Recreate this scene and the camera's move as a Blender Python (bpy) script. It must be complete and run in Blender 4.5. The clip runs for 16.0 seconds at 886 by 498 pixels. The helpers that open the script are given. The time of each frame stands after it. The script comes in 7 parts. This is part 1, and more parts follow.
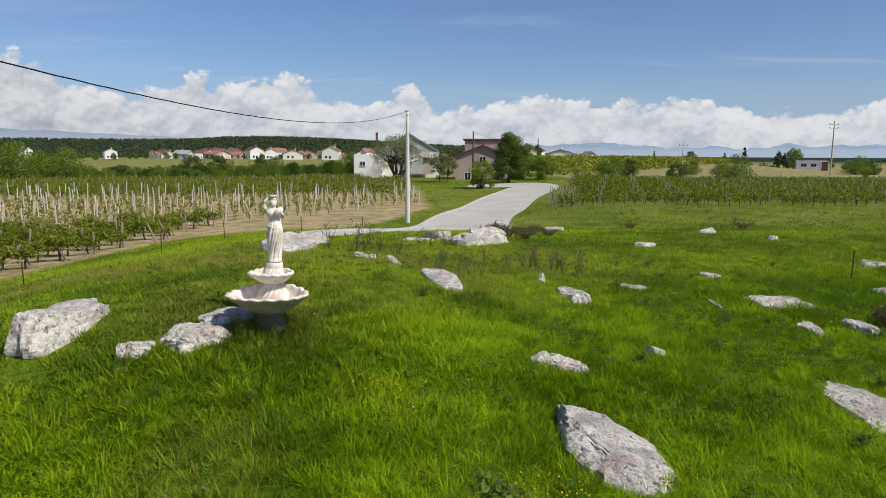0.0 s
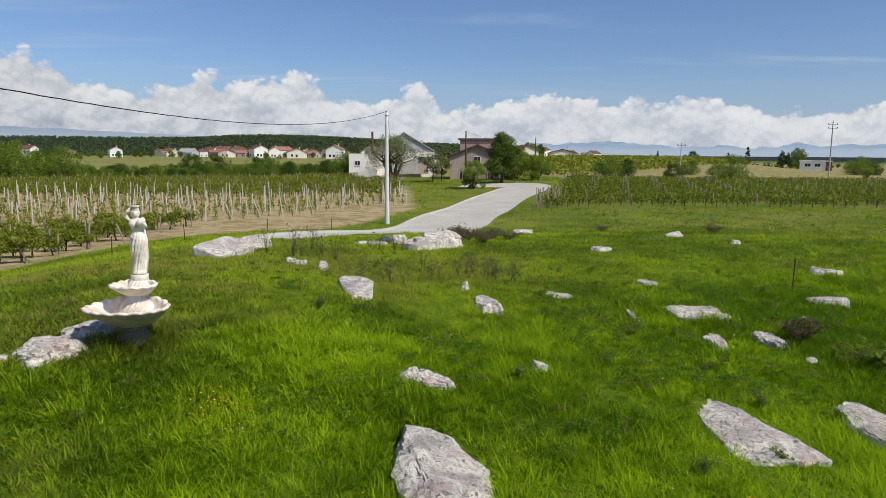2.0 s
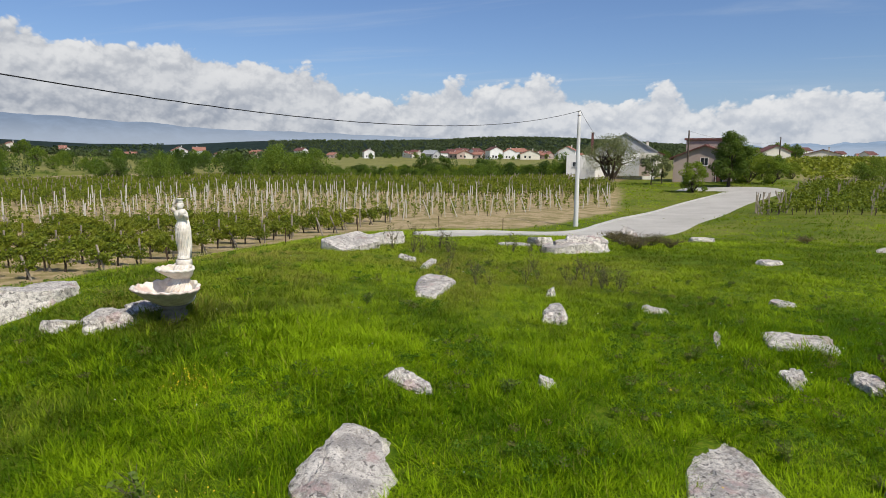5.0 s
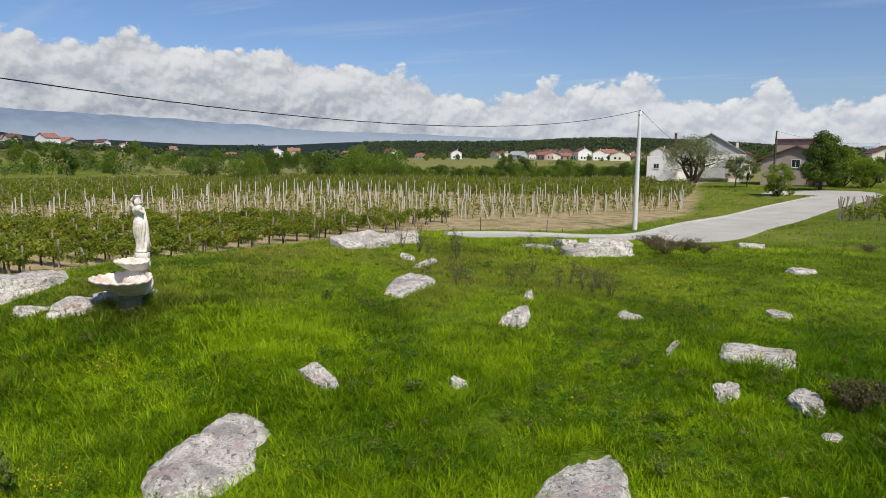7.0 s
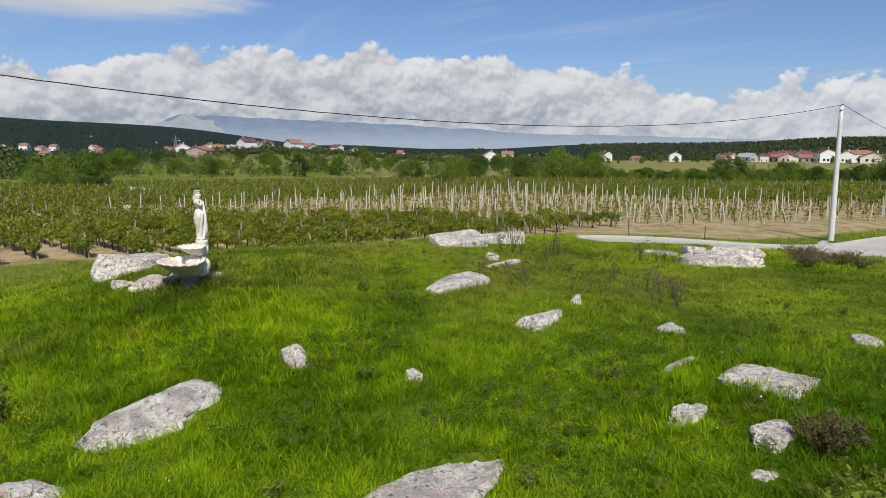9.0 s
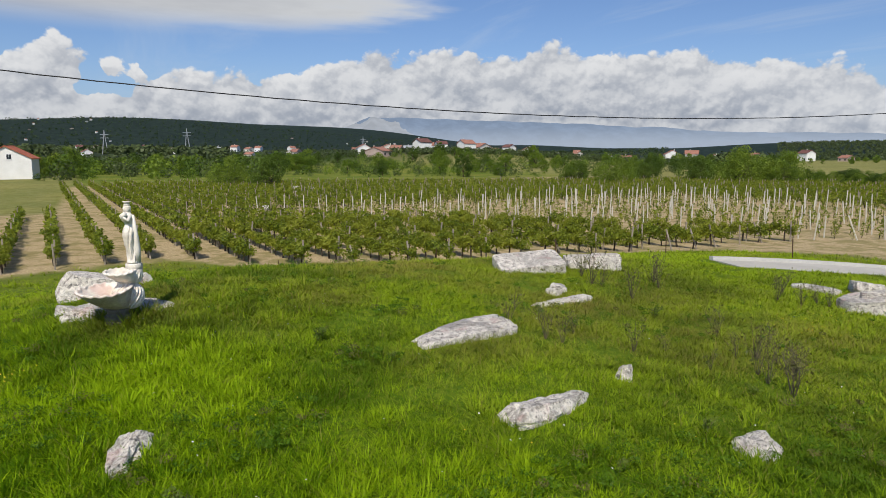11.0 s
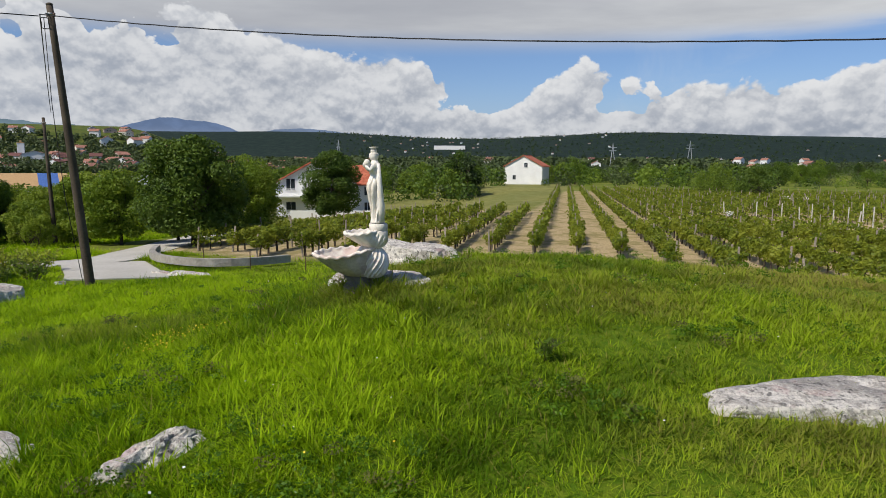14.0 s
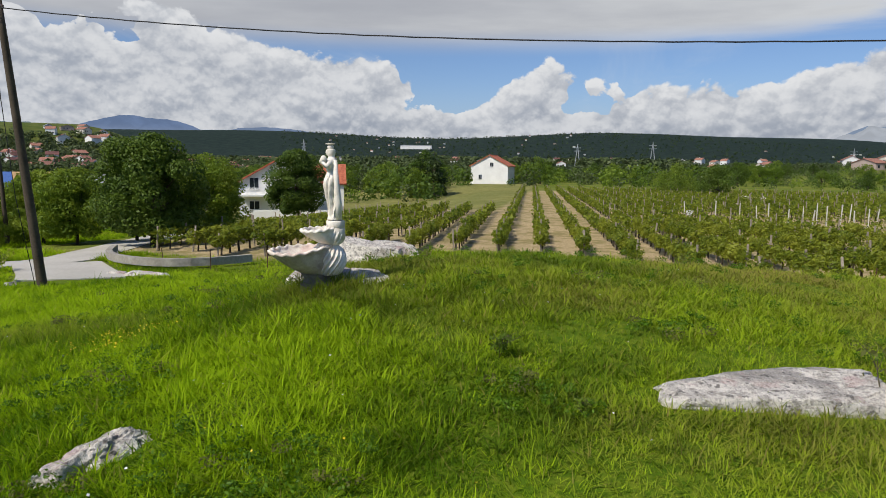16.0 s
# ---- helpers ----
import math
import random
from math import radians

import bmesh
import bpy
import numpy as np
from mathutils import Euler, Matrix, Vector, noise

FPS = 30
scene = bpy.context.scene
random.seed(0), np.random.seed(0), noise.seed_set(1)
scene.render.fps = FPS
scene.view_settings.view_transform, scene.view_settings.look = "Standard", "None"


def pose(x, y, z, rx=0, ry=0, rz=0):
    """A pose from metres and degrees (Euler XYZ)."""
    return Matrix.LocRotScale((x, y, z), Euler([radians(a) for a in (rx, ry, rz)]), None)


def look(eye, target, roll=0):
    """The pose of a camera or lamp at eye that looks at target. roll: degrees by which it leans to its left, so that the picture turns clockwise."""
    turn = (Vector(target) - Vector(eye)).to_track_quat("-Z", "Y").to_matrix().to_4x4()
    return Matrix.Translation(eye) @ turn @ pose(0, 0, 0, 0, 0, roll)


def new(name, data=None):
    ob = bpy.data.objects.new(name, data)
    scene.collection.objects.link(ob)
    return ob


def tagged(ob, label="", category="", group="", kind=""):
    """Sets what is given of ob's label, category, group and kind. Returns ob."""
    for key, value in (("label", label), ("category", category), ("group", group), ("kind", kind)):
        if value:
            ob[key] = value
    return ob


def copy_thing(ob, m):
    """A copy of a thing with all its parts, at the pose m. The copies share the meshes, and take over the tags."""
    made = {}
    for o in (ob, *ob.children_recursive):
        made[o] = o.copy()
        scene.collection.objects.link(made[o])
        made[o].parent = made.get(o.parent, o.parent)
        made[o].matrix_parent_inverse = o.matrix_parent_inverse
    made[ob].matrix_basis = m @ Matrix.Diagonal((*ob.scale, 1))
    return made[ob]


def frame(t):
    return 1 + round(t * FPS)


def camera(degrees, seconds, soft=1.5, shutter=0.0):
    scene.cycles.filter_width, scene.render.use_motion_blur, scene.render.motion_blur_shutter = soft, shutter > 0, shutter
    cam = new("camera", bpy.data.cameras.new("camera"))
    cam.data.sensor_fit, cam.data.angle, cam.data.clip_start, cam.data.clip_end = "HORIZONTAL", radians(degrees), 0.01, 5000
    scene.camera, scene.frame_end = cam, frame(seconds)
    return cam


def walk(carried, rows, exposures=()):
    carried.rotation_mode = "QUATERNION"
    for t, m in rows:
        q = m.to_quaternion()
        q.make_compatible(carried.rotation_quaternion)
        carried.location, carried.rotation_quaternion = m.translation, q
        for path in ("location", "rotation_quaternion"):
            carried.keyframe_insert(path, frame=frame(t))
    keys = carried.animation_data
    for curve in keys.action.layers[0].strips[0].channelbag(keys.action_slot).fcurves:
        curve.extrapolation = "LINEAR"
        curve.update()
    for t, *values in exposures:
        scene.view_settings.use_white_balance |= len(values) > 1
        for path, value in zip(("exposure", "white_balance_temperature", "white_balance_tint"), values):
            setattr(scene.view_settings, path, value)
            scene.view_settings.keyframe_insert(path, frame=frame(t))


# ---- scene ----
cam = camera(66.91, 16.0, 0.65)
PATH = [
    (0, (3.025, -11.214, 2.793), (2.884, -1.312, 1.404), 0.27),
    (0.5, (3.495, -11.188, 2.862), (3.349, -1.288, 1.463), 0.16),
    (1, (4.057, -11.074, 2.931), (3.912, -1.175, 1.525), 0.20),
    (1.5, (4.660, -10.943, 2.974), (4.524, -1.044, 1.568), 0.35),
    (2, (5.303, -10.821, 2.985), (5.055, -0.924, 1.575), 0.39),
    (2.5, (5.977, -10.649, 2.974), (5.223, -0.778, 1.560), 0.34),
    (3, (6.647, -10.530, 2.993), (5.439, -0.705, 1.572), 0.43),
    (3.5, (7.267, -10.334, 2.979), (5.350, -0.622, 1.559), 0.41),
    (4, (7.873, -10.180, 2.987), (5.201, -0.649, 1.565), 0.31),
    (4.5, (8.446, -9.956, 2.968), (5.240, -0.590, 1.553), 0.30),
    (5.3, (9.369, -9.597, 2.951), (5.537, -0.468, 1.543), 0.35),
    (6.1, (10.338, -9.195, 2.948), (6.062, -0.265, 1.544), 0.42),
    (7, (11.606, -8.561, 2.950), (6.780, 0.084, 1.546), 0.43),
    (7.5, (12.418, -8.099, 2.952), (7.213, 0.323, 1.547), 0.37),
    (8, (13.286, -7.588, 2.948), (7.387, 0.365, 1.550), 0.27),
    (8.5, (14.171, -6.977, 2.921), (7.471, 0.317, 1.539), 0.17),
    (9, (14.998, -6.216, 2.896), (7.689, 0.469, 1.519), 0.16),
    (9.6, (15.470, -4.968, 2.893), (7.613, 1.062, 1.512), 0.13),
    (10.2, (15.039, -3.220, 2.920), (6.792, 2.262, 1.528), 0.09),
    (10.9, (13.658, -0.885, 2.941), (4.945, 3.823, 1.553), 0.05),
    (11.5, (11.950, 1.079, 2.908), (2.738, 4.727, 1.560), 0.07),
    (12, (10.386, 2.624, 2.851), (0.791, 5.127, 1.554), 0.10),
    (12.5, (9.626, 3.332, 2.556), (-0.225, 4.514, 1.302), 0.06),
    (13, (9.465, 3.459, 2.072), (-0.456, 3.191, 0.854), -0.06),
    (13.5, (9.523, 3.366, 1.851), (-0.214, 1.440, 0.629), 0.34),
    (14, (9.547, 3.289, 1.830), (-0.105, 0.978, 0.610), 0.44),
    (14.5, (9.574, 3.244, 1.820), (0.040, 0.485, 0.601), 0.43),
    (15, (9.554, 3.252, 1.803), (0.023, 0.485, 0.580), 0.57),
    (15.5, (9.533, 3.315, 1.786), (-0.102, 0.930, 0.570), 0.60),
    (16, (9.493, 3.412, 1.788), (-0.262, 1.584, 0.568), 0.61),
]
walk(cam, [(t, look(eye, target, roll)) for t, eye, target, roll in PATH])

# ---- world, sun and exposure ----
SUN = Vector((0.76, -0.50, 1.02)).normalized()
scene.view_settings.exposure = 0.0

world = bpy.data.worlds.new("sky")
scene.world = world
world.use_nodes = True


class Nodes:
    """A short way to write node trees."""

    def __init__(self, tree):
        self.tree = tree
        tree.nodes.clear()

    def add(self, kind, settings=None, **inputs):
        node = self.tree.nodes.new(kind)
        for key, value in (settings or {}).items():
            setattr(node, key, value)
        for key, value in inputs.items():
            name = key.replace("_", " ")
            slot = node.inputs[int(key[1:])] if key[0] == "i" and key[1:].isdigit() else node.inputs[name]
            self.put(slot, value)
        return node

    def put(self, slot, value):
        if isinstance(value, bpy.types.NodeSocket):
            self.tree.links.new(value, slot)
        elif isinstance(value, bpy.types.Node):
            self.tree.links.new(value.outputs[0], slot)
        else:
            slot.default_value = value

    def math(self, op, a, b=0.0, c=0.0, clamp=False):
        return self.add("ShaderNodeMath", {"operation": op, "use_clamp": clamp}, i0=a, i1=b, i2=c).outputs[0]

    def vec(self, op, a, b=(0, 0, 0)):
        return self.add("ShaderNodeVectorMath", {"operation": op}, i0=a, i1=b).outputs[0]

    def step(self, value, lo, hi):
        return self.add("ShaderNodeMapRange", {"interpolation_type": "SMOOTHSTEP"}, i0=value, i1=lo, i2=hi).outputs[0]

    def mix(self, fac, a, b):
        node = self.add("ShaderNodeMix", {"data_type": "RGBA"}, i0=fac)
        for slot, value in ((node.inputs[6], a), (node.inputs[7], b)):
            self.put(slot, (*value, 1) if isinstance(value, tuple) and len(value) == 3 else value)
        return node.outputs[2]

    def noise(self, vector, scale, detail=4.0, rough=0.55, distort=0.0):
        return self.add("ShaderNodeTexNoise", None, Vector=vector, Scale=scale, Detail=detail, Roughness=rough, Distortion=distort).outputs[0]


# the heaped clouds' tops: degrees to the left of north, height as a share of the distance
CLOUD_TOPS = ((-40, 0.065), (-31.7, 0.074), (-24, 0.063), (-21.4, 0.083), (-16, 0.068), (-8.3, 0.085), (-5.1, 0.089), (-2.3, 0.069), (1.3, 0.065), (3.9, 0.096), (7.3, 0.067),
              (14.7, 0.112), (17.8, 0.088), (20.6, 0.104), (25, 0.078), (28, 0.090), (33.3, 0.117), (40, 0.134), (45.5, 0.142), (50.9, 0.145), (53.8, 0.168), (57, 0.133), (61.2, 0.149),
              (70.7, 0.147), (73.3, 0.120), (81.5, 0.108), (89.5, 0.126), (92.2, 0.156), (97, 0.105), (105.6, 0.150), (114, 0.165), (122, 0.21))


def make_sky():
    n = Nodes(world.node_tree)
    sky = n.add("ShaderNodeTexSky", {"sky_type": "NISHITA", "sun_disc": False, "sun_elevation": math.asin(SUN.z),
                "sun_rotation": math.atan2(SUN.x, SUN.y), "altitude": 100.0, "air_density": 1.0, "dust_density": 0.6, "ozone_density": 2.0})
    way = n.add("ShaderNodeTexCoord").outputs["Generated"]
    part = n.add("ShaderNodeSeparateXYZ", None, i0=way)
    x, y, z = part.outputs[0], part.outputs[1], part.outputs[2]
    flat = n.math("SQRT", n.math("ADD", n.math("MULTIPLY", x, x), n.math("MULTIPLY", y, y)))
    up = n.math("DIVIDE", z, n.math("MAXIMUM", flat, 0.02))  # the tangent of the height above the horizon

    # heaped clouds that stand above the horizon; their tops follow the compass
    turn = n.math("ARCTAN2", n.math("MULTIPLY", x, -1.0), y)
    wobble = n.noise(way, 30.0, 2.0)
    along = n.math("DIVIDE", n.math("ADD", n.math("ADD", turn, n.math("MULTIPLY", n.math("SUBTRACT", wobble, 0.5), 0.05)), radians(40)), radians(190))
    ramp = n.add("ShaderNodeValToRGB", None, Fac=along)
    while len(ramp.color_ramp.elements) > 1:
        ramp.color_ramp.elements.remove(ramp.color_ramp.elements[-1])
    for k, (yaw, high) in enumerate(CLOUD_TOPS):
        stop = ramp.color_ramp.elements[0] if k == 0 else ramp.color_ramp.elements.new((yaw + 40) / 190)
        stop.position, stop.color = (yaw + 40) / 190, (high * 5, high * 5, high * 5, 1)
    top = n.math("MULTIPLY", ramp.outputs[0], 0.2)

    def heap(lift, side):
        where = n.add("ShaderNodeCombineXYZ", None, i0=n.math("ADD", x, side), i1=n.math("ADD", y, side), i2=n.math("MULTIPLY", n.math("ADD", z, lift), 1.25)).outputs[0]
        warp = n.vec("ADD", where, n.vec("MULTIPLY", n.add("ShaderNodeTexNoise", None, Vector=where, Scale=26.0, Detail=3.0).outputs["Color"], (0.020, 0.020, 0.020)))
        cells = n.add("ShaderNodeTexVoronoi", {"feature": "SMOOTH_F1", "normalize": True}, Vector=warp, Scale=17.0, Detail=3.0, Roughness=0.50, Lacunarity=2.3, Smoothness=0.45).outputs["Distance"]
        return n.math("SUBTRACT", n.math("ADD", 1.0, n.math("MULTIPLY", n.math("SUBTRACT", n.noise(where, 75.0, 4.0, 0.6), 0.5), 0.10)), cells)
    here, above, over_head = heap(0.0, 0.0), heap(0.007, -0.002), heap(0.024, -0.006)
    west = n.step(n.math("SUBTRACT", n.math("MULTIPLY", y, 0.10), x), 0.15, 0.85)
    rise = n.math("MULTIPLY", n.math("SUBTRACT", here, 0.70), 0.115)
    thick = n.math("ADD", n.math("SUBTRACT", top, up), rise)
    gaps = n.math("MULTIPLY", n.step(n.noise(way, 9.0, 3.0), 0.48, 0.60), n.math("MULTIPLY", n.step(turn, 1.25, 1.55), n.step(up, 0.06, 0.09)))
    thick = n.math("SUBTRACT", thick, n.math("MULTIPLY", gaps, n.math("MULTIPLY", n.math("SUBTRACT", 1.02, here), 0.17)))
    mask = n.step(thick, 0.0, 0.009)
    lit = n.step(n.math("SUBTRACT", here, above), -0.09, 0.07)
    bulk = n.step(n.math("SUBTRACT", here, over_head), -0.20, 0.18)
    crest = n.step(thick, 0.075, 0.0)
    deep = n.step(up, 0.0, 0.10)
    bright = n.math("ADD", n.math("ADD", n.math("MULTIPLY", lit, 0.32), n.math("MULTIPLY", bulk, 0.36)), n.math("ADD", n.math("MULTIPLY", crest, 0.24), n.math("MULTIPLY", deep, 0.10)), clamp=True)
    white = n.mix(bright, n.mix(west, (0.46, 0.52, 0.62), (0.34, 0.385, 0.47)), n.mix(west, (0.93, 0.94, 0.955), (0.88, 0.89, 0.905)))

    # a thin high layer, and a broad grey one towards the west
    plane = n.add("ShaderNodeCombineXYZ", None, i0=n.math("DIVIDE", x, n.math("ADD", n.math("ABSOLUTE", z), 0.06)),
                  i1=n.math("DIVIDE", y, n.math("ADD", n.math("ABSOLUTE", z), 0.06)), i2=0.0).outputs[0]
    veil = n.noise(n.vec("MULTIPLY", plane, (0.35, 1.3, 1.0)), 0.9, 6.0, 0.6, 0.5)
    thin = n.math("MULTIPLY", n.math("MULTIPLY", n.step(veil, 0.53, 0.78), 0.5), n.step(up, 0.05, 0.13))
    deck = n.noise(n.vec("ADD", n.vec("MULTIPLY", plane, (0.30, 0.22, 1.0)), (3.1, 1.7, 0.4)), 1.0, 7.0, 0.55, 0.2)
    side = n.step(n.math("SUBTRACT", n.math("MULTIPLY", y, -0.25), x), 0.35, 0.95)
    cover = n.math("ADD", n.math("SUBTRACT", deck, 0.60), n.math("MULTIPLY", side, 0.225))
    over = n.math("MULTIPLY", n.step(cover, 0.0, 0.10), n.step(up, 0.155, 0.20))
    grey = n.mix(n.step(cover, 0.02, 0.25), (0.76, 0.78, 0.80), (0.46, 0.48, 0.53))

    blue = n.add("ShaderNodeVectorMath", {"operation": "SCALE"}, i0=sky.outputs[0], Scale=0.105).outputs[0]
    blue = n.vec("MULTIPLY", blue, (0.79, 0.91, 1.16))
    haze = n.mix(n.math("MULTIPLY", n.step(up, 0.14, 0.0), 0.8), blue, (0.40, 0.53, 0.72))
    color = n.mix(thin, haze, (0.66, 0.74, 0.84))
    color = n.mix(over, color, grey)
    color = n.mix(mask, color, white)
    shade = n.add("ShaderNodeBackground", None, Color=color, Strength=0.86)
    out = n.add("ShaderNodeOutputWorld")
    n.put(out.inputs[0], shade)


make_sky()
sun = new("sun", bpy.data.lights.new("sun", "SUN"))
sun.data.energy, sun.data.angle, sun.data.color = 4.3, radians(0.53), (1.0, 0.935, 0.82)
sun.matrix_world = look((0, 0, 60), Vector((0, 0, 60)) - SUN)

# ---- materials ----
def principled(name, build, rough=0.8, metal=0.0, bump=None, bump_scale=0.01, spec=0.3):
    """build(n, where) gives the base colour; bump(n, where) a height."""
    m = bpy.data.materials.new(name)
    m.use_nodes = True
    n = Nodes(m.node_tree)
    where = n.add("ShaderNodeTexCoord").outputs["Object"]
    bsdf = n.add("ShaderNodeBsdfPrincipled", None, Roughness=rough, Metallic=metal)
    n.put(bsdf.inputs["Specular IOR Level"], spec)
    color = build(n, where)
    n.put(bsdf.inputs["Base Color"], (*color, 1) if isinstance(color, tuple) else color)
    if bump:
        b = n.add("ShaderNodeBump", None, Strength=1.0, Distance=bump_scale, Height=bump(n, where))
        n.put(bsdf.inputs["Normal"], b)
    n.put(n.add("ShaderNodeOutputMaterial").inputs[0], bsdf)
    return m


def two_tone(a, b, scale, fine=None, spread=0.25):
    fine = fine or scale * 9

    def build(n, where):
        big = n.noise(where, scale, 3.0)
        small = n.noise(where, fine, 5.0)
        return n.mix(n.step(n.math("ADD", n.math("MULTIPLY", big, 0.6), n.math("MULTIPLY", small, 0.4)), 0.5 - spread, 0.5 + spread), a, b)
    return build


def grainy(scale):
    return lambda n, where: n.noise(where, scale, 6.0, 0.65)


def leafy(name, dark, light, yellow, through_light=0.35):
    """Leaves: each island has its own hue."""
    m = bpy.data.materials.new(name)
    m.use_nodes = True
    n = Nodes(m.node_tree)
    rnd = n.add("ShaderNodeNewGeometry").outputs["Random Per Island"]
    body = n.add("ShaderNodeObjectInfo").outputs["Random"]
    where = n.add("ShaderNodeNewGeometry").outputs["Position"]
    patch = n.noise(where, 0.45, 3.0)
    c = n.mix(rnd, dark, light)
    c = n.mix(n.math("MULTIPLY", n.step(n.math("ADD", patch, n.math("MULTIPLY", body, 0.25)), 0.45, 0.85), 0.7), c, yellow)
    d = n.add("ShaderNodeBsdfPrincipled", None, Roughness=0.55)
    n.put(d.inputs["Specular IOR Level"], 0.25)
    n.put(d.inputs["Base Color"], c)
    t = n.add("ShaderNodeBsdfTranslucent", None, Color=n.mix(0.5, c, yellow))
    s = n.add("ShaderNodeMixShader", None, i0=through_light, i1=d.outputs[0], i2=t.outputs[0])
    n.put(n.add("ShaderNodeOutputMaterial").inputs[0], s)
    return m


def make_grass():
    """Blades: hue and dryness come with the blade."""
    m = bpy.data.materials.new("grass_blades")
    m.use_nodes = True
    n = Nodes(m.node_tree)
    hue = n.add("ShaderNodeAttribute", {"attribute_name": "hue"}).outputs["Fac"]
    dry = n.add("ShaderNodeAttribute", {"attribute_name": "dry"}).outputs["Fac"]
    c = n.mix(hue, (0.072, 0.160, 0.003), (0.350, 0.505, 0.010))
    c = n.mix(dry, c, (0.30, 0.225, 0.075))
    d = n.add("ShaderNodeBsdfPrincipled", None, Roughness=0.55)
    n.put(d.inputs["Specular IOR Level"], 0.04)
    n.put(d.inputs["Base Color"], c)
    t = n.add("ShaderNodeBsdfTranslucent", None, Color=n.mix(0.4, c, (0.31, 0.45, 0.008)))
    s = n.add("ShaderNodeMixShader", None, i0=0.42, i1=d.outputs[0], i2=t.outputs[0])
    n.put(n.add("ShaderNodeOutputMaterial").inputs[0], s)
    return m


def make_ground():
    m = bpy.data.materials.new("ground")
    m.use_nodes = True
    n = Nodes(m.node_tree)
    where = n.add("ShaderNodeNewGeometry").outputs["Position"]
    soil = n.add("ShaderNodeAttribute", {"attribute_name": "soil"}).outputs["Fac"]
    wood = n.add("ShaderNodeAttribute", {"attribute_name": "wood"}).outputs["Fac"]
    big, mid, fine = n.noise(where, 0.12, 4.0), n.noise(where, 0.9, 5.0), n.noise(where, 9.0, 6.0, 0.65)
    green = n.mix(n.step(big, 0.35, 0.65), (0.105, 0.150, 0.012), (0.190, 0.205, 0.034))
    green = n.mix(n.math("MULTIPLY", n.step(mid, 0.5, 0.75), 0.6), green, (0.13, 0.115, 0.045))
    green = n.mix(n.math("MULTIPLY", n.step(fine, 0.45, 0.7), 0.5), green, (0.050, 0.085, 0.010))
    # under the near grass: turf green, with the shade of the gaps put into it
    turf_shade = n.add("ShaderNodeAttribute", {"attribute_name": "turf_shade"}).outputs["Fac"]
    green = n.mix(turf_shade, green, n.mix(n.step(fine, 0.4, 0.65), (0.070, 0.130, 0.005), (0.140, 0.185, 0.012)))
    earth = n.mix(n.step(fine, 0.3, 0.7), (0.31, 0.228, 0.122), (0.53, 0.415, 0.245))
    earth = n.mix(n.math("MULTIPLY", n.step(mid, 0.40, 0.62), 0.70), earth, (0.185, 0.165, 0.050))
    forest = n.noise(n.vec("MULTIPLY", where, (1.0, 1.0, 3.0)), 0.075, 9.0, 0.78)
    # far woods: the blue of the distant air is put into the dark green
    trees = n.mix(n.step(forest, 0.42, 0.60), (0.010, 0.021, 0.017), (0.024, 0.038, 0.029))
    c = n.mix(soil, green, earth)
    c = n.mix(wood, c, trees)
    bsdf = n.add("ShaderNodeBsdfPrincipled", None, Roughness=0.95)
    n.put(bsdf.inputs["Specular IOR Level"], 0.1)
    n.put(bsdf.inputs["Base Color"], c)
    n.put(bsdf.inputs["Normal"], n.add("ShaderNodeBump", None, Strength=0.8, Distance=0.06, Height=fine))
    n.put(n.add("ShaderNodeOutputMaterial").inputs[0], bsdf)
    return m


def lichen_stone(n, where):
    seed = n.math("MULTIPLY", n.add("ShaderNodeObjectInfo").outputs["Random"], 40.0)
    at = n.vec("ADD", where, n.add("ShaderNodeCombineXYZ", None, i0=seed, i1=seed, i2=0.0).outputs[0])
    big = n.noise(at, 1.3, 4.0, 0.6, 0.4)
    mid = n.noise(at, 5.5, 9.0, 0.80, 0.3)
    fine = n.noise(at, 34.0, 7.0, 0.82)
    c = n.mix(n.step(mid, 0.40, 0.56), (0.35, 0.315, 0.275), (0.76, 0.705, 0.625))
    # grey lichen spreads over the flat tops in patches
    flat = n.add("ShaderNodeSeparateXYZ", None, i0=n.add("ShaderNodeNewGeometry").outputs["Normal"]).outputs[2]
    spread = n.math("ADD", n.math("ADD", n.math("MULTIPLY", big, 0.55), n.math("MULTIPLY", mid, 0.75)), n.math("MULTIPLY", flat, 0.30))
    c = n.mix(n.math("MULTIPLY", n.step(spread, 0.945, 1.03), 0.78), c, (0.24, 0.22, 0.205))
    pits = n.noise(n.vec("ADD", at, (1.0, 7.0, 3.0)), 11.0, 3.0, 0.6)
    c = n.mix(n.math("MULTIPLY", n.step(pits, 0.60, 0.645), 0.8), c, (0.10, 0.09, 0.08))
    c = n.mix(n.math("MULTIPLY", n.step(fine, 0.54, 0.585), 0.55), c, (0.16, 0.145, 0.13))
    c = n.mix(n.math("MULTIPLY", n.step(fine, 0.44, 0.38), 0.55), c, (0.76, 0.74, 0.70))
    rose = n.noise(n.vec("ADD", at, (5.0, 2.0, 1.0)), 2.2, 4.0)
    return n.mix(n.math("MULTIPLY", n.step(rose, 0.56, 0.66), 0.45), c, (0.50, 0.31, 0.29))


def cast_stone(n, where):
    mid = n.noise(where, 4.0, 6.0, 0.6)
    fine = n.noise(where, 40.0, 4.0)
    c = n.mix(n.step(mid, 0.40, 0.68), (0.80, 0.745, 0.655), (0.60, 0.52, 0.43))
    return n.mix(n.math("MULTIPLY", n.step(fine, 0.56, 0.75), 0.35), c, (0.42, 0.36, 0.30))


def stained_stone(n, where):
    c = cast_stone(n, where)
    pink = n.noise(where, 3.0, 4.0)
    return n.mix(n.math("MULTIPLY", n.step(pink, 0.50, 0.64), 0.55), c, (0.55, 0.33, 0.28))


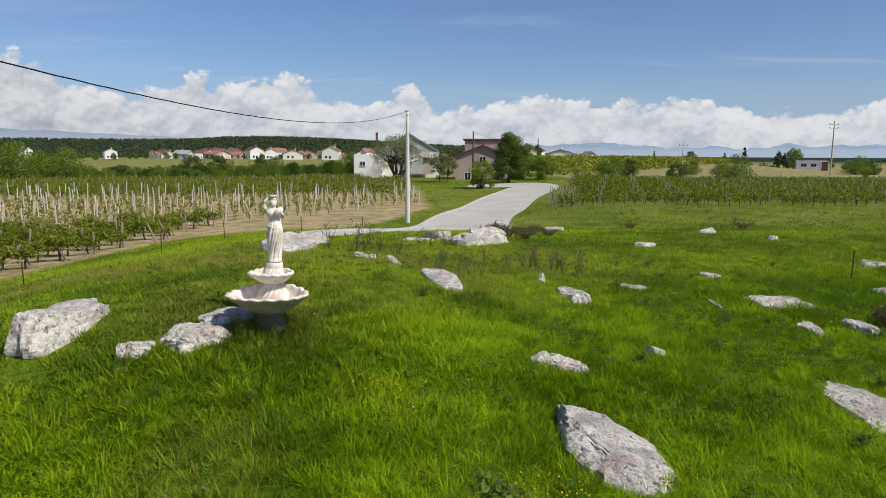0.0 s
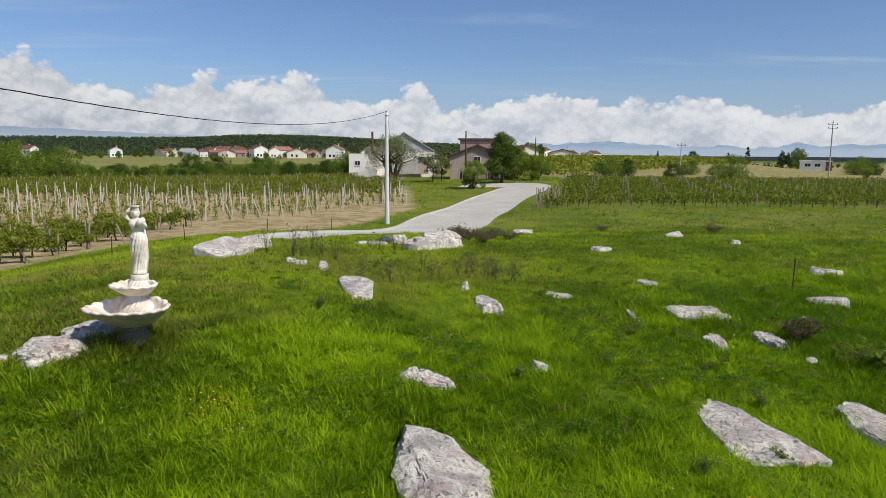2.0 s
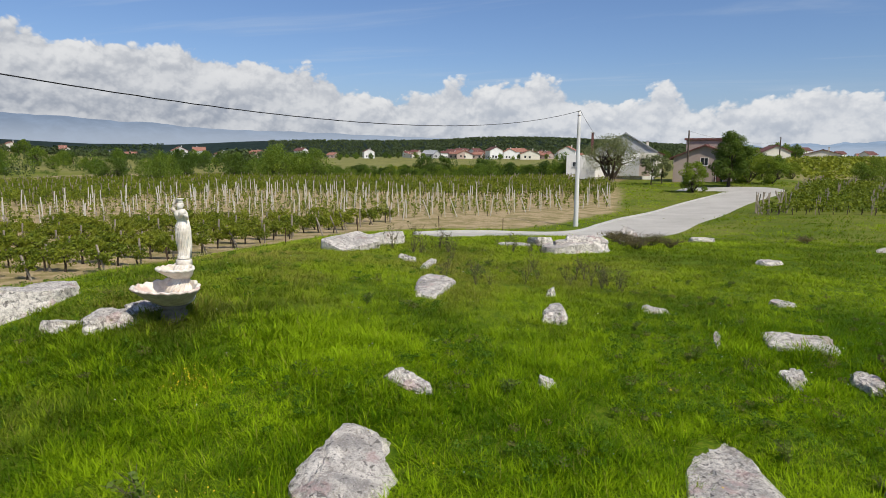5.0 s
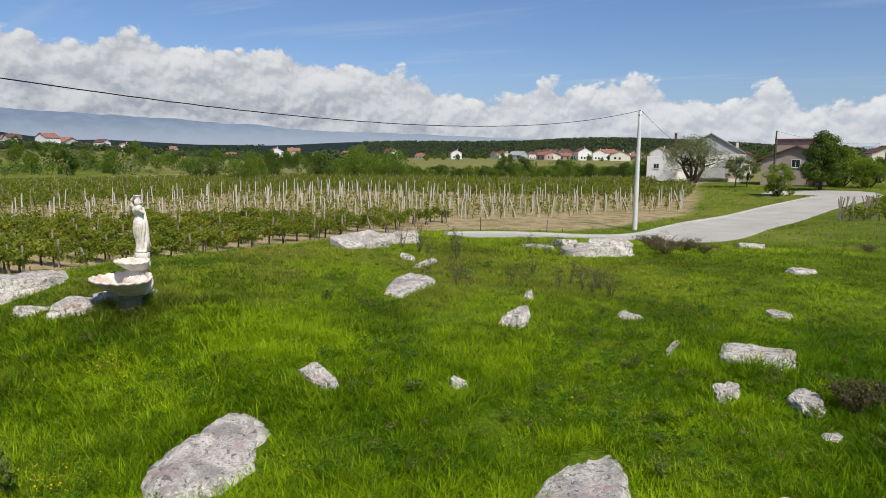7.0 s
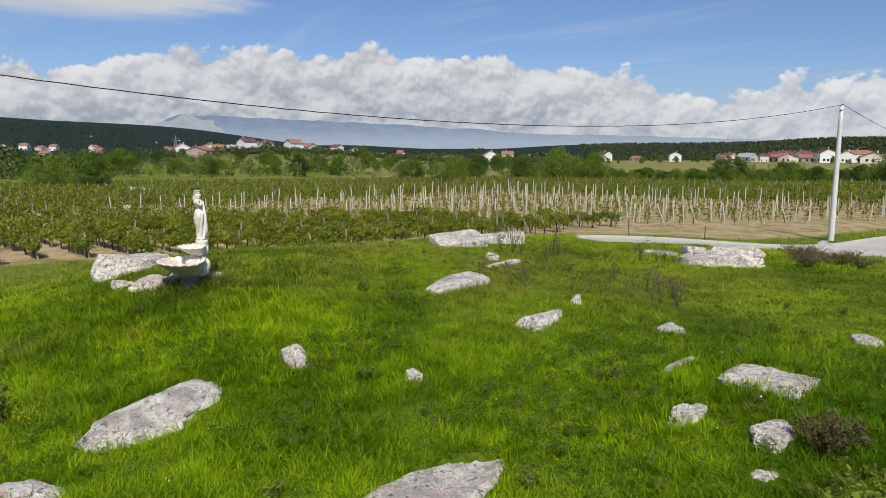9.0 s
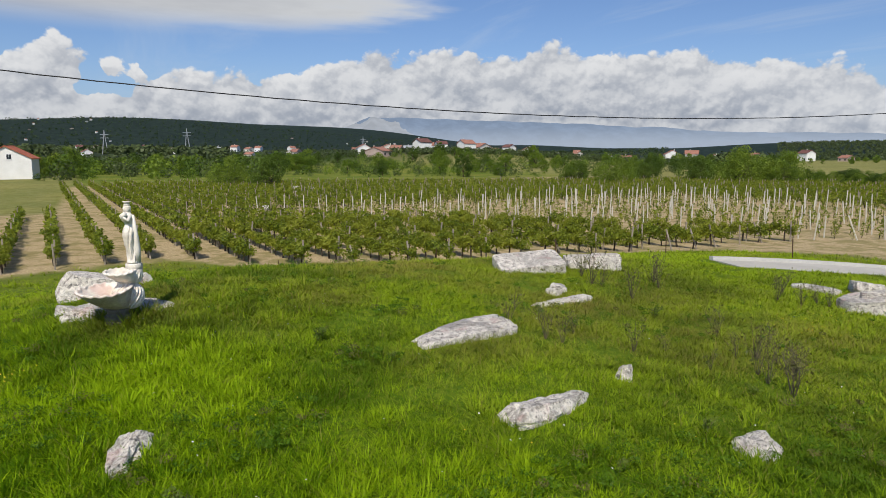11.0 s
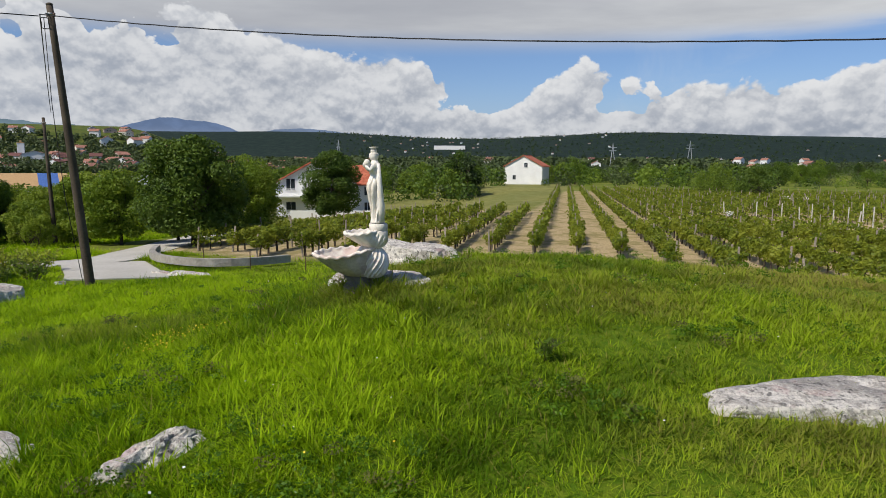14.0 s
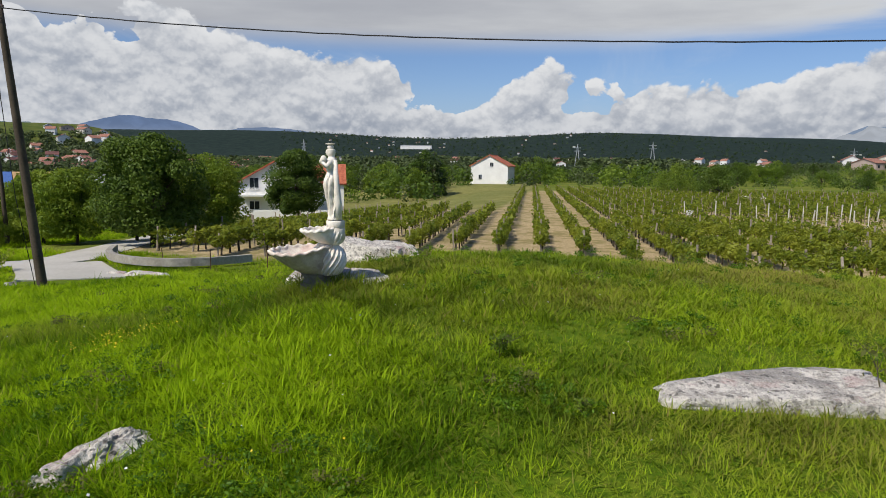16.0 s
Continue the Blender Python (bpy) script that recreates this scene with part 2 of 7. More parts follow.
def roof_tiles(a, b):
    def build(n, where):
        return n.mix(n.step(n.noise(where, 2.5, 5.0), 0.35, 0.65), a, b)
    return build


GRASS, GROUND = make_grass(), make_ground()
STONE = principled("limestone", lichen_stone, 0.9, bump=grainy(16.0), bump_scale=0.055)
CAST = principled("cast_stone", cast_stone, 0.75, bump=grainy(30.0), bump_scale=0.006)
CAST_PINK = principled("stained_cast_stone", stained_stone, 0.75, bump=grainy(30.0), bump_scale=0.006)
# pink-brown staining, deepened to paint in the shade below the rim
UNDERSIDE = principled("stained_shaded_underside", two_tone((0.36, 0.275, 0.23), (0.66, 0.57, 0.49), 4.0, 20.0), 0.85, bump=grainy(30.0), bump_scale=0.006)
# dark brown that paints the basin's shade onto the foot
FOOT_SHADE = principled("foot_shade_stone", two_tone((0.085, 0.075, 0.055), (0.22, 0.19, 0.15), 5.0, 24.0), 0.9, bump=grainy(24.0), bump_scale=0.01)
CONCRETE = principled("concrete", two_tone((0.40, 0.375, 0.325), (0.54, 0.51, 0.455), 0.35, 6.0), 0.9, bump=grainy(20.0), bump_scale=0.006)
WALL_STONE = principled("weathered_wall", two_tone((0.24, 0.22, 0.185), (0.44, 0.41, 0.36), 1.3, 9.0), 0.95, bump=grainy(12.0), bump_scale=0.05)
KERB = principled("kerb_concrete", two_tone((0.42, 0.41, 0.38), (0.56, 0.54, 0.50), 0.8, 9.0), 0.9, bump=grainy(20.0), bump_scale=0.01)
POLE_GREY = principled("pole_concrete", two_tone((0.55, 0.55, 0.53), (0.68, 0.675, 0.65), 0.6, 12.0), 0.85, bump=grainy(25.0), bump_scale=0.004)
POST_GREY = principled("post_concrete", two_tone((0.46, 0.425, 0.35), (0.66, 0.62, 0.54), 1.5, 12.0), 0.9)
POST_WOOD = principled("post_wood", two_tone((0.20, 0.155, 0.11), (0.40, 0.345, 0.27), 2.0, 18.0), 0.9)
DARK_WOOD = principled("tarred_wood", two_tone((0.045, 0.034, 0.024), (0.115, 0.088, 0.062), 1.5, 20.0), 0.85, bump=grainy(25.0), bump_scale=0.008)
WIRE = principled("black_cable", two_tone((0.010, 0.010, 0.011), (0.022, 0.022, 0.024), 3.0), 0.6)
IRON = principled("rusty_iron", two_tone((0.06, 0.038, 0.025), (0.14, 0.075, 0.04), 6.0), 0.8, metal=0.2)
PORCELAIN = principled("insulator", two_tone((0.10, 0.06, 0.045), (0.15, 0.09, 0.07), 8.0), 0.3)
BARK = principled("bark", two_tone((0.035, 0.026, 0.018), (0.10, 0.078, 0.055), 3.0, 20.0), 0.95, bump=grainy(18.0), bump_scale=0.03)
WALL_WHITE = principled("white_render", two_tone((0.70, 0.69, 0.66), (0.82, 0.81, 0.785), 0.5, 7.0), 0.9)
WALL_GREY = principled("grey_render", two_tone((0.40, 0.40, 0.41), (0.52, 0.52, 0.52), 0.5, 7.0), 0.9)
WALL_PINK = principled("pink_render", two_tone((0.37, 0.285, 0.245), (0.47, 0.375, 0.325), 0.4, 6.0), 0.9)
WALL_CREAM = principled("cream_render", two_tone((0.62, 0.58, 0.49), (0.74, 0.70, 0.61), 0.5, 7.0), 0.9)
ROOF_RED = principled("red_tiles", roof_tiles((0.34, 0.085, 0.045), (0.50, 0.16, 0.085)), 0.8, bump=grainy(6.0), bump_scale=0.05)
ROOF_FADED = principled("faded_tiles", roof_tiles((0.25, 0.105, 0.075), (0.39, 0.20, 0.14)), 0.85, bump=grainy(6.0), bump_scale=0.05)
ROOF_BROWN = principled("brown_tiles", roof_tiles((0.115, 0.052, 0.045), (0.19, 0.085, 0.07)), 0.8, bump=grainy(6.0), bump_scale=0.05)
ROOF_GREY = principled("grey_sheet", roof_tiles((0.28, 0.29, 0.30), (0.40, 0.41, 0.42)), 0.7)
ROOF_OCHRE = principled("ochre_sheet", roof_tiles((0.44, 0.27, 0.12), (0.52, 0.34, 0.17)), 0.7)
ROOF_BLUE = principled("blue_sheet", roof_tiles((0.055, 0.12, 0.33), (0.09, 0.17, 0.42)), 0.6)
GLASS = principled("window_glass", lambda n, w: (0.030, 0.036, 0.042), 0.08, spec=0.6)
FRAME = principled("white_frame", two_tone((0.70, 0.70, 0.69), (0.80, 0.80, 0.79), 2.0), 0.5)
CAR_PAINT = principled("blue_car_paint", two_tone((0.060, 0.165, 0.27), (0.075, 0.19, 0.30), 1.0), 0.25, spec=0.5)
RUBBER = principled("rubber", two_tone((0.012, 0.012, 0.012), (0.03, 0.03, 0.03), 4.0), 0.85)
TAIL_LIGHT = principled("red_lens", lambda n, w: (0.30, 0.015, 0.012), 0.2, spec=0.5)
STEEL = principled("galvanised_steel", two_tone((0.32, 0.33, 0.34), (0.45, 0.46, 0.47), 2.0), 0.5, metal=0.6)
LEAF_VINE = leafy("vine_leaves", (0.050, 0.092, 0.006), (0.225, 0.270, 0.018), (0.31, 0.33, 0.030), 0.36)
LEAF_DARK = leafy("dark_leaves", (0.024, 0.054, 0.007), (0.078, 0.135, 0.013), (0.12, 0.18, 0.018), 0.28)
LEAF_MID = leafy("green_leaves", (0.055, 0.110, 0.009), (0.145, 0.230, 0.020), (0.22, 0.29, 0.028), 0.35)
LEAF_OLIVE = leafy("olive_leaves", (0.090, 0.115, 0.040), (0.210, 0.235, 0.100), (0.23, 0.25, 0.09), 0.3)
LEAF_PINE = leafy("needle_leaves", (0.014, 0.032, 0.008), (0.042, 0.070, 0.018), (0.055, 0.080, 0.020), 0.12)
LEAF_WEED = leafy("weed_leaves", (0.060, 0.085, 0.014), (0.140, 0.165, 0.032), (0.18, 0.17, 0.04), 0.3)
LEAF_HERB = leafy("herb_leaves", (0.040, 0.100, 0.003), (0.120, 0.230, 0.006), (0.16, 0.27, 0.008), 0.35)
LEAF_RANK = leafy("rank_weed_leaves", (0.060, 0.058, 0.018), (0.150, 0.125, 0.040), (0.20, 0.14, 0.05), 0.25)
LEAF_BRAMBLE = leafy("bramble_leaves", (0.028, 0.038, 0.010), (0.085, 0.092, 0.026), (0.12, 0.085, 0.03), 0.2)
LEAF_BRIGHT = leafy("bright_leaves", (0.20, 0.28, 0.020), (0.38, 0.43, 0.038), (0.46, 0.45, 0.04), 0.35)
# bluer and flatter than the other leaves: an aerial tint painted in
LEAF_FAR = leafy("far_leaves", (0.040, 0.064, 0.024), (0.082, 0.112, 0.036), (0.110, 0.140, 0.045), 0.24)
LEAF_LIGHT = leafy("light_leaves", (0.090, 0.155, 0.012), (0.220, 0.310, 0.028), (0.30, 0.36, 0.035), 0.45)
LEAF_WALNUT = leafy("walnut_leaves", (0.026, 0.058, 0.007), (0.085, 0.145, 0.013), (0.12, 0.18, 0.018), 0.3)
DRY = principled("dry_stalks", two_tone((0.070, 0.062, 0.036), (0.16, 0.135, 0.075), 8.0), 0.9)
YELLOW = principled("yellow_petals", two_tone((0.60, 0.40, 0.010), (0.75, 0.55, 0.02), 8.0), 0.6)
PETAL_WHITE = principled("white_petals", two_tone((0.65, 0.62, 0.60), (0.80, 0.78, 0.76), 8.0), 0.6)


# ---- building helpers ----
def mesh_from(verts, faces, name="mesh"):
    me = bpy.data.meshes.new(name)
    me.from_pydata([tuple(v) for v in verts], [], faces)
    me.update()
    return me


def array_mesh(name, verts, corners, sides):
    """A mesh from arrays: verts (n, 3), and polygons of a fixed number of sides as one run of vertex numbers."""
    me = bpy.data.meshes.new(name)
    verts, corners = np.asarray(verts, np.float32), np.asarray(corners, np.int32)
    me.vertices.add(len(verts))
    me.vertices.foreach_set("co", verts.ravel())
    count = corners.size // sides
    me.loops.add(corners.size)
    me.loops.foreach_set("vertex_index", corners.ravel())
    me.polygons.add(count)
    me.polygons.foreach_set("loop_start", np.arange(0, corners.size, sides, dtype=np.int32))
    me.update(calc_edges=True)
    return me


def empty(name, m=None):
    ob = new(name)
    ob.matrix_basis = m or Matrix()
    return ob


def part(name, bm, material, parent=None, label="", smooth=False):
    """Links a bmesh (or mesh) as one object under a thing or a part."""
    if isinstance(bm, bmesh.types.BMesh):
        me = bpy.data.meshes.new(name)
        bm.normal_update()
        bm.to_mesh(me)
        bm.free()
    else:
        me = bm
    if material and not me.materials:
        me.materials.append(material)
    if smooth:
        me.shade_smooth()
    ob = new(name, me)
    if parent:
        ob.parent = parent
    if label:
        ob["label"] = label
    return ob


def box(bm, size, at=(0, 0, 0), turn=(0, 0, 0), bevel=0.0):
    """A bevelled box in bm, by its centre."""
    made = bmesh.ops.create_cube(bm, size=1.0)["verts"]
    bmesh.ops.transform(bm, matrix=pose(*at, *turn) @ Matrix.Diagonal((*size, 1)), verts=made)
    if bevel:
        edges = list({e for v in made for e in v.link_edges})
        bmesh.ops.bevel(bm, geom=edges, offset=bevel, segments=1, affect="EDGES")
    return bm


def boxes(*rows, bevel=0.0):
    bm = bmesh.new()
    for row in rows:
        box(bm, *row, bevel=bevel)
    return bm


def tube(bm, points, radii, sides=8, cap=True):
    """A tapered tube along points."""
    points = [Vector(p) for p in points]
    rings = []
    for i, p in enumerate(points):
        way = (points[min(i + 1, len(points) - 1)] - points[max(i - 1, 0)]).normalized()
        side = way.orthogonal().normalized() if abs(way.z) > 0.95 else way.cross(Vector((0, 0, 1))).normalized()
        other = way.cross(side)
        r = radii[i] if isinstance(radii, (list, tuple)) else radii
        rings.append([bm.verts.new(p + r * (math.cos(a) * side + math.sin(a) * other)) for a in (math.tau * k / sides for k in range(sides))])
    for a, b in zip(rings, rings[1:]):
        for k in range(sides):
            bm.faces.new((a[k], a[(k + 1) % sides], b[(k + 1) % sides], b[k]))
    if cap:
        bm.faces.new(rings[0][::-1])
        bm.faces.new(rings[-1])
    return bm


def loft(bm, rings, cap=True, close=False):
    """Faces between rings of equal count."""
    rows = [[bm.verts.new(p) for p in ring] for ring in rings]
    count = len(rows[0])
    pairs = list(zip(rows, rows[1:])) + ([(rows[-1], rows[0])] if close else [])
    for a, b in pairs:
        for k in range(count):
            bm.faces.new((a[k], a[(k + 1) % count], b[(k + 1) % count], b[k]))
    if cap and not close:
        bm.faces.new(rows[0][::-1])
        bm.faces.new(rows[-1])
    return bm


# ---- the lie of the land ----
def smooth01(v):
    v = np.clip(v, 0.0, 1.0)
    return v * v * (3 - 2 * v)


EDGE_Y = (-60, -34, -30, -18, -13, -4, 3, 7, 13, 20, 30, 36, 38.5, 44, 60, 85, 100)
EDGE_X = (-90, -80, -24, -22.5, -20.5, -24.5, -26.5, -21, -16.5, -16, -14.5, -10.5, -5.6, -2.8, 0.6, -2.0, -5.0)
ROAD_Y = (19.6, 28.0, 35.0, 42.0, 50.0, 57.0, 70.0, 82.0, 87.0, 90.0, 91.4)
ROAD_X = (-3.2, -0.4, 2.0, 3.9, 5.2, 7.0, 9.9, 14.2, 14.4, 11.0, 5.5)


def edge_x(y):
    """Where the vineyard's soil begins, going west."""
    return np.interp(y, EDGE_Y, EDGE_X)


def ground_z(x, y):
    x, y = np.asarray(x, float), np.asarray(y, float)
    knoll = -1.02 + 1.12 * np.exp(-((x + 2) ** 2 / 46 + np.where(y > 1, (y - 2) ** 2 / 100, 0.01 + (y - 1) ** 2 / 13)))
    west = smooth01((-4 - x) / 16)
    north = smooth01((y - 18) / 24) * (0.95 - 0.40 * smooth01((x - 4) / 18))
    south = smooth01((-3 - y) / 12) * 0.60 * (1 - 0.85 * smooth01((x + 2) / 9))
    fall = 1 - (1 - west) * (1 - north) * (1 - south)
    z = knoll - 1.85 * fall
    z = z + 0.28 * np.exp(-((x + 3.5) ** 2 / 16 + (y - 13.5) ** 2 / 20))
    z = z + 1.25 * smooth01((y - 58) / 50) * smooth01((x + 45) / 40) * (1 - 0.75 * smooth01((x - 16) / 16))
    z = z + 3.4 * smooth01((y - 122) / 90) * smooth01((x - 12) / 22) * smooth01((118 - x) / 40)
    z = z - 1.9 * smooth01((-x - 0.9 * y - 30) / 60) * smooth01((-y - 8) / 18) * smooth01((x + 150) / 50)
    # a swell in the east of the meadow, hollows south of it
    z = z + 0.26 * np.exp(-((x - 11.0) ** 2 / 10 + (y - 5.0) ** 2 / 16)) + 0.10 * np.exp(-((x - 5.0) ** 2 / 9 + (y - 6.5) ** 2 / 14))
    z = z - 0.14 * np.exp(-((x - 10.2) ** 2 / 2.5 + (y + 1.6) ** 2 / 3.0)) - 0.10 * np.exp(-((x - 5.0) ** 2 / 3 + (y + 3.2) ** 2 / 3))
    # the far land
    r = np.hypot(x, y)
    far = smooth01((r - 170) / 200)
    z = z - 1.0 * far
    # the town's hill, and the plain that climbs towards the west
    u, v = -0.755 * (x - 9.5) - 0.656 * (y - 3.4), -0.656 * (x - 9.5) + 0.755 * (y - 3.4)
    z = z + 35 * np.exp(-((u - 600) / 140) ** 2) * (1 - smooth01((v - 15) / 110)) * smooth01((900 + v) / 400)
    z = z + 11 * smooth01((-x - 0.15 * y - 330) / 420) * smooth01((v + 20) / 200)
    z = z - 6.5 * np.exp(-(((x + 165) / 75) ** 2 + ((y + 165) / 75) ** 2))
    z = z + 9.0 * np.exp(-(((x + 330) / 110) ** 2 + ((y - 175) / 90) ** 2))
    z = z + 3.4 * smooth01((y - 230) / 170) * smooth01((x + 420) / 120) * smooth01((90 - x) / 80)
    z = z + 27 * smooth01((y + 0.30 * x - 600) / 320) * smooth01((260 - x) / 560) * (1 - 0.5 * smooth01((-x - 500) / 700))
    ridge = smooth01((-x - 0.30 * y - 1050) / 900)
    z = z + (84 + 9 * np.sin(y / 310.0) + 6 * np.sin(y / 130.0 + 1.0)) * ridge * (1 - 0.80 * smooth01((y - 450) / 1500))
    return z


def soil_at(x, y):
    into = edge_x(y) - x
    vine = smooth01(into / 1.2 + 0.5) * smooth01((130 - y) / 6) * smooth01((y + 26) / 4) * smooth01((x + 135) / 8)
    field = smooth01((-62 - x) / 3) * smooth01((-3.5 - y) / 2)
    # worn, yellowed fields beyond the vines
    worn = (0.34 + 0.26 * smooth01((x - 15) / 20)) * smooth01((y - 112) / 14) * smooth01((620 - np.hypot(x, y)) / 120) + 0.30 * field * smooth01((x + 215) / 20)
    return np.maximum(vine * (1 - field), worn)


def wood_at(x, y):
    r = np.hypot(x, y)
    return np.maximum(smooth01((r - 640) / 220), smooth01((-x - 230) / 120) * smooth01((r - 200) / 80) * (0.9 - 0.50 * smooth01((-y - 180) / 60) * smooth01((760 - r) / 120)))


def make_land():
    # a grid that is fine near the middle and coarse far off
    k = np.arange(-150, 151)
    line = np.sign(k) * (0.55 * np.abs(k) + 4300 * (np.abs(k) / 150.0) ** 5.2)
    gx, gy = np.meshgrid(line, line)
    gz = ground_z(gx, gy)
    r = np.hypot(gx, gy)
    lump = np.sin(gx * 1.9 + np.sin(gy * 1.3) * 1.5) * np.cos(gy * 1.7) * 0.035 * (r < 60)
    count = len(line)
    verts = np.stack([gx, gy, gz + lump], -1).reshape(-1, 3)
    i = (np.arange(count - 1)[:, None] * count + np.arange(count - 1)[None, :]).ravel()
    me = array_mesh("ground", verts, np.stack([i, i + 1, i + 1 + count, i + count], -1), 4)
    # the last mask marks the near ground whose green carries the gaps' shade
    for name, values in (("soil", soil_at(gx, gy)), ("wood", wood_at(gx, gy)), ("turf_shade", smooth01((34 - np.hypot(gx - 6, gy - 1)) / 14))):
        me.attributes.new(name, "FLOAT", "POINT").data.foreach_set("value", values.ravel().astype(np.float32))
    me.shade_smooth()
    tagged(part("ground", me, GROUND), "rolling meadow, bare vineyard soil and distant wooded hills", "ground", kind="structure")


make_land()


# ---- roads, kerbs and walls ----
def road_half(y):
    """Half the road's width, which narrows towards its near end."""
    return float(np.interp(y, (19.6, 28.0, 35.0, 44.0), (0.9, 2.0, 2.7, 3.4)))


def strip(points, half, lift, thick=0.12, seed=0):
    """A road's slab along a line of (x, y), laid over the ground."""
    pts = [Vector(p) for p in points]
    fine = []
    for a, b in zip(pts, pts[1:]):
        steps = max(2, int((b - a).length / 1.2))
        fine += [a.lerp(b, i / steps) for i in range(steps)]
    fine.append(pts[-1])
    bm = bmesh.new()
    rows = []
    for i, p in enumerate(fine):
        way = (fine[min(i + 1, len(fine) - 1)] - fine[max(i - 1, 0)]).normalized()
        side = Vector((way.y, -way.x))
        wide = half(p.y) if callable(half) else half
        row = []
        for k in range(7):
            q = p + side * wide * (k / 3 - 1)
            row.append(bm.verts.new((q.x, q.y, float(ground_z(q.x, q.y)) + lift)))
        rows.append(row)
    for a, b in zip(rows, rows[1:]):
        for k in range(6):
            bm.faces.new((a[k], a[k + 1], b[k + 1], b[k]))
    solid = bmesh.ops.extrude_face_region(bm, geom=list(bm.faces))
    low = [v for v in solid["geom"] if isinstance(v, bmesh.types.BMVert)]
    bmesh.ops.translate(bm, vec=(0, 0, -thick), verts=low)
    bmesh.ops.recalc_face_normals(bm, faces=bm.faces)
    return bm


def curve_of(points, spacing=2.0):
    """Rounds a line of points off (Catmull-Rom)."""
    p = [Vector(points[0])] + [Vector(q) for q in points] + [Vector(points[-1])]
    out = []
    for i in range(1, len(p) - 2):
        count = max(2, int((p[i + 1] - p[i]).length / spacing))
        for k in range(count):
            t = k / count
            out.append(0.5 * (2 * p[i] + (p[i + 1] - p[i - 1]) * t + (2 * p[i - 1] - 5 * p[i] + 4 * p[i + 1] - p[i + 2]) * t * t
                              + (3 * p[i] - p[i - 1] - 3 * p[i + 1] + p[i + 2]) * t * t * t))
    out.append(p[-1])
    return out


def kerb_line(points, offset, wide, high, name, label, material=None):
    pts = curve_of(points)
    out = []
    for i, p in enumerate(pts):
        way = (pts[min(i + 1, len(pts) - 1)] - pts[max(i - 1, 0)]).normalized()
        out.append(p + Vector((-way.y, way.x)) * (offset(p.y) if callable(offset) else offset))
    return tagged(part(name, strip(out, wide / 2, high, 0.35), material or KERB), label, "kerb", kind="structure")


MAIN_ROAD = list(zip(ROAD_X, ROAD_Y))
LANE = [(-14.5, -40.0), (-14.8, -31.0), (-15.2, -25.0), (-16.4, -21.6), (-19.0, -20.8), (-22.5, -21.9), (-27.0, -23.6), (-38, -28.6), (-52, -34)]
TURNING = [(-17.2, -19.6), (-15.0, -17.4), (-13.2, -15.6), (-11.8, -14.4)]
FAR_LANE = [(104, 175), (112, 200), (116, 222), (127, 240)]
tagged(part("road", strip(curve_of(MAIN_ROAD), road_half, 0.03), CONCRETE), "pale concrete road curving up between meadow and vineyard", "road", kind="structure")
tagged(part("road", strip(curve_of(LANE), 1.5, 0.03), CONCRETE), "pale concrete lane below the grassy knoll", "road", kind="structure")
tagged(part("road", strip(curve_of(TURNING), 1.8, 0.05), CONCRETE), "short concrete turning place beside the lane", "road", kind="structure")
tagged(part("road", strip(curve_of(FAR_LANE), 3.0, 0.05), CONCRETE), "pale gravel lane leading up to a far building", "road", kind="structure")
kerb_line(MAIN_ROAD[:-3], lambda y: road_half(y) + 0.06, 0.22, 0.16, "kerb", "low pale concrete kerb along the road")
kerb_line([(-22.0, -20.2), (-19.4, -18.6), (-17.7, -16.9), (-16.8, -15.0), (-16.8, -13.5), (-17.7, -12.3), (-19.5, -11.2)], 0.0, 0.28, 0.48, "low_wall", "low weathered concrete wall holding the vineyard's edge", WALL_STONE)


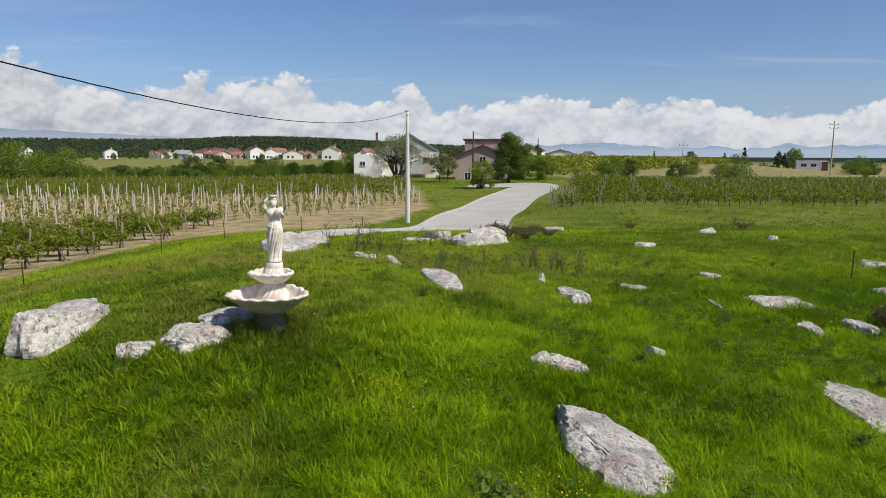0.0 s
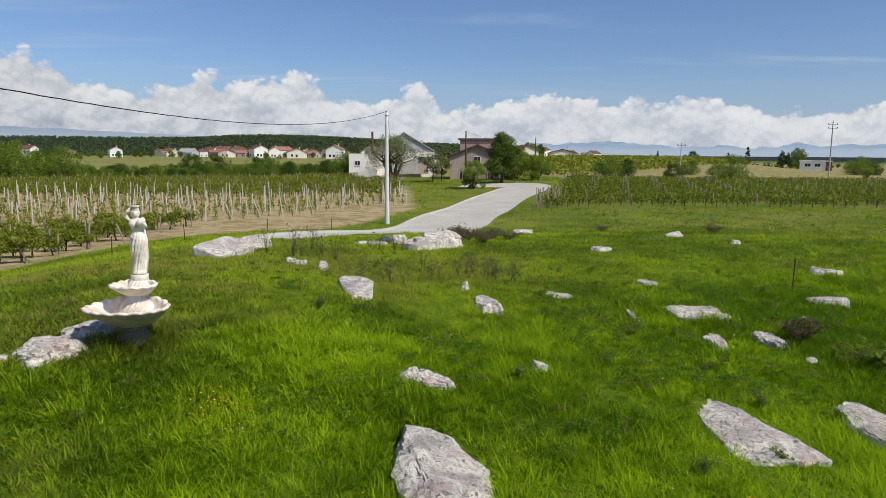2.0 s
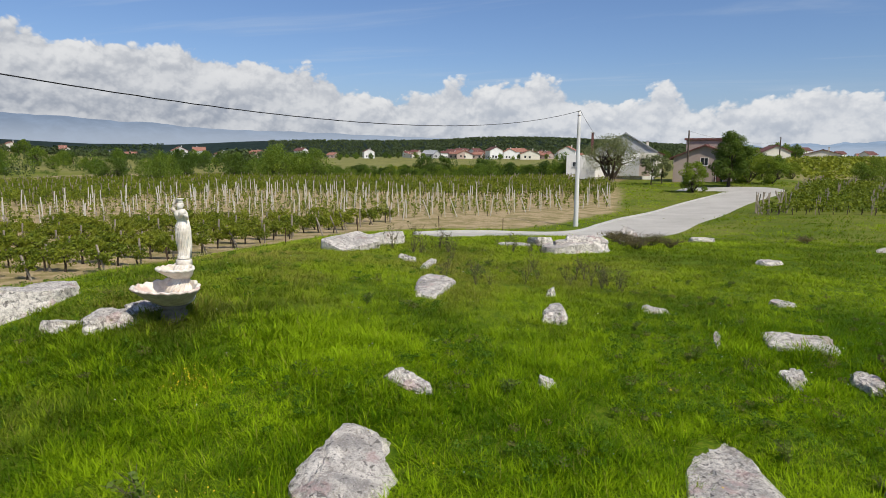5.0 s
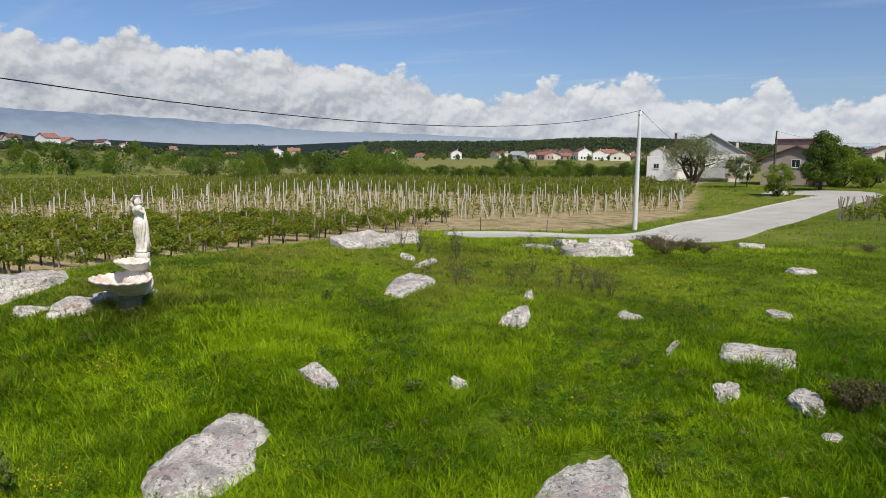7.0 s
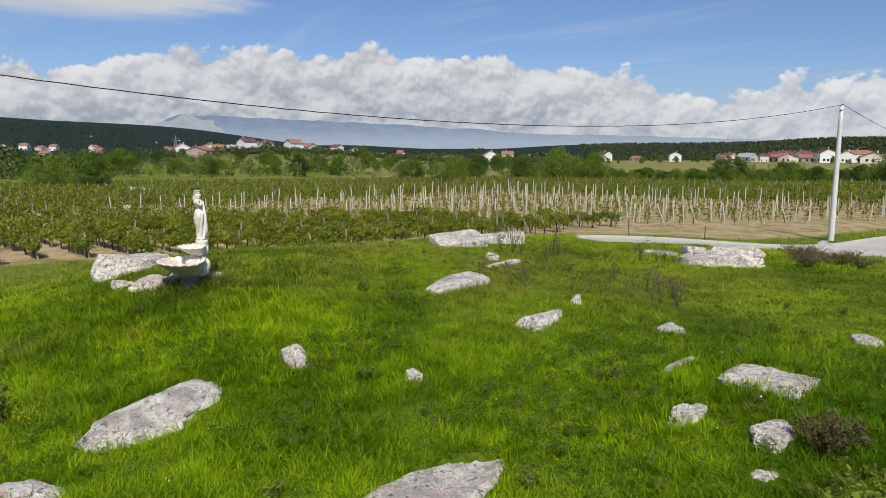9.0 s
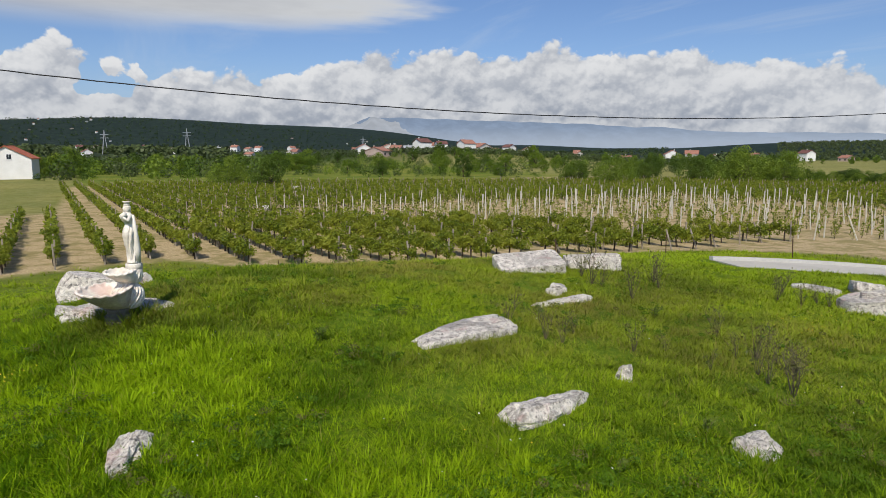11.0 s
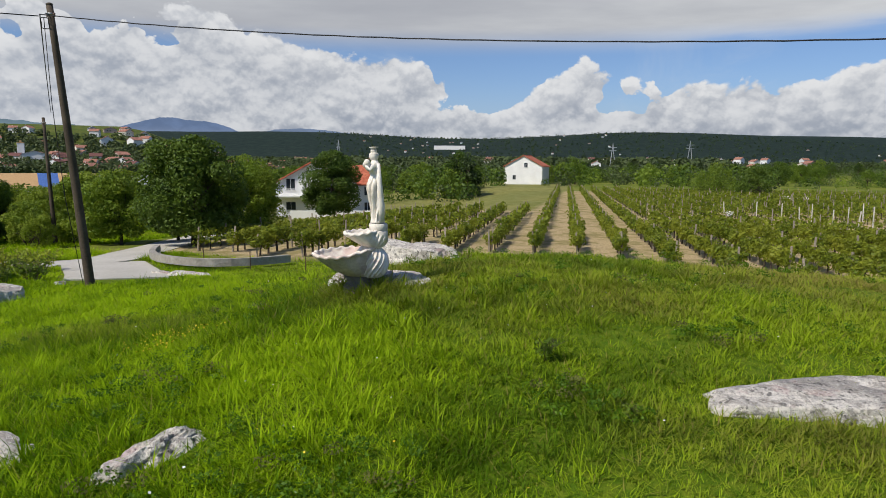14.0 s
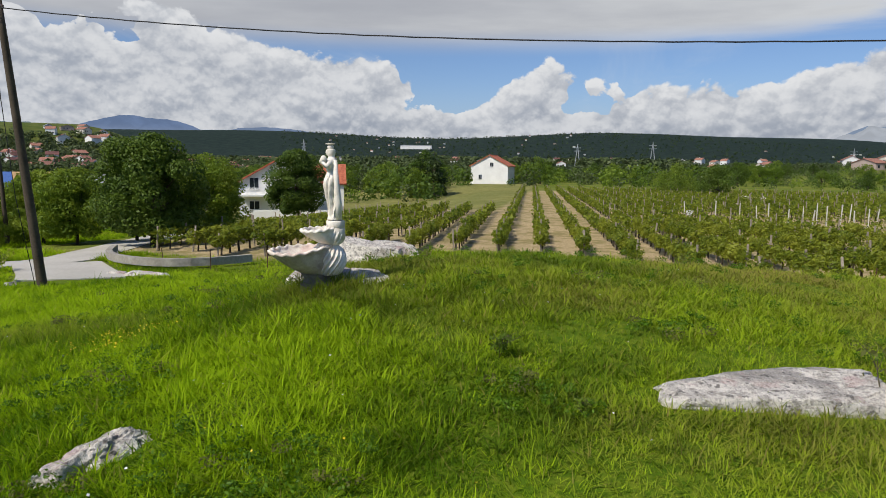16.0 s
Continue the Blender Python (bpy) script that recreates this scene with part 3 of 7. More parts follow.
# ---- stones ----
def stone_mesh(length, width, high, seed, square=0.5, sink=0.35, tip=0.0, rough=1.0):
    """A weathered block: square 0 gives a boulder, 1 a sawn slab."""
    bm = bmesh.new()
    bmesh.ops.create_cube(bm, size=2.0)
    bmesh.ops.subdivide_edges(bm, edges=bm.edges, cuts=17, use_grid_fill=True)
    off = Vector((seed * 3.17, seed * 1.31, seed * 0.77))
    power = 2.6 + 9 * square
    rnd = random.Random(seed * 17)
    # broken faces: planes that cut the block
    cuts = [(Vector((rnd.gauss(0, 0.14), rnd.gauss(0, 0.14), 1)).normalized(), rnd.uniform(0.62, 0.80))]
    for k in range(7):
        a = math.tau * (k + rnd.uniform(-0.4, 0.4)) / 7
        cuts.append((Vector((math.cos(a), math.sin(a), rnd.uniform(0.0, 0.75))).normalized(), rnd.uniform(0.76, 1.0) + 0.85 * square ** 2))
    for v in bm.verts:
        p = v.co.copy()
        ball = p.normalized()
        norm = (abs(p.x) ** power + abs(p.y) ** power + abs(p.z) ** power) ** (1 / power)
        p = (p / norm).lerp(ball, 0.25 * (1 - square))
        for n, d in cuts:
            over = p.dot(n) - d
            if over > 0 and p.z > -0.5:
                p = p - n * over
        p.z *= 1.32 if p.z > 0 else 1.0
        # an uneven plan, with a bite or two out of its edge
        th = Vector((p.x, p.y, 0)).normalized()
        plan = 1.04 + (0.22 * noise.noise(th * 1.5 + off) + 0.10 * noise.noise(th * 4.3 - off)) * rough * (1.1 - 0.8 * square)
        taper = 1 - tip * p.x
        q = Vector((p.x * length / 2 * plan, p.y * width / 2 * plan * taper, p.z))
        top = high * (1 + (0.20 * noise.noise(Vector((q.x * 1.1, q.y * 1.1, 2.0)) + off) + 0.16 * p.x * math.sin(seed)) * rough)
        q.z = p.z * top if p.z > 0 else p.z * sink
        scale = min(1.0, 0.35 + 0.5 * width)
        cell = noise.voronoi(q * (1.9 / scale) + off)[0]
        crack = max(0.0, 0.07 - (cell[1] - cell[0])) * 0.75
        d = noise.fractal(q * 4.0 + off, 0.75, 2.3, 6) * 0.030
        step = math.floor(6 * noise.noise(q * 1.6 - off)) / 6 * 0.035
        v.co = q + ball * (d - crack + step) * rough * scale
    for f in bm.faces:
        f.smooth = True
    bm.normal_update()
    for e in bm.edges:
        e.smooth = len(e.link_faces) < 2 or e.calc_face_angle() < 0.42
    return bm


STONE_FEET = []


def stone(x, y, length, width, high, angle, label, seed, square=0.5, tip=0.0, tilt=(0, 0), sink=0.35, name="boulder", rough=1.0, z=None):
    z = float(ground_z(x, y)) if z is None else z
    ob = part(name, stone_mesh(length, width, high, seed, square, sink, tip, rough), STONE)
    ob.matrix_basis = pose(x, y, z, tilt[0], tilt[1], angle)
    STONE_FEET.append((x, y, length / 2, width / 2, radians(angle), z + high))
    return tagged(ob, label, "stone", "stones in the meadow")


stone(5.08, -2.82, 2.22, 1.28, 0.18, 106, "long pale limestone slab with pink stains, sunk in grass", 1, 0.12, -0.10, (11, -2))
stone(9.50, -1.16, 2.40, 1.00, 0.09, -77, "broad flat grey limestone slab level with the grass", 2, 0.50, -0.42, rough=0.9)
stone(11.55, -1.28, 1.95, 0.85, 0.13, -84, "narrow cracked limestone slab beside a flat one", 3, 0.4)
stone(4.76, -0.41, 0.98, 0.46, 0.14, -22, "small jagged white limestone in tall grass", 4, 0.2, 0.1, (0, 6), rough=1.6)
stone(6.74, 0.68, 0.36, 0.29, 0.16, -30, "small white stone peeping out of the grass", 5, 0.3)
stone(5.94, 5.02, 1.60, 0.52, 0.18, 104, "rounded white limestone block lying in the meadow", 6, 0.35, 0.15)
stone(10.84, 4.66, 1.20, 1.10, 0.10, 3, "squared pale limestone slab in the grass", 7, 0.85)
stone(10.56, 2.60, 1.00, 0.40, 0.07, 95, "broken limestone lump half hidden by grass", 8, 0.2, rough=1.5)
stone(11.67, 2.80, 1.00, 0.50, 0.13, -87, "split limestone piece beside a dark shrub", 9, 0.3, rough=1.4)
stone(12.02, 1.70, 0.42, 0.27, 0.06, 65, "small flat grey stone below a shrub", 10, 0.3)
stone(8.00, 6.80, 0.86, 0.52, 0.07, -60, "low flat limestone in the grass", 11, 0.4)
stone(10.97, 9.30, 0.60, 0.48, 0.12, -37, "low flat stone lost in the meadow", 12, 0.4)
stone(9.36, 4.60, 1.05, 0.15, 0.06, 90, "thin white stone ridge in the grass", 13, 0.3)
stone(11.30, 17.45, 1.00, 0.75, 0.12, -125, "pale boulder far out in the meadow", 14, 0.4)
stone(8.87, 27.55, 1.20, 0.62, 0.26, 33, "grey slab beside the road's verge", 15, 0.6)
stone(2.80, 5.36, 2.15, 0.76, 0.12, 102, "long white limestone block with grooved top", 16, 0.62, -0.28, (3, -3), rough=0.8)
stone(-2.30, 10.36, 1.84, 1.08, 0.33, 74, "large sawn limestone block, tilted, with a crack", 17, 1.0, 0.0, (11, -6), 0.4, "stone_block", 0.25)
stone(-2.15, 12.55, 1.65, 0.80, 0.28, 66, "pale weathered block behind a larger one", 18, 0.5, sink=0.8, z=float(ground_z(-2.15, 12.45)) + 0.16)
stone(1.25, 8.80, 1.90, 0.28, 0.08, 103, "low narrow limestone strip in the grass", 19, 0.6)
stone(0.50, 9.15, 0.40, 0.30, 0.14, 3, "round grey boulder in the grass", 20, 0.0)
stone(0.10, 9.62, 0.62, 0.40, 0.16, -30, "round pale boulder beside another", 21, 0.0)
stone(5.45, 6.88, 0.26, 0.19, 0.22, 57, "small white stone in the meadow", 22, 0.2)
stone(4.16, 17.25, 2.75, 1.22, 0.44, 46, "broad pale limestone block near the road", 23, 0.7, sink=0.5, name="stone_block")
stone(4.45, 17.75, 1.75, 0.85, 0.20, 40, "white slab lying on a broad block", 24, 0.4, sink=0.10, z=float(ground_z(4.16, 17.25)) + 0.40)
stone(3.66, 16.72, 0.52, 0.30, 0.12, 30, "dark squared stone resting on a pale block", 25, 0.8, sink=0.1, z=float(ground_z(4.16, 17.25)) + 0.40)
stone(2.35, 18.70, 1.10, 0.74, 0.36, -50, "grey block beside the road", 26, 0.6)
stone(1.50, 17.75, 1.30, 0.50, 0.12, 10, "long low limestone slab near the road", 27, 0.7)
stone(5.57, 23.30, 1.45, 0.70, 0.56, 110, "squat grey boulder at the road's verge", 28, 0.5)
stone(-3.38, -0.47, 1.95, 0.85, 0.38, 80, "large long limestone boulder behind the fountain", 29, 0.25, 0.1)
stone(-1.05, -0.68, 1.05, 0.78, 0.16, 55, "cracked white limestone ledge near the fountain", 30, 0.3, rough=1.5)
stone(-1.85, -1.15, 0.70, 0.36, 0.14, 62, "small white ledge split from the one beside it", 44, 0.25, rough=1.3)
stone(-0.72, 0.13, 1.30, 0.72, 0.09, 40, "flat limestone ledge beside the fountain's foot", 31, 0.4, rough=1.3)
stone(-5.67, -13.25, 1.45, 1.20, 0.46, -120, "pale boulder on the slope by the lane", 32, 0.05)
stone(-9.70, -15.00, 0.60, 0.40, 0.12, 30, "small white stone near the wooden pole", 33, 0.2)
stone(-14.05, -12.90, 2.20, 0.55, 0.16, 88, "low white rock ledge at the lane's edge", 34, 0.3)
stone(-14.30, -14.40, 0.80, 0.50, 0.12, 100, "white rock slab at the lane's edge", 35, 0.3)
stone(-3.20, -11.84, 0.75, 0.40, 0.10, -40, "low pale stone on the slope", 36, 0.3)
stone(17.84, 12.08, 0.95, 0.52, 0.18, -17, "long low slab far out in the meadow", 37, 0.6)
stone(15.18, 7.07, 0.95, 0.51, 0.20, -25, "dark split stone in rank grass", 38, 0.5)
stone(18.0, 20.1, 0.60, 0.42, 0.20, 40, "small pale boulder in the far meadow", 39, 0.2)
stone(16.4, 24.0, 0.90, 0.50, 0.22, 10, "small pale stone in the far meadow", 40, 0.3)
stone(13.60, 4.97, 0.69, 0.30, 0.05, 83, "small stone lost in grass", 41, 0.3)
stone(13.4, -4.2, 1.0, 0.55, 0.12, 30, "pale stone in the near grass", 42, 0.3)
stone(6.35, -4.83, 0.85, 0.46, 0.10, 36, "low white stone in the near grass", 43, 0.3)


# ---- the fountain ----
def shell(a0, b0, c0, z0, a1, b1, c1, z1, lobes, wave, rib, back=0.0, thick=0.05, seg=112):
    """A scalloped bowl: from a small oval at the foot to a wide wavy rim, both by half axes, centre's y and height."""
    rows_out, rows_in = [], []
    steps = 13
    for i in range(steps + 1):
        t = i / steps
        out = t ** 0.92
        lift = t ** 1.30
        ring_o, ring_i = [], []
        for k in range(seg):
            th = math.tau * k / seg
            c, s = math.cos(th), math.sin(th)
            rear = max(0.0, s) ** 2
            ribs = math.cos(th * lobes)
            grow = 1 + rib * ribs * t + 1.0 * wave * ribs * t ** 6
            ax, by, cy = a0 + (a1 - a0) * out, b0 + (b1 - b0) * out, c0 + (c1 - c0) * out
            z = z0 + (z1 - z0) * lift + back * rear * t ** 2 + 0.85 * wave * ribs * t ** 4
            ring_o.append((ax * c * grow, cy + by * s * grow, z))
            shrink = 1 - thick / max(ax, 0.15)
            ring_i.append((ax * c * grow * shrink, cy + by * s * grow * shrink, z + thick * (1 - t) + 0.004))
        rows_out.append(ring_o)
        rows_in.append(ring_i)
    # a thick rolled lip
    def lip(u, z, grow):
        return [(o[0] + (i[0] - o[0]) * u + grow * math.cos(math.tau * k / seg), o[1] + (i[1] - o[1]) * u + grow * math.sin(math.tau * k / seg), o[2] + z) for k, (o, i) in enumerate(zip(rows_out[-1], rows_in[-1]))]
    rim = [lip(0.0, 0.010, 0.016), lip(0.0, 0.034, 0.014), lip(0.35, 0.050, 0.0), lip(0.75, 0.044, 0.0), lip(1.0, 0.026, 0.0)]
    bm = bmesh.new()
    loft(bm, rows_out + rim + rows_in[::-1])
    bmesh.ops.recalc_face_normals(bm, faces=bm.faces)
    for f in bm.faces:
        f.smooth = True
    return bm


def lathe(profile, ribs=0, amount=0.0, seg=72, cy=0.0, flat=1.0, swirl=0.0):
    bm = bmesh.new()
    rings = []
    for r, z in profile:
        rings.append([(r * (1 + amount * math.cos(ribs * th + swirl * z)) * math.cos(th), cy + flat * r * (1 + amount * math.cos(ribs * th + swirl * z)) * math.sin(th), z)
                      for th in (math.tau * k / seg for k in range(seg))])
    loft(bm, rings)
    for f in bm.faces:
        f.smooth = True
    return bm


def smooth_profile(points):
    """The same outline with more rings, rounded off."""
    rows = curve_of([(r, z) for r, z in points], 0.011)
    return [(p.x, p.y) for p in rows]


def make_fountain():
    base = empty("fountain", pose(0.0, 0.0, 0.0))
    # the foot's dark colour stands for the shade under the basin
    part("foot", lathe([(0.25, -0.35), (0.25, 0.02), (0.22, 0.05), (0.19, 0.08), (0.20, 0.12), (0.25, 0.18)], cy=-0.30), FOOT_SHADE, base, "round foot in the grass, coloured dark for the basin's shade", True)
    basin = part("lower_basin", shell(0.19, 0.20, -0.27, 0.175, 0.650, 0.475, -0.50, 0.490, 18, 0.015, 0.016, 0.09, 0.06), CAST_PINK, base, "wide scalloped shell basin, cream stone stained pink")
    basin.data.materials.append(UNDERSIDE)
    # faces turned outward and down get the stained colour with shade painted in
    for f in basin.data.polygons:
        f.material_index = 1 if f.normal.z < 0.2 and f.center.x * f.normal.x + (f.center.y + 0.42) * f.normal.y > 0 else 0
    wide = smooth_profile([(0.10, 0.150), (0.165, 0.165), (0.215, 0.215), (0.25, 0.29), (0.265, 0.38), (0.255, 0.47), (0.215, 0.54), (0.165, 0.595), (0.125, 0.65)])
    part("column", lathe(wide, 20, 0.055, 240, -0.125, swirl=-52.0), CAST_PINK, base, "swirling ribbed shell hinge stained pink", True)
    part("upper_bowl", shell(0.12, 0.12, -0.05, 0.62, 0.365, 0.270, -0.240, 0.805, 15, 0.011, 0.010, 0.04, 0.045), CAST, base, "small scalloped upper bowl of white stone")
    small = smooth_profile([(0.08, 0.61), (0.135, 0.645), (0.166, 0.71), (0.168, 0.79), (0.145, 0.85), (0.12, 0.88)])
    part("hinge", lathe(small, 16, 0.045, 192, -0.035, swirl=-40.0), CAST, base, "ribbed hinge of the upper bowl", True)
    # the pinker stone here stands in for shade on the pedestal
    part("pedestal", lathe([(0.142, 0.70), (0.142, 0.862), (0.130, 0.872)]), CAST_PINK, base, "round pedestal, pink-brown in place of shade", True)
    part("plinth", lathe([(0.140, 0.868), (0.146, 0.874), (0.146, 0.962), (0.138, 0.975)], seg=8), CAST, base, "eight-sided plinth of white stone")
    return tagged(base, "two-tier shell fountain of pale cast stone, dry, in grass", "fountain")


make_fountain()


def make_statue():
    """A draped standing figure of cast stone, kept plain."""
    bm = bmesh.new()
    z0 = 0.965
    # height, half width, half depth, shift x, shift y, depth of the folds
    body = [(0.00, .118, .110, 0, 0, 0), (0.03, .112, .104, 0, 0, .03), (0.07, .098, .092, .0, .0, .12), (0.20, .092, .088, .004, -.004, .14),
            (0.34, .104, .096, .012, -.026, .14), (0.48, .120, .106, .022, -.040, .11), (0.58, .118, .104, .024, -.042, .07), (0.65, .098, .086, .018, -.034, .05), (0.71, .080, .072, .006, -.026, .03),
            (0.78, .098, .088, -.002, -.026, .03), (0.84, .114, .086, -.008, -.030, .02), (0.885, .112, .070, -.010, -.028, 0), (0.915, .060, .050, -.010, -.030, 0),
            (0.935, .042, .044, -.008, -.034, 0), (0.955, .054, .060, -.004, -.040, 0), (0.99, .063, .070, 0, -.042, 0), (1.03, .058, .066, .002, -.040, 0), (1.055, .030, .034, .002, -.038, 0)]
    rings = []
    columns = list(zip(*body))
    for h in sorted(set(columns[0]) | {0.02 * k for k in range(53)}):
        a, b, sx, sy, fold = (float(np.interp(h, columns[0], column)) for column in columns[1:])
        ring = []
        for k in range(72):
            th = math.tau * k / 72
            # folds of the robe that fall round from the hip
            g = 1 + 1.5 * fold * math.cos(8 * th - h * 15) * (0.6 + 0.4 * math.sin(2 * th + 1)) + 0.6 * fold * math.cos(15 * th - h * 24)
            ring.append((sx + a * g * math.cos(th), sy + b * g * math.sin(th), z0 + h))
        rings.append(ring)
    loft(bm, rings)
    top = z0 + 1.035
    tube(bm, [(-.10, -.03, z0 + .86), (-.150, -.05, z0 + .94), (-.125, -.05, z0 + 1.03), (-.055, -.045, top + .06)], [.040, .036, .030, .026], 12)
    tube(bm, [(.095, -.03, z0 + .86), (.150, -.07, z0 + .78), (.130, -.12, z0 + .84), (.07, -.13, z0 + .90)], [.042, .038, .032, .028], 12)
    tube(bm, [(.02, -.11, z0 + .79), (.09, -.135, z0 + .87), (.155, -.11, z0 + .92)], [.034, .062, .036], 12)
    tube(bm, [(.05, .03, z0 + .88), (.085, .05, z0 + .55), (.075, .07, z0 + .25), (.06, .07, z0 + .02)], [.034, .05, .058, .05], 10)
    tube(bm, [(-.09, -.06, z0 + .62), (.0, -.12, z0 + .58), (.10, -.07, z0 + .66)], [.022, .030, .022], 10)
    jug = [(.030, .00), (.050, .02), (.052, .045), (.038, .06), (.036, .068), (.072, .078), (.068, .092)]
    loft(bm, [[(.0 + r * math.cos(a), -.04 + r * math.sin(a), top + h) for a in (math.tau * k / 20 for k in range(20))] for r, h in jug])
    for v in bm.verts:
        if v.co.z > z0 + 0.04:
            v.co += Vector((noise.noise(v.co * 14), noise.noise(v.co * 14 + Vector((9, 0, 0))), 0)) * 0.010
    for f in bm.faces:
        f.smooth = True
    bmesh.ops.recalc_face_normals(bm, faces=bm.faces)
    ob = part("statue", bm, CAST)
    ob.matrix_basis = pose(0.0, 0.0, 0.02, 0.6, 0.4, 8)
    return tagged(ob, "weathered white stone figure with a jug, on the fountain", "statue")


make_statue()


# ---- poles and cables ----
def utility_pole(x, y, high, radius, material, label, lean=(0, 0), arms=0, name="utility_pole"):
    z = float(ground_z(x, y))
    base = empty(name, pose(x, y, z, lean[0], lean[1], 0))
    bm = bmesh.new()
    tube(bm, [(0, 0, -0.5)] + [(0, 0, high * k / 8) for k in range(9)], [radius] + [radius * (1 - 0.38 * k / 8) for k in range(9)], 16)
    part("shaft", bm, material, base, smooth=True)
    part("cap", lathe([(radius * 0.66, high), (radius * 0.66, high + 0.03), (radius * 0.3, high + 0.06)], seg=16), material, base)
    bm = bmesh.new()
    tube(bm, [(0.0, 0, high - 0.28), (0.22, 0, high - 0.28)], 0.018, 6)
    part("bracket", bm, STEEL, base, "galvanised steel hook")
    for s in (-1, 1):
        part("insulator", lathe([(0.03, high - 0.36), (0.05, high - 0.33), (0.035, high - 0.30), (0.05, high - 0.27), (0.02, high - 0.24)], seg=12, cy=0.12 * s), PORCELAIN, base, smooth=True)
    part("clamp_band", lathe([(radius * 0.72, high - 0.30), (radius * 0.72, high - 0.25)], seg=16), STEEL, base)
    for k in range(arms):
        part("cross_arm", boxes(((1.8, 0.09, 0.09), (0, 0, high - 0.6 - 0.7 * k))), STEEL, base)
        for s in (-0.8, 0.8):
            part("insulator", boxes(((0.1, 0.1, 0.22), (s, 0, high - 0.45 - 0.7 * k)), bevel=0.03), PORCELAIN, base)
    tagged(base, label, "utility pole", "utility poles")
    return Vector((x, y, z))


def cable(a, b, sag, radius, label, name="overhead_cable", twist=0.0):
    a, b = Vector(a), Vector(b)
    steps = 90
    pts = []
    for k in range(steps + 1):
        u = k / steps
        p = a.lerp(b, u)
        p.z -= 4 * sag * u * (1 - u)
        p.z += twist * math.sin(u * 260)
        pts.append(p)
    bm = bmesh.new()
    tube(bm, pts, radius, 6)
    return tagged(part(name, bm, WIRE, smooth=True), label, "cable", "overhead cables")


def pole_wire(x, y, lean_x, lean_y):
    """A coil of spare cable near the pole's head and an earth wire that hangs beside the shaft."""
    z = float(ground_z(x, y))
    at = lambda h, dx, dy: (x + lean_x * h / 9 + dx, y + lean_y * h / 9 + dy, z + h)
    bm = bmesh.new()
    ring = []
    for k in range(73):
        a = math.tau * k / 24
        ring.append(at(8.45 + 0.17 * math.sin(a), 0.16 + 0.05 * math.cos(a * 3), -0.10 + 0.17 * math.cos(a)))
    tube(bm, ring, 0.014, 5)
    tagged(part("cable_coil", bm, WIRE, smooth=True), "coil of black cable hung at the wooden pole's head", "cable", "overhead cables")
    bm = bmesh.new()
    tube(bm, [at(8.6, 0.14, -0.14), at(6.0, 0.22, -0.24), at(3.0, 0.24, -0.26), at(0.05, 0.10, -0.18)], 0.012, 5)
    tagged(part("earth_wire", bm, WIRE, smooth=True), "thin dark wire running down beside the wooden pole", "cable", "overhead cables")


pole_wire(-9.40, -13.49, 0.81, -0.21)
white_foot = utility_pole(-0.70, 44.10, 9.05, 0.20, POLE_GREY, "tall round pale concrete utility pole beside the road")
dark_foot = utility_pole(-9.40, -13.49, 9.06, 0.155, DARK_WOOD, "dark tarred wooden utility pole leaning slightly", (1.3, 5.1))
utility_pole(-28.7, -33.2, 8.6, 0.15, DARK_WOOD, "dark wooden utility pole among bushes below the lane", (1.0, 1.5))
utility_pole(6.1, 92.8, 8.1, 0.16, DARK_WOOD, "dark wooden utility pole in front of the pink house")
utility_pole(21.9, 140.0, 7.5, 0.15, DARK_WOOD, "dark wooden utility pole beyond the bushes")
utility_pole(72.6, 114.2, 11.0, 0.15, CONCRETE, "tall concrete pole with a steel cross-arm in a vineyard", arms=2)
utility_pole(51.0, 130.9, 7.2, 0.13, CONCRETE, "concrete pole with a cross-arm beyond the vines", arms=1)
TOP_W, TOP_D = (-0.62, 44.05, 6.35), (-8.36, -13.85, 6.40)
cable(TOP_D, TOP_W, 2.16, 0.017, "twisted black cable sagging between two utility poles", twist=0.006)
cable(TOP_W, (-7.6, 116.0, 4.6), 1.0, 0.016, "thin black cable running to the white house")
cable(TOP_D, (-28.9, -33.1, 5.2), 0.35, 0.017, "black cable running down to a second wooden pole")
cable((-8.36, -13.9, 6.35), (12.0, -35.0, 7.4), 0.5, 0.017, "black cable running away over the lane")
cable((6.1, 92.7, 6.3), (21.9, 140.0, 5.6), 0.8, 0.015, "thin black cable between wooden poles")


# ---- houses ----
def gable_wall(w, d, h, rise):
    """The shell of a house: a closed block with a gable at either end, its ridge along y."""
    prof = [(-w / 2, -0.8), (w / 2, -0.8), (w / 2, h), (0, h + rise), (-w / 2, h)]
    bm = bmesh.new()
    a = [bm.verts.new((x, -d / 2, z)) for x, z in prof]
    b = [bm.verts.new((x, d / 2, z)) for x, z in prof]
    bm.faces.new(a)
    bm.faces.new(b[::-1])
    for k in range(5):
        bm.faces.new((a[k], b[k], b[(k + 1) % 5], a[(k + 1) % 5]))
    bmesh.ops.recalc_face_normals(bm, faces=bm.faces)
    return bm


def roof_slab(w, d, h, rise, eave, thick=0.18, side=1):
    """One slope of a roof with its overhang, in ribbed courses."""
    bm = bmesh.new()
    slope = math.hypot(w / 2, rise)
    run = Vector((w / 2 * side, 0, -rise)) / slope
    normal = Vector((rise * side, 0, w / 2)) / slope
    start = Vector((0, 0, h + rise + 0.03))
    rings = []
    for y in (-d / 2 - eave, d / 2 + eave):
        ring = []
        for along in (0, slope + eave):
            for t in ((0, thick) if along == 0 else (thick, 0)):
                ring.append(start + run * along + normal * t + Vector((0, y, 0)))
        rings.append(ring)
    loft(bm, rings)
    bmesh.ops.recalc_face_normals(bm, faces=bm.faces)
    return bm


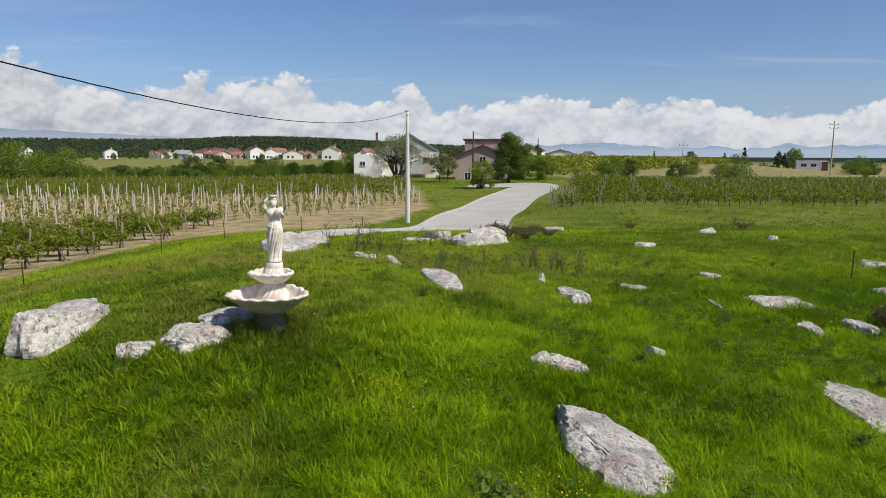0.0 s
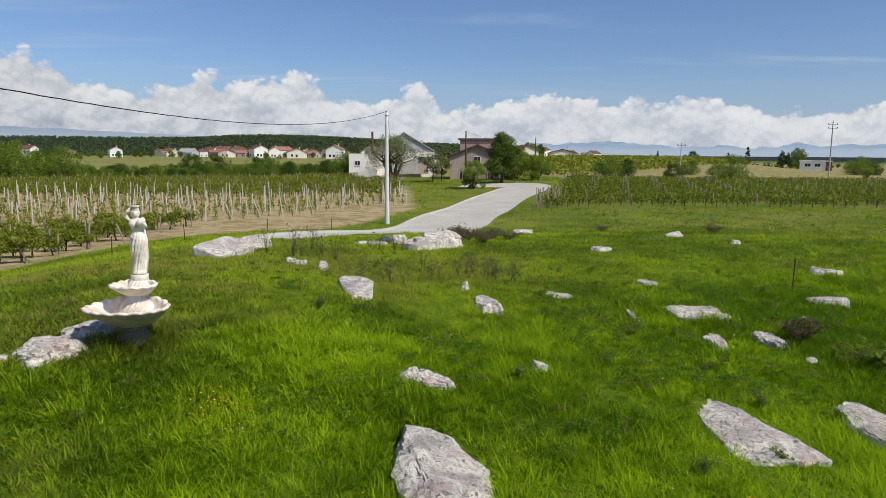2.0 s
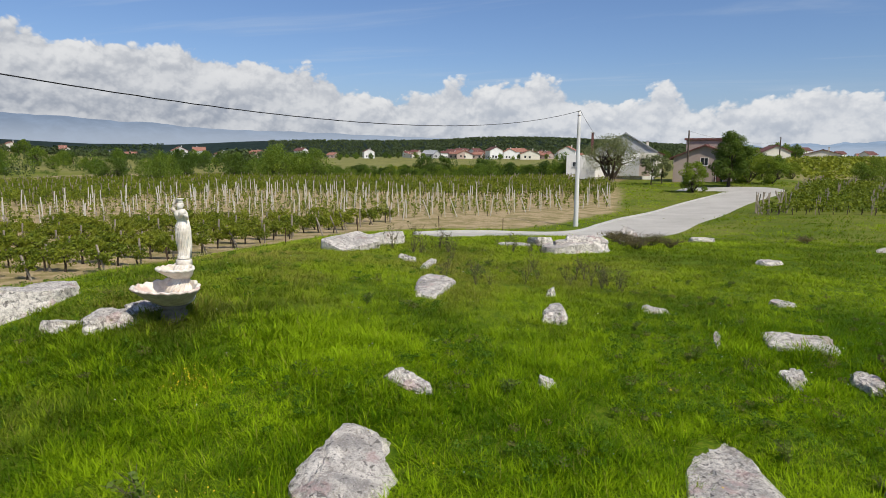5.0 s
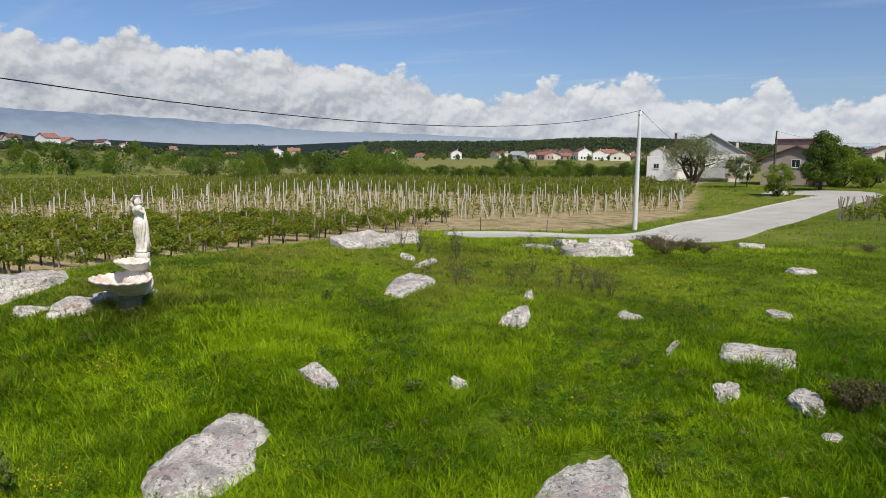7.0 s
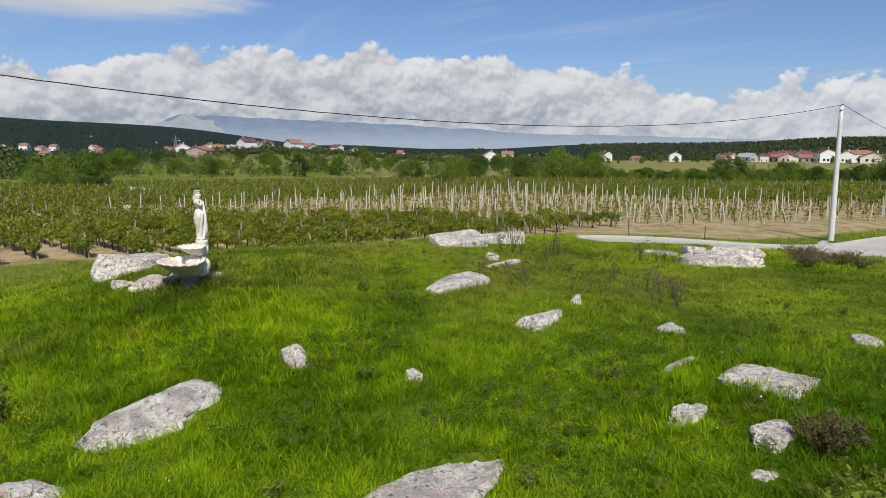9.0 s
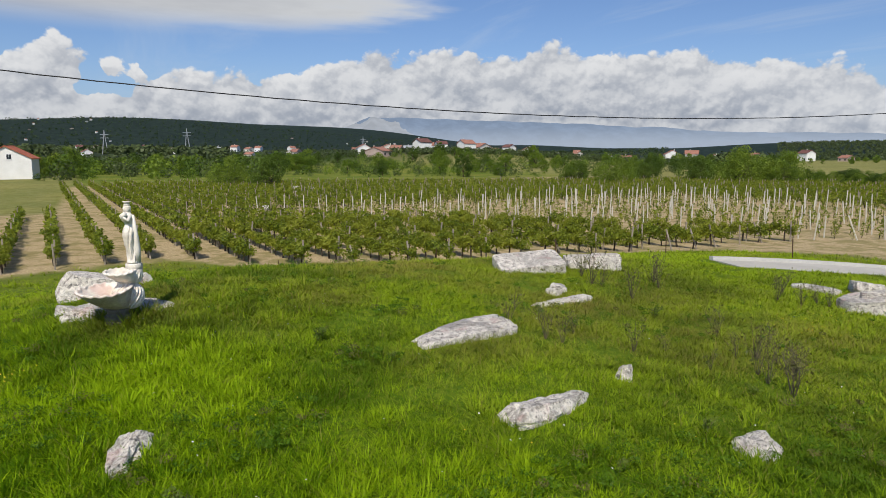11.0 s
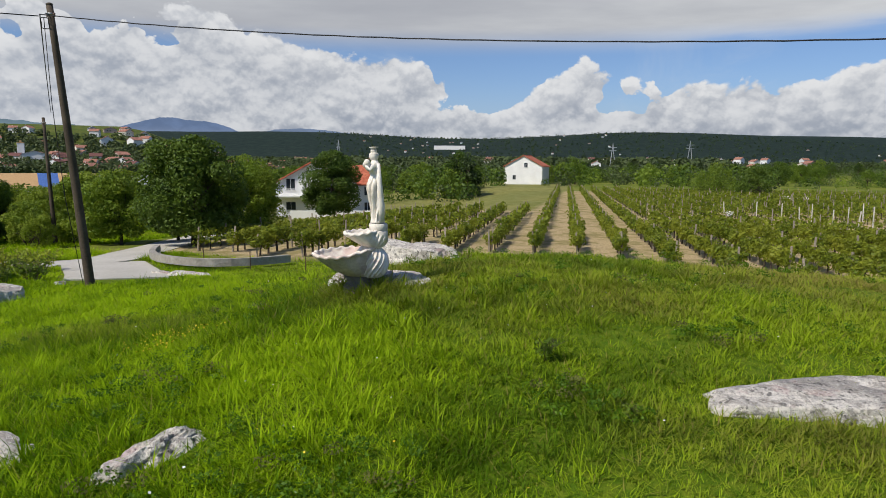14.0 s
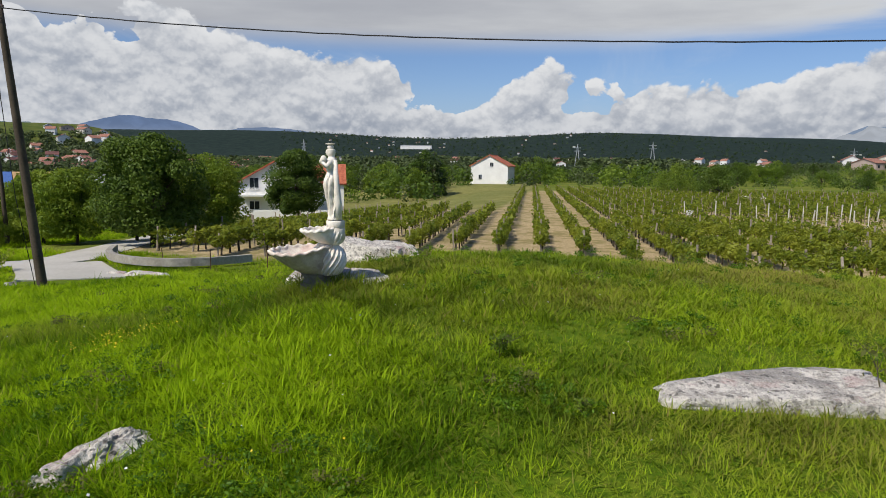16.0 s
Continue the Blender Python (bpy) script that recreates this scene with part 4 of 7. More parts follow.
def window_unit(house, x, y, z, w, h, turn, shutters=False, name="window"):
    """A window let into a wall that faces -y before it is turned."""
    m = pose(x, y, z, 0, 0, turn)
    bm = boxes(((w + 0.14, 0.10, 0.07), (0, -0.02, h / 2)), ((w + 0.14, 0.10, 0.07), (0, -0.02, -h / 2)), ((0.07, 0.10, h), (-w / 2 - 0.035, -0.02, 0)), ((0.07, 0.10, h), (w / 2 + 0.035, -0.02, 0)), ((0.05, 0.06, h), (0, -0.01, 0)))
    win = part(name, bm, FRAME, house)
    win.matrix_basis = m
    part("pane", boxes(((w, 0.03, h), (0, 0.0, 0))), GLASS, win)
    part("sill", boxes(((w + 0.25, 0.16, 0.05), (0, -0.06, -h / 2 - 0.06))), KERB, win)
    return win


def house(name, x, y, turn, w, d, h, rise, wall, roof, label, z=None, eave=0.45, windows=(), chimney=True, door=True, group="houses", plain=False):
    """A gabled house; windows: rows of side (0 front gable, 1 right, 2 back, 3 left), offset, height, width, tall."""
    z = float(ground_z(x, y)) if z is None else z
    base = empty(name, pose(x, y, z, 0, 0, turn))
    part("wall", gable_wall(w, d, h, rise), wall, base)
    for s in (-1, 1):
        part("roof", roof_slab(w, d, h, rise, eave, side=s), roof, base)
    bm = bmesh.new()
    tube(bm, [(0, -d / 2 - eave, h + rise + 0.20), (0, d / 2 + eave, h + rise + 0.20)], 0.13, 8)
    part("ridge", bm, roof, base)
    for side, off, up, ww, hh in windows:
        px, py = ((off, -d / 2), (w / 2, off), (-off, d / 2), (-w / 2, -off))[side]
        if plain:
            part("window", boxes(((ww, 0.12, hh), (0, 0, 0))), GLASS, base).matrix_basis = pose(px, py, up, 0, 0, (0, 90, 180, -90)[side])
        else:
            window_unit(base, px, py, up, ww, hh, (0, 90, 180, -90)[side])
    if door:
        leaf = part("door", boxes(((0.95, 0.07, 2.05), (w * 0.22, -d / 2 - 0.02, 1.02)), bevel=0.01), ROOF_BROWN, base)
        part("handle", boxes(((0.12, 0.05, 0.03), (w * 0.22 + 0.35, -d / 2 - 0.07, 1.0))), STEEL, leaf)
    if chimney:
        stack = part("chimney", boxes(((0.5, 0.5, 1.7), (w * 0.18, d * 0.15, h + rise + 0.1)), bevel=0.02), wall, base)
        part("cap", boxes(((0.7, 0.7, 0.1), (w * 0.18, d * 0.15, h + rise + 1.0))), KERB, stack)
    return tagged(base, label, "house", group)


def grid_windows(w, d, floors, tall=1.2, wide=1.0, first=1.5, rise=2.8):
    rows = []
    for f in range(floors):
        up = first + rise * f
        rows += [(0, -w * 0.25, up + (0.0 if f else 0.2), wide, tall), (0, w * 0.25 if f else -w * 0.02, up, wide, tall)]
        rows += [(s, o, up, wide, tall) for s in (1, 3) for o in (-d * 0.28, d * 0.28)]
    return rows


# the white house by the road, with a grey gable, a low annex and an outside stair
def white_house():
    hz = -0.75
    ob = house("white_house", -6.0, 121.5, 8, 11.2, 10.0, 4.6, 3.3, WALL_WHITE, ROOF_GREY, "white house with a grey gable beside the road", hz, 0.5,
               [(0, -3.4, 1.4, 0.9, 1.1), (0, -1.0, 5.6, 0.9, 1.1), (0, 3.6, 3.6, 1.0, 1.3), (3, 2.0, 1.5, 0.9, 1.1)], False)
    bm = bmesh.new()
    loft(bm, [[(-5.5, y, 4.3), (5.5, y, 4.3), (5.6, y, 4.6), (0, y, 7.85), (-5.6, y, 4.6)] for y in (-5.10, -5.0)])
    part("gable_cladding", bm, WALL_GREY, ob, "grey rendered gable")
    part("annex", boxes(((5.6, 5.0, 4.6), (-8.2, -4.6, 1.5)), bevel=0.03), WALL_WHITE, ob, "low flat-roofed white annex")
    window_unit(ob, -9.3, -7.12, 2.0, 0.9, 0.9, 0)
    for k in range(12):
        part("stair_step", boxes(((0.42, 1.3, 0.2 + 0.30 * k), (-1.9 + 0.40 * k, -5.9, (0.2 + 0.30 * k) / 2 - 0.1))), WALL_GREY, ob)
    part("balcony", boxes(((3.2, 1.6, 0.2), (4.4, -5.8, 3.35)), ((0.12, 1.6, 0.9), (5.95, -5.8, 3.85)), ((3.2, 0.10, 0.9), (4.4, -6.55, 3.85))), WALL_CREAM, ob, "cream balcony")
    part("shed_door", boxes(((2.2, 0.12, 2.2), (3.6, -6.2, 1.0)), bevel=0.02), WALL_PINK, ob, "faded pink shed door")
    stack = part("chimney", boxes(((0.45, 0.45, 5.2), (-6.3, -1.5, 5.6)), bevel=0.03), ROOF_BROWN, ob, "tall dark red brick chimney")
    part("cap", boxes(((0.8, 0.8, 0.14), (-6.3, -1.5, 8.25))), KERB, stack)
    ob.matrix_basis = ob.matrix_basis @ Matrix.Scale(0.94, 4)


white_house()


def pink_house():
    ob = house("pink_house", 8.7, 112.5, -6, 9.6, 9.0, 5.0, 1.9, WALL_PINK, ROOF_BROWN, "pink rendered house with brown roofs beside the road", -2.5, 0.5,
               [(0, -2.6, 1.6, 1.0, 1.3), (0, 2.4, 1.6, 1.0, 1.3), (0, 0.0, 4.4, 1.1, 1.2), (3, 0.0, 3.8, 1.0, 1.2)], False)
    part("upper_storey", boxes(((8.0, 6.0, 3.2), (0.4, 3.4, 6.4)), bevel=0.02), WALL_PINK, ob, "pink upper storey set back")
    part("parapet", boxes(((8.6, 6.6, 0.35), (0.4, 3.4, 8.1)), bevel=0.04), ROOF_BROWN, ob, "brown tiled parapet")
    part("side_roof", boxes(((2.0, 6.0, 0.2), (-5.4, 1.0, 4.9), (0, -18, 0)), bevel=0.02), ROOF_BROWN, ob)


pink_house()
house("farmhouse", -4.5, 137.0, 10, 8, 8, 4.5, 1.8, WALL_CREAM, ROOF_BROWN, "cream house behind the road houses", windows=grid_windows(8, 8, 1))
house("farmhouse", 46.0, 262.0, -4, 11, 8, 3.2, 1.5, WALL_CREAM, ROOF_BROWN, "low cream house half hidden by trees", 0.2, windows=grid_windows(11, 8, 1))
house("farmhouse", 27.0, 222.0, 12, 8, 8, 4.0, 1.8, WALL_CREAM, ROOF_BROWN, "cream house with a red roof behind bushes", 0.0, windows=grid_windows(8, 8, 1))
house("white_barn", -187.2, -18.8, 85, 10.8, 11.0, 5.0, 2.9, WALL_WHITE, ROOF_RED, "plain white house with a red roof beyond the vineyard", -2.9, 0.4,
      [(0, -2.6, 1.9, 0.9, 1.3), (0, 0.7, 5.4, 1.0, 1.2), (3, 0.0, 3.0, 1.0, 1.2)], False, False)


def villa():
    """The big white house behind the trees: a gabled front with a balcony, and a lower wing."""
    ob = house("villa", -76.2, -34.8, 110, 10.2, 9.0, 4.3, 2.9, WALL_WHITE, ROOF_RED, "white two-storey house with a red roof behind a tree", -4.7, 0.5,
               [(0, -3.3, 1.3, 1.2, 1.1), (0, -3.3, 4.1, 1.1, 1.5), (0, 2.6, 4.1, 1.1, 1.5), (0, 1.6, 1.3, 1.4, 1.3), (1, -2.5, 3.6, 0.9, 1.3)], False)
    wing = part("wing", gable_wall(7.4, 5.4, 4.1, 2.4), WALL_WHITE, ob)
    wing.matrix_basis = pose(5.4, 0.9, 0, 0, 0, 90)
    for side in (-1, 1):
        part("wing_roof", roof_slab(7.4, 5.4, 4.1, 2.4, 0.35, side=side), ROOF_RED, ob).matrix_basis = pose(5.4, 0.9, 0, 0, 0, 90)
    for z in (1.1, 3.2):
        window_unit(ob, 6.6, -2.82, z, 0.8, 1.2, 0)
    part("balcony_slab", boxes(((10.0, 1.8, 0.22), (-0.1, -5.4, 2.6))), WALL_WHITE, ob)
    for k in range(11):
        part("baluster", boxes(((0.10, 0.10, 0.85), (-4.9 + 0.96 * k, -6.2, 3.1))), FRAME, ob)
    part("handrail", boxes(((10.0, 0.14, 0.10), (-0.1, -6.2, 3.55))), FRAME, ob)
    for k in range(3):
        part("pillar", boxes(((0.3, 0.3, 2.6), (-4.8 + 4.7 * k, -6.1, 1.25))), WALL_WHITE, ob)
    part("garden_wall", boxes(((12.0, 0.25, 1.5), (3.0, -8.6, 0.2)), bevel=0.02), WALL_WHITE, ob, "low white garden wall")


villa()


def tile_skirt(half, out, z0, z1):
    """A sloping tile roof round a square house, with a roll for each course of tiles; inner half width, overhang, heights."""
    bm = bmesh.new()
    ring = lambda h, z: [(-h, -h, z), (h, -h, z), (h, h, z), (-h, h, z)]
    far = half + out
    loft(bm, [ring(far, z0 - 0.10), ring(far, z0), ring(half, z1), ring(half, z0 - 0.10)], cap=False, close=True)
    wide = 0.30
    for turn in range(4):
        m = pose(0, 0, 0, 0, 0, 90 * turn)
        k = -far + wide / 2
        while k < far:
            reach = max(min(1.0, (far - abs(k)) / max(out, 0.01)), 0.05)
            a, b = Vector((k, -far - 0.02, z0 + 0.03)), Vector((k, -far + out * reach, z0 + (z1 - z0) * reach + 0.03))
            tube(bm, [m @ a, m @ b], 0.075, 5)
            k += wide
    return bm


def tower_house():
    """The tall white house by the lane, with a red tiled skirt over each storey."""
    base = empty("tall_house", pose(-26.1, -46.3, -4.3, 0, 0, 34))
    part("wall", boxes(((9.5, 9.5, 8.6), (0, 0, 3.0))), WALL_WHITE, base)
    for z in (2.2, 5.0):
        part("awning", tile_skirt(4.76, 0.95, z, z + 0.85), ROOF_RED, base, "red tiled awning over a storey")
    part("roof", tile_skirt(0.5, 4.75, 7.15, 10.0), ROOF_RED, base, "hipped red tile roof")
    part("roof_cap", boxes(((1.1, 1.1, 0.2), (0, 0, 10.0))), ROOF_RED, base)
    for turn in (0, 90, 180, -90):
        m = pose(0, 0, 0, 0, 0, turn)
        for z in (3.9, 6.5):
            for x in (-2.9, 2.9):
                p = m @ Vector((x, -4.75, z))
                window_unit(base, p.x, p.y, p.z, 1.1, 1.2, turn)
        p = m @ Vector((-2.4, -4.77, 1.0))
        garage = part("garage_door", boxes(((2.4, 0.08, 2.0), (0, 0, 0)), bevel=0.02), FRAME, base, "white garage door")
        garage.matrix_basis = pose(p.x, p.y, p.z, 0, 0, turn)
    part("gutter", boxes(((10.7, 0.14, 0.14), (0, -5.33, 7.0)), ((10.7, 0.14, 0.14), (0, 5.33, 7.0)), ((0.14, 10.5, 0.14), (5.33, 0, 7.0)), ((0.14, 10.5, 0.14), (-5.33, 0, 7.0))), IRON, base)
    tagged(base, "tall white house with red tiled awnings by the lane", "house", "houses")


tower_house()


def flat_building():
    base = empty("flat_roofed_building", pose(134.8, 239.3, float(ground_z(134, 239)) - 0.4, 0, 0, -24) @ Matrix.Scale(0.82, 4))
    part("wall", boxes(((12.0, 8.0, 5.2), (0, 0, 2.0)), bevel=0.03), WALL_WHITE, base)
    part("roof_slab", boxes(((12.6, 8.6, 0.35), (0, 0, 4.7)), bevel=0.03), WALL_WHITE, base)
    part("red_panel", boxes(((2.4, 8.2, 4.6), (5.0, -0.1, 2.2)), bevel=0.03), ROOF_BROWN, base, "dark red cladding")
    for x in (-3.2, 0.6):
        window_unit(base, x, -4.03, 2.9, 2.2, 1.3, 0)
    tagged(base, "low white modern building with dark red cladding", "building", "houses")


flat_building()


def church():
    base = empty("church", pose(-282, -284, float(ground_z(-282, -284)) - 0.6, 0, 0, 132))
    part("nave", gable_wall(11, 16, 5.6, 1.6), WALL_WHITE, base)
    for side in (-1, 1):
        part("roof", roof_slab(11, 16, 5.6, 1.6, 0.4, side=side), ROOF_GREY, base)
    part("tower", boxes(((3.2, 3.2, 13.0), (-6.5, 4.5, 5.0)), bevel=0.05), WALL_WHITE, base, "tall square white bell tower")
    part("tower_cap", boxes(((3.5, 3.5, 0.4), (-6.5, 4.5, 11.6)), ((0.9, 0.9, 1.4), (-6.5, 4.5, 12.3))), ROOF_OCHRE, base)
    for k in range(3):
        window_unit(base, -5.55, -5 + 3 * k, 3.0, 1.2, 2.4, -90)
    tagged(base, "white church with a tall square bell tower", "church")


church()


def warehouse(x, y, turn, w, d, roof, label, ridge=-1.3):
    z = float(ground_z(x, y))
    high = ridge - 4.3 - z
    base = empty("warehouse", pose(x, y, z, 0, 0, turn))
    part("wall", gable_wall(w, d, high, 4.3), WALL_CREAM, base)
    for side in (-1, 1):
        part("roof", roof_slab(w, d, high, 4.3, 0.3, side=side), roof, base)
    part("gate", boxes(((3.6, 0.2, 3.6), (0, -d / 2 - 0.05, 1.6))), WALL_GREY, base)
    tagged(base, label, "warehouse", "warehouses")


# one row of bays, set end to end
for along, long, roof, text in ((-22.5, 9.0, ROOF_GREY, "warehouse with a pale grey roof"), (-7.6, 19.4, ROOF_OCHRE, "long warehouse with an ochre sheet roof"), (5.0, 5.2, ROOF_BLUE, "warehouse bay with a blue sheet roof"),
                                (13.0, 10.2, ROOF_OCHRE, "warehouse bay with an ochre roof"), (30.5, 24.0, ROOF_GREY, "long low warehouse with a grey roof")):
    warehouse(-161 - 0.72 * along, -168 + 0.69 * along, 46.2, 22, long, roof, text, -1.3 if roof is not ROOF_GREY else -2.0)


# the villages: a few kinds of house, set out again and again
def village():
    rnd = random.Random(5)
    kinds = []
    for w, d, h, rise, wall, roof, text in ((10, 9, 5.4, 2.6, WALL_WHITE, ROOF_FADED, "white two-storey village house with a red roof"),
                                            (12, 9, 3.4, 2.4, WALL_CREAM, ROOF_FADED, "cream village house with a broad red roof"),
                                            (9, 8, 5.6, 2.2, WALL_WHITE, ROOF_BROWN, "white village house with a brown roof"),
                                            (14, 8, 3.2, 2.2, WALL_PINK, ROOF_FADED, "long pinkish village house with a red roof"),
                                            (9, 10, 3.0, 2.4, WALL_GREY, ROOF_GREY, "grey unfinished village house")):
        kinds.append(house("village_house", 400, -400 - 30 * len(kinds), 0, w, d, h, rise, wall, roof, text, windows=grid_windows(w, d, 2 if h > 5 else 1, 1.4, 1.2)[:6], group="village houses", plain=True, door=False))
    spots = []
    # yaw to the left of +y, distance: the rows of houses along the plain
    for yaw, far in ((4.5, 420), (6.5, 330), (8.2, 430), (10.0, 440), (11.0, 470), (12.6, 420), (14.0, 455), (15.0, 440), (15.8, 405), (17.4, 450), (18.4, 420), (19.6, 405), (20.5, 455), (21.3, 440), (22.4, 450), (23.6, 435), (27.8, 400), (30.8, 420), (33.4, 430), (37.0, 425), (39.8, 400), (41.5, 430), (43.0, 420), (46.5, 410), (48.0, 440)):
        spots.append((yaw, far, 0.0))
    for yaw, far in ((58.5, 390), (59.6, 370), (67.0, 330), (63.4, 375), (64.6, 390), (61.8, 385), (62.6, 400), (65.6, 380), (66.4, 395), (56.0, 380), (57.2, 400), (54.5, 390), (68.5, 420), (71, 500), (78, 560), (84, 620), (90, 540), (94.5, 320), (97, 600), (99, 560), (101, 640), (112, 520), (114, 560), (116.5, 600)):
        spots.append((yaw, far, 0.0))
    for k in range(26):
        spots.append((113 + 22 * rnd.random(), 350 + 190 * rnd.random(), 0.0))
    for k in range(40):
        spots.append((rnd.gauss(128.5, 3.6), 350 + 170 * rnd.random(), 0.0))
    for k in range(30):
        spots.append((rnd.uniform(6, 25), rnd.uniform(395, 520), 0.0))
    for k in range(14):
        spots.append((-14 + 15 * rnd.random(), 420 + 240 * rnd.random(), 0.0))
    for k in range(46):
        spots.append((50 + 66 * rnd.random(), 620 + 380 * rnd.random(), 0.0))
    for k in range(46):
        spots.append((rnd.choice((101.5, 104, 107, 92, 72, 66)) + rnd.gauss(0, 2.2), 1300 + 450 * rnd.random(), 0.0))
    for yaw, far, lift in spots:
        a = radians(yaw)
        far *= 1.12 if yaw < 50 else 1.0
        x, y = 6 - math.sin(a) * far, -4 + math.cos(a) * far
        copy_thing(rnd.choice(kinds[:4] if rnd.random() < 0.93 else kinds), pose(x, y, float(ground_z(x, y)), 0, 0, yaw + 90 + rnd.choice((-80, -40, -25, -12, 0, 10, 20, 35, 50))) @ Matrix.Scale(rnd.uniform(0.72, 1.05) * (0.74 if yaw > 112 else 0.46 if far > 1200 else 0.9), 4))
    works = empty("factory", pose(-1360, -312, float(ground_z(-1360, -312)), 0, 0, 100))
    part("wall", boxes(((64, 20, 8), (0, 0, 3.5)), bevel=0.1), WALL_WHITE, works)
    part("roof", boxes(((65, 21, 0.6), (0, 0, 7.8)), bevel=0.1), ROOF_GREY, works)
    tagged(works, "long white factory hall on the wooded ridge", "factory", "houses")
    for k, ob in enumerate(kinds):
        x, y = -70 - 26 * k, 395 + 9 * k
        ob.matrix_basis = pose(x, y, float(ground_z(x, y)), 0, 0, 20 * k)


village()


# ---- trees and shrubs ----
def leaf_cloud(rng, centres, radii, count, size, flat=0.8):
    """Leaf quads round clump centres: an uneven crown with gaps."""
    centres, radii = np.asarray(centres, float), np.asarray(radii, float)
    pick = rng.integers(0, len(centres), count)
    way = rng.normal(size=(count, 3))
    way /= np.linalg.norm(way, axis=1, keepdims=True)
    r = radii[pick] * rng.uniform(0.45, 1.05, count) ** 0.6
    at = centres[pick] + way * r[:, None] * (1, 1, flat)
    n = way + rng.normal(size=(count, 3)) * 0.7 + (0, 0, 0.35)
    n /= np.linalg.norm(n, axis=1, keepdims=True)
    u = np.cross(n, rng.normal(size=(count, 3)))
    u /= np.linalg.norm(u, axis=1, keepdims=True)
    v = np.cross(n, u)
    s = size * rng.uniform(0.6, 1.3, count)[:, None]
    quad = np.stack([at - u * s, at + v * s * 0.55, at + u * s, at - v * s * 0.55], 1)
    return quad.reshape(-1, 3)


def quads_mesh(name, points):
    return array_mesh(name, points, np.arange(len(points)), 4)


def crown_clumps(rng, wide, low, high, count, shape="round"):
    """Clump centres within a crown of that width between two heights."""
    centres, radii = [], []
    for _ in range(count):
        t = rng.uniform(0, 1)
        if shape == "cone":
            reach = (1 - t) ** 0.8 * wide / 2
        elif shape == "column":
            reach = wide / 2 * (1 - t ** 3) * 0.8
        else:
            reach = wide / 2 * math.sqrt(max(0.03, 1 - (2 * t - 0.8) ** 2 / 1.45))
        a = rng.uniform(0, math.tau)
        k = math.sqrt(rng.uniform(0.1, 1)) * 0.86
        centres.append((math.cos(a) * reach * k, math.sin(a) * reach * k, low + (high - low) * t * 0.93))
        radii.append(rng.uniform(0.10, 0.19) * wide if shape != "cone" else rng.uniform(0.08, 0.14) * wide)
    return centres, radii


def tree(name, label, leaf, seed, wide, tall, low, clumps=34, leaves=2600, size=0.16, shape="round", trunk=0.16, stems=1, category="tree"):
    """A tapered trunk with limbs into the clumps of the crown."""
    rng = np.random.default_rng(seed)
    base = empty(name)
    centres, radii = crown_clumps(rng, wide, low, tall, clumps, shape)
    bm = bmesh.new()
    fork = low + (tall - low) * 0.18
    for s in range(stems):
        a = math.tau * s / stems + 0.4
        lean = 0.0 if stems == 1 else wide * 0.14
        foot = Vector((math.cos(a), math.sin(a), 0)) * (0 if stems == 1 else trunk * 1.2)
        head = foot + Vector((math.cos(a) * lean + rng.normal() * 0.1, math.sin(a) * lean + rng.normal() * 0.1, fork))
        mid = foot.lerp(head, 0.5) + Vector((rng.normal() * 0.06, rng.normal() * 0.06, 0))
        tube(bm, [foot - Vector((0, 0, 0.3)), foot + Vector((0, 0, 0.1)), mid, head], [trunk * 1.35, trunk * 1.15, trunk * 0.9, trunk * 0.7], 9)
        if shape in ("cone", "column"):
            tube(bm, [head, Vector((0, 0, tall * 0.95))], [trunk * 0.7, 0.02], 7)
        for c in centres[s::max(1, stems)][:12]:
            c = Vector(c)
            bend = head.lerp(c, 0.5) + Vector((rng.normal(), rng.normal(), abs(rng.normal()))) * wide * 0.04
            tube(bm, [head if shape == "round" else Vector((0, 0, c.z * 0.9)), bend, c], [trunk * 0.42, trunk * 0.22, trunk * 0.06], 5, False)
    part("trunk", bm, BARK, base, "dark bark trunk and limbs")
    part("crown", quads_mesh("crown", leaf_cloud(rng, centres, radii, leaves, size)), leaf, base)
    return tagged(base, label, category, "trees")


def plant_at(kind, x, y, turn=0.0, scale=1.0, z=None, squash=1.0):
    return copy_thing(kind, pose(x, y, float(ground_z(x, y)) if z is None else z, 0, 0, turn) @ Matrix.Diagonal((scale, scale, scale * squash, 1)))


def stand(ob, x, y, turn=0.0, z=None):
    ob.matrix_basis = pose(x, y, float(ground_z(x, y)) if z is None else z, 0, 0, turn)
    return ob


# trees near enough to tell apart
stand(tree("walnut_tree", "broad dark green walnut tree beside the lane", LEAF_WALNUT, 11, 7.0, 6.5, 1.3, 76, 42000, 0.105, trunk=0.17, stems=2), -27.3, -21.5)
fruit = stand(tree("fruit_tree", "light green fruit tree with a short trunk", LEAF_LIGHT, 12, 5.0, 5.0, 1.0, 50, 18000, 0.100, trunk=0.10), -29.0, -28.2)
plant_at(fruit, -30.0, -31.6, 80, 1.0)
plant_at(fruit, -33.5, -27.0, 140, 1.05)
linden = stand(tree("garden_tree", "dense green garden tree in front of the villa", LEAF_DARK, 13, 6.6, 8.4, 1.2, 70, 30000, 0.130, trunk=0.16, stems=2), -62.4, -27.0)
light_tree = stand(tree("garden_tree", "full light green tree on the slope", LEAF_LIGHT, 14, 7.2, 7.2, 0.8, 64, 24000, 0.125, trunk=0.15), -50.6, -31.2)
plant_at(light_tree, -45.0, -31.6, 60, 0.80)
plant_at(light_tree, -33.0, -38.5, 200, 0.58)
plant_at(light_tree, -38.0, -41.5, 100, 0.62)
plant_at(light_tree, -34.5, -43.5, 30, 0.66)
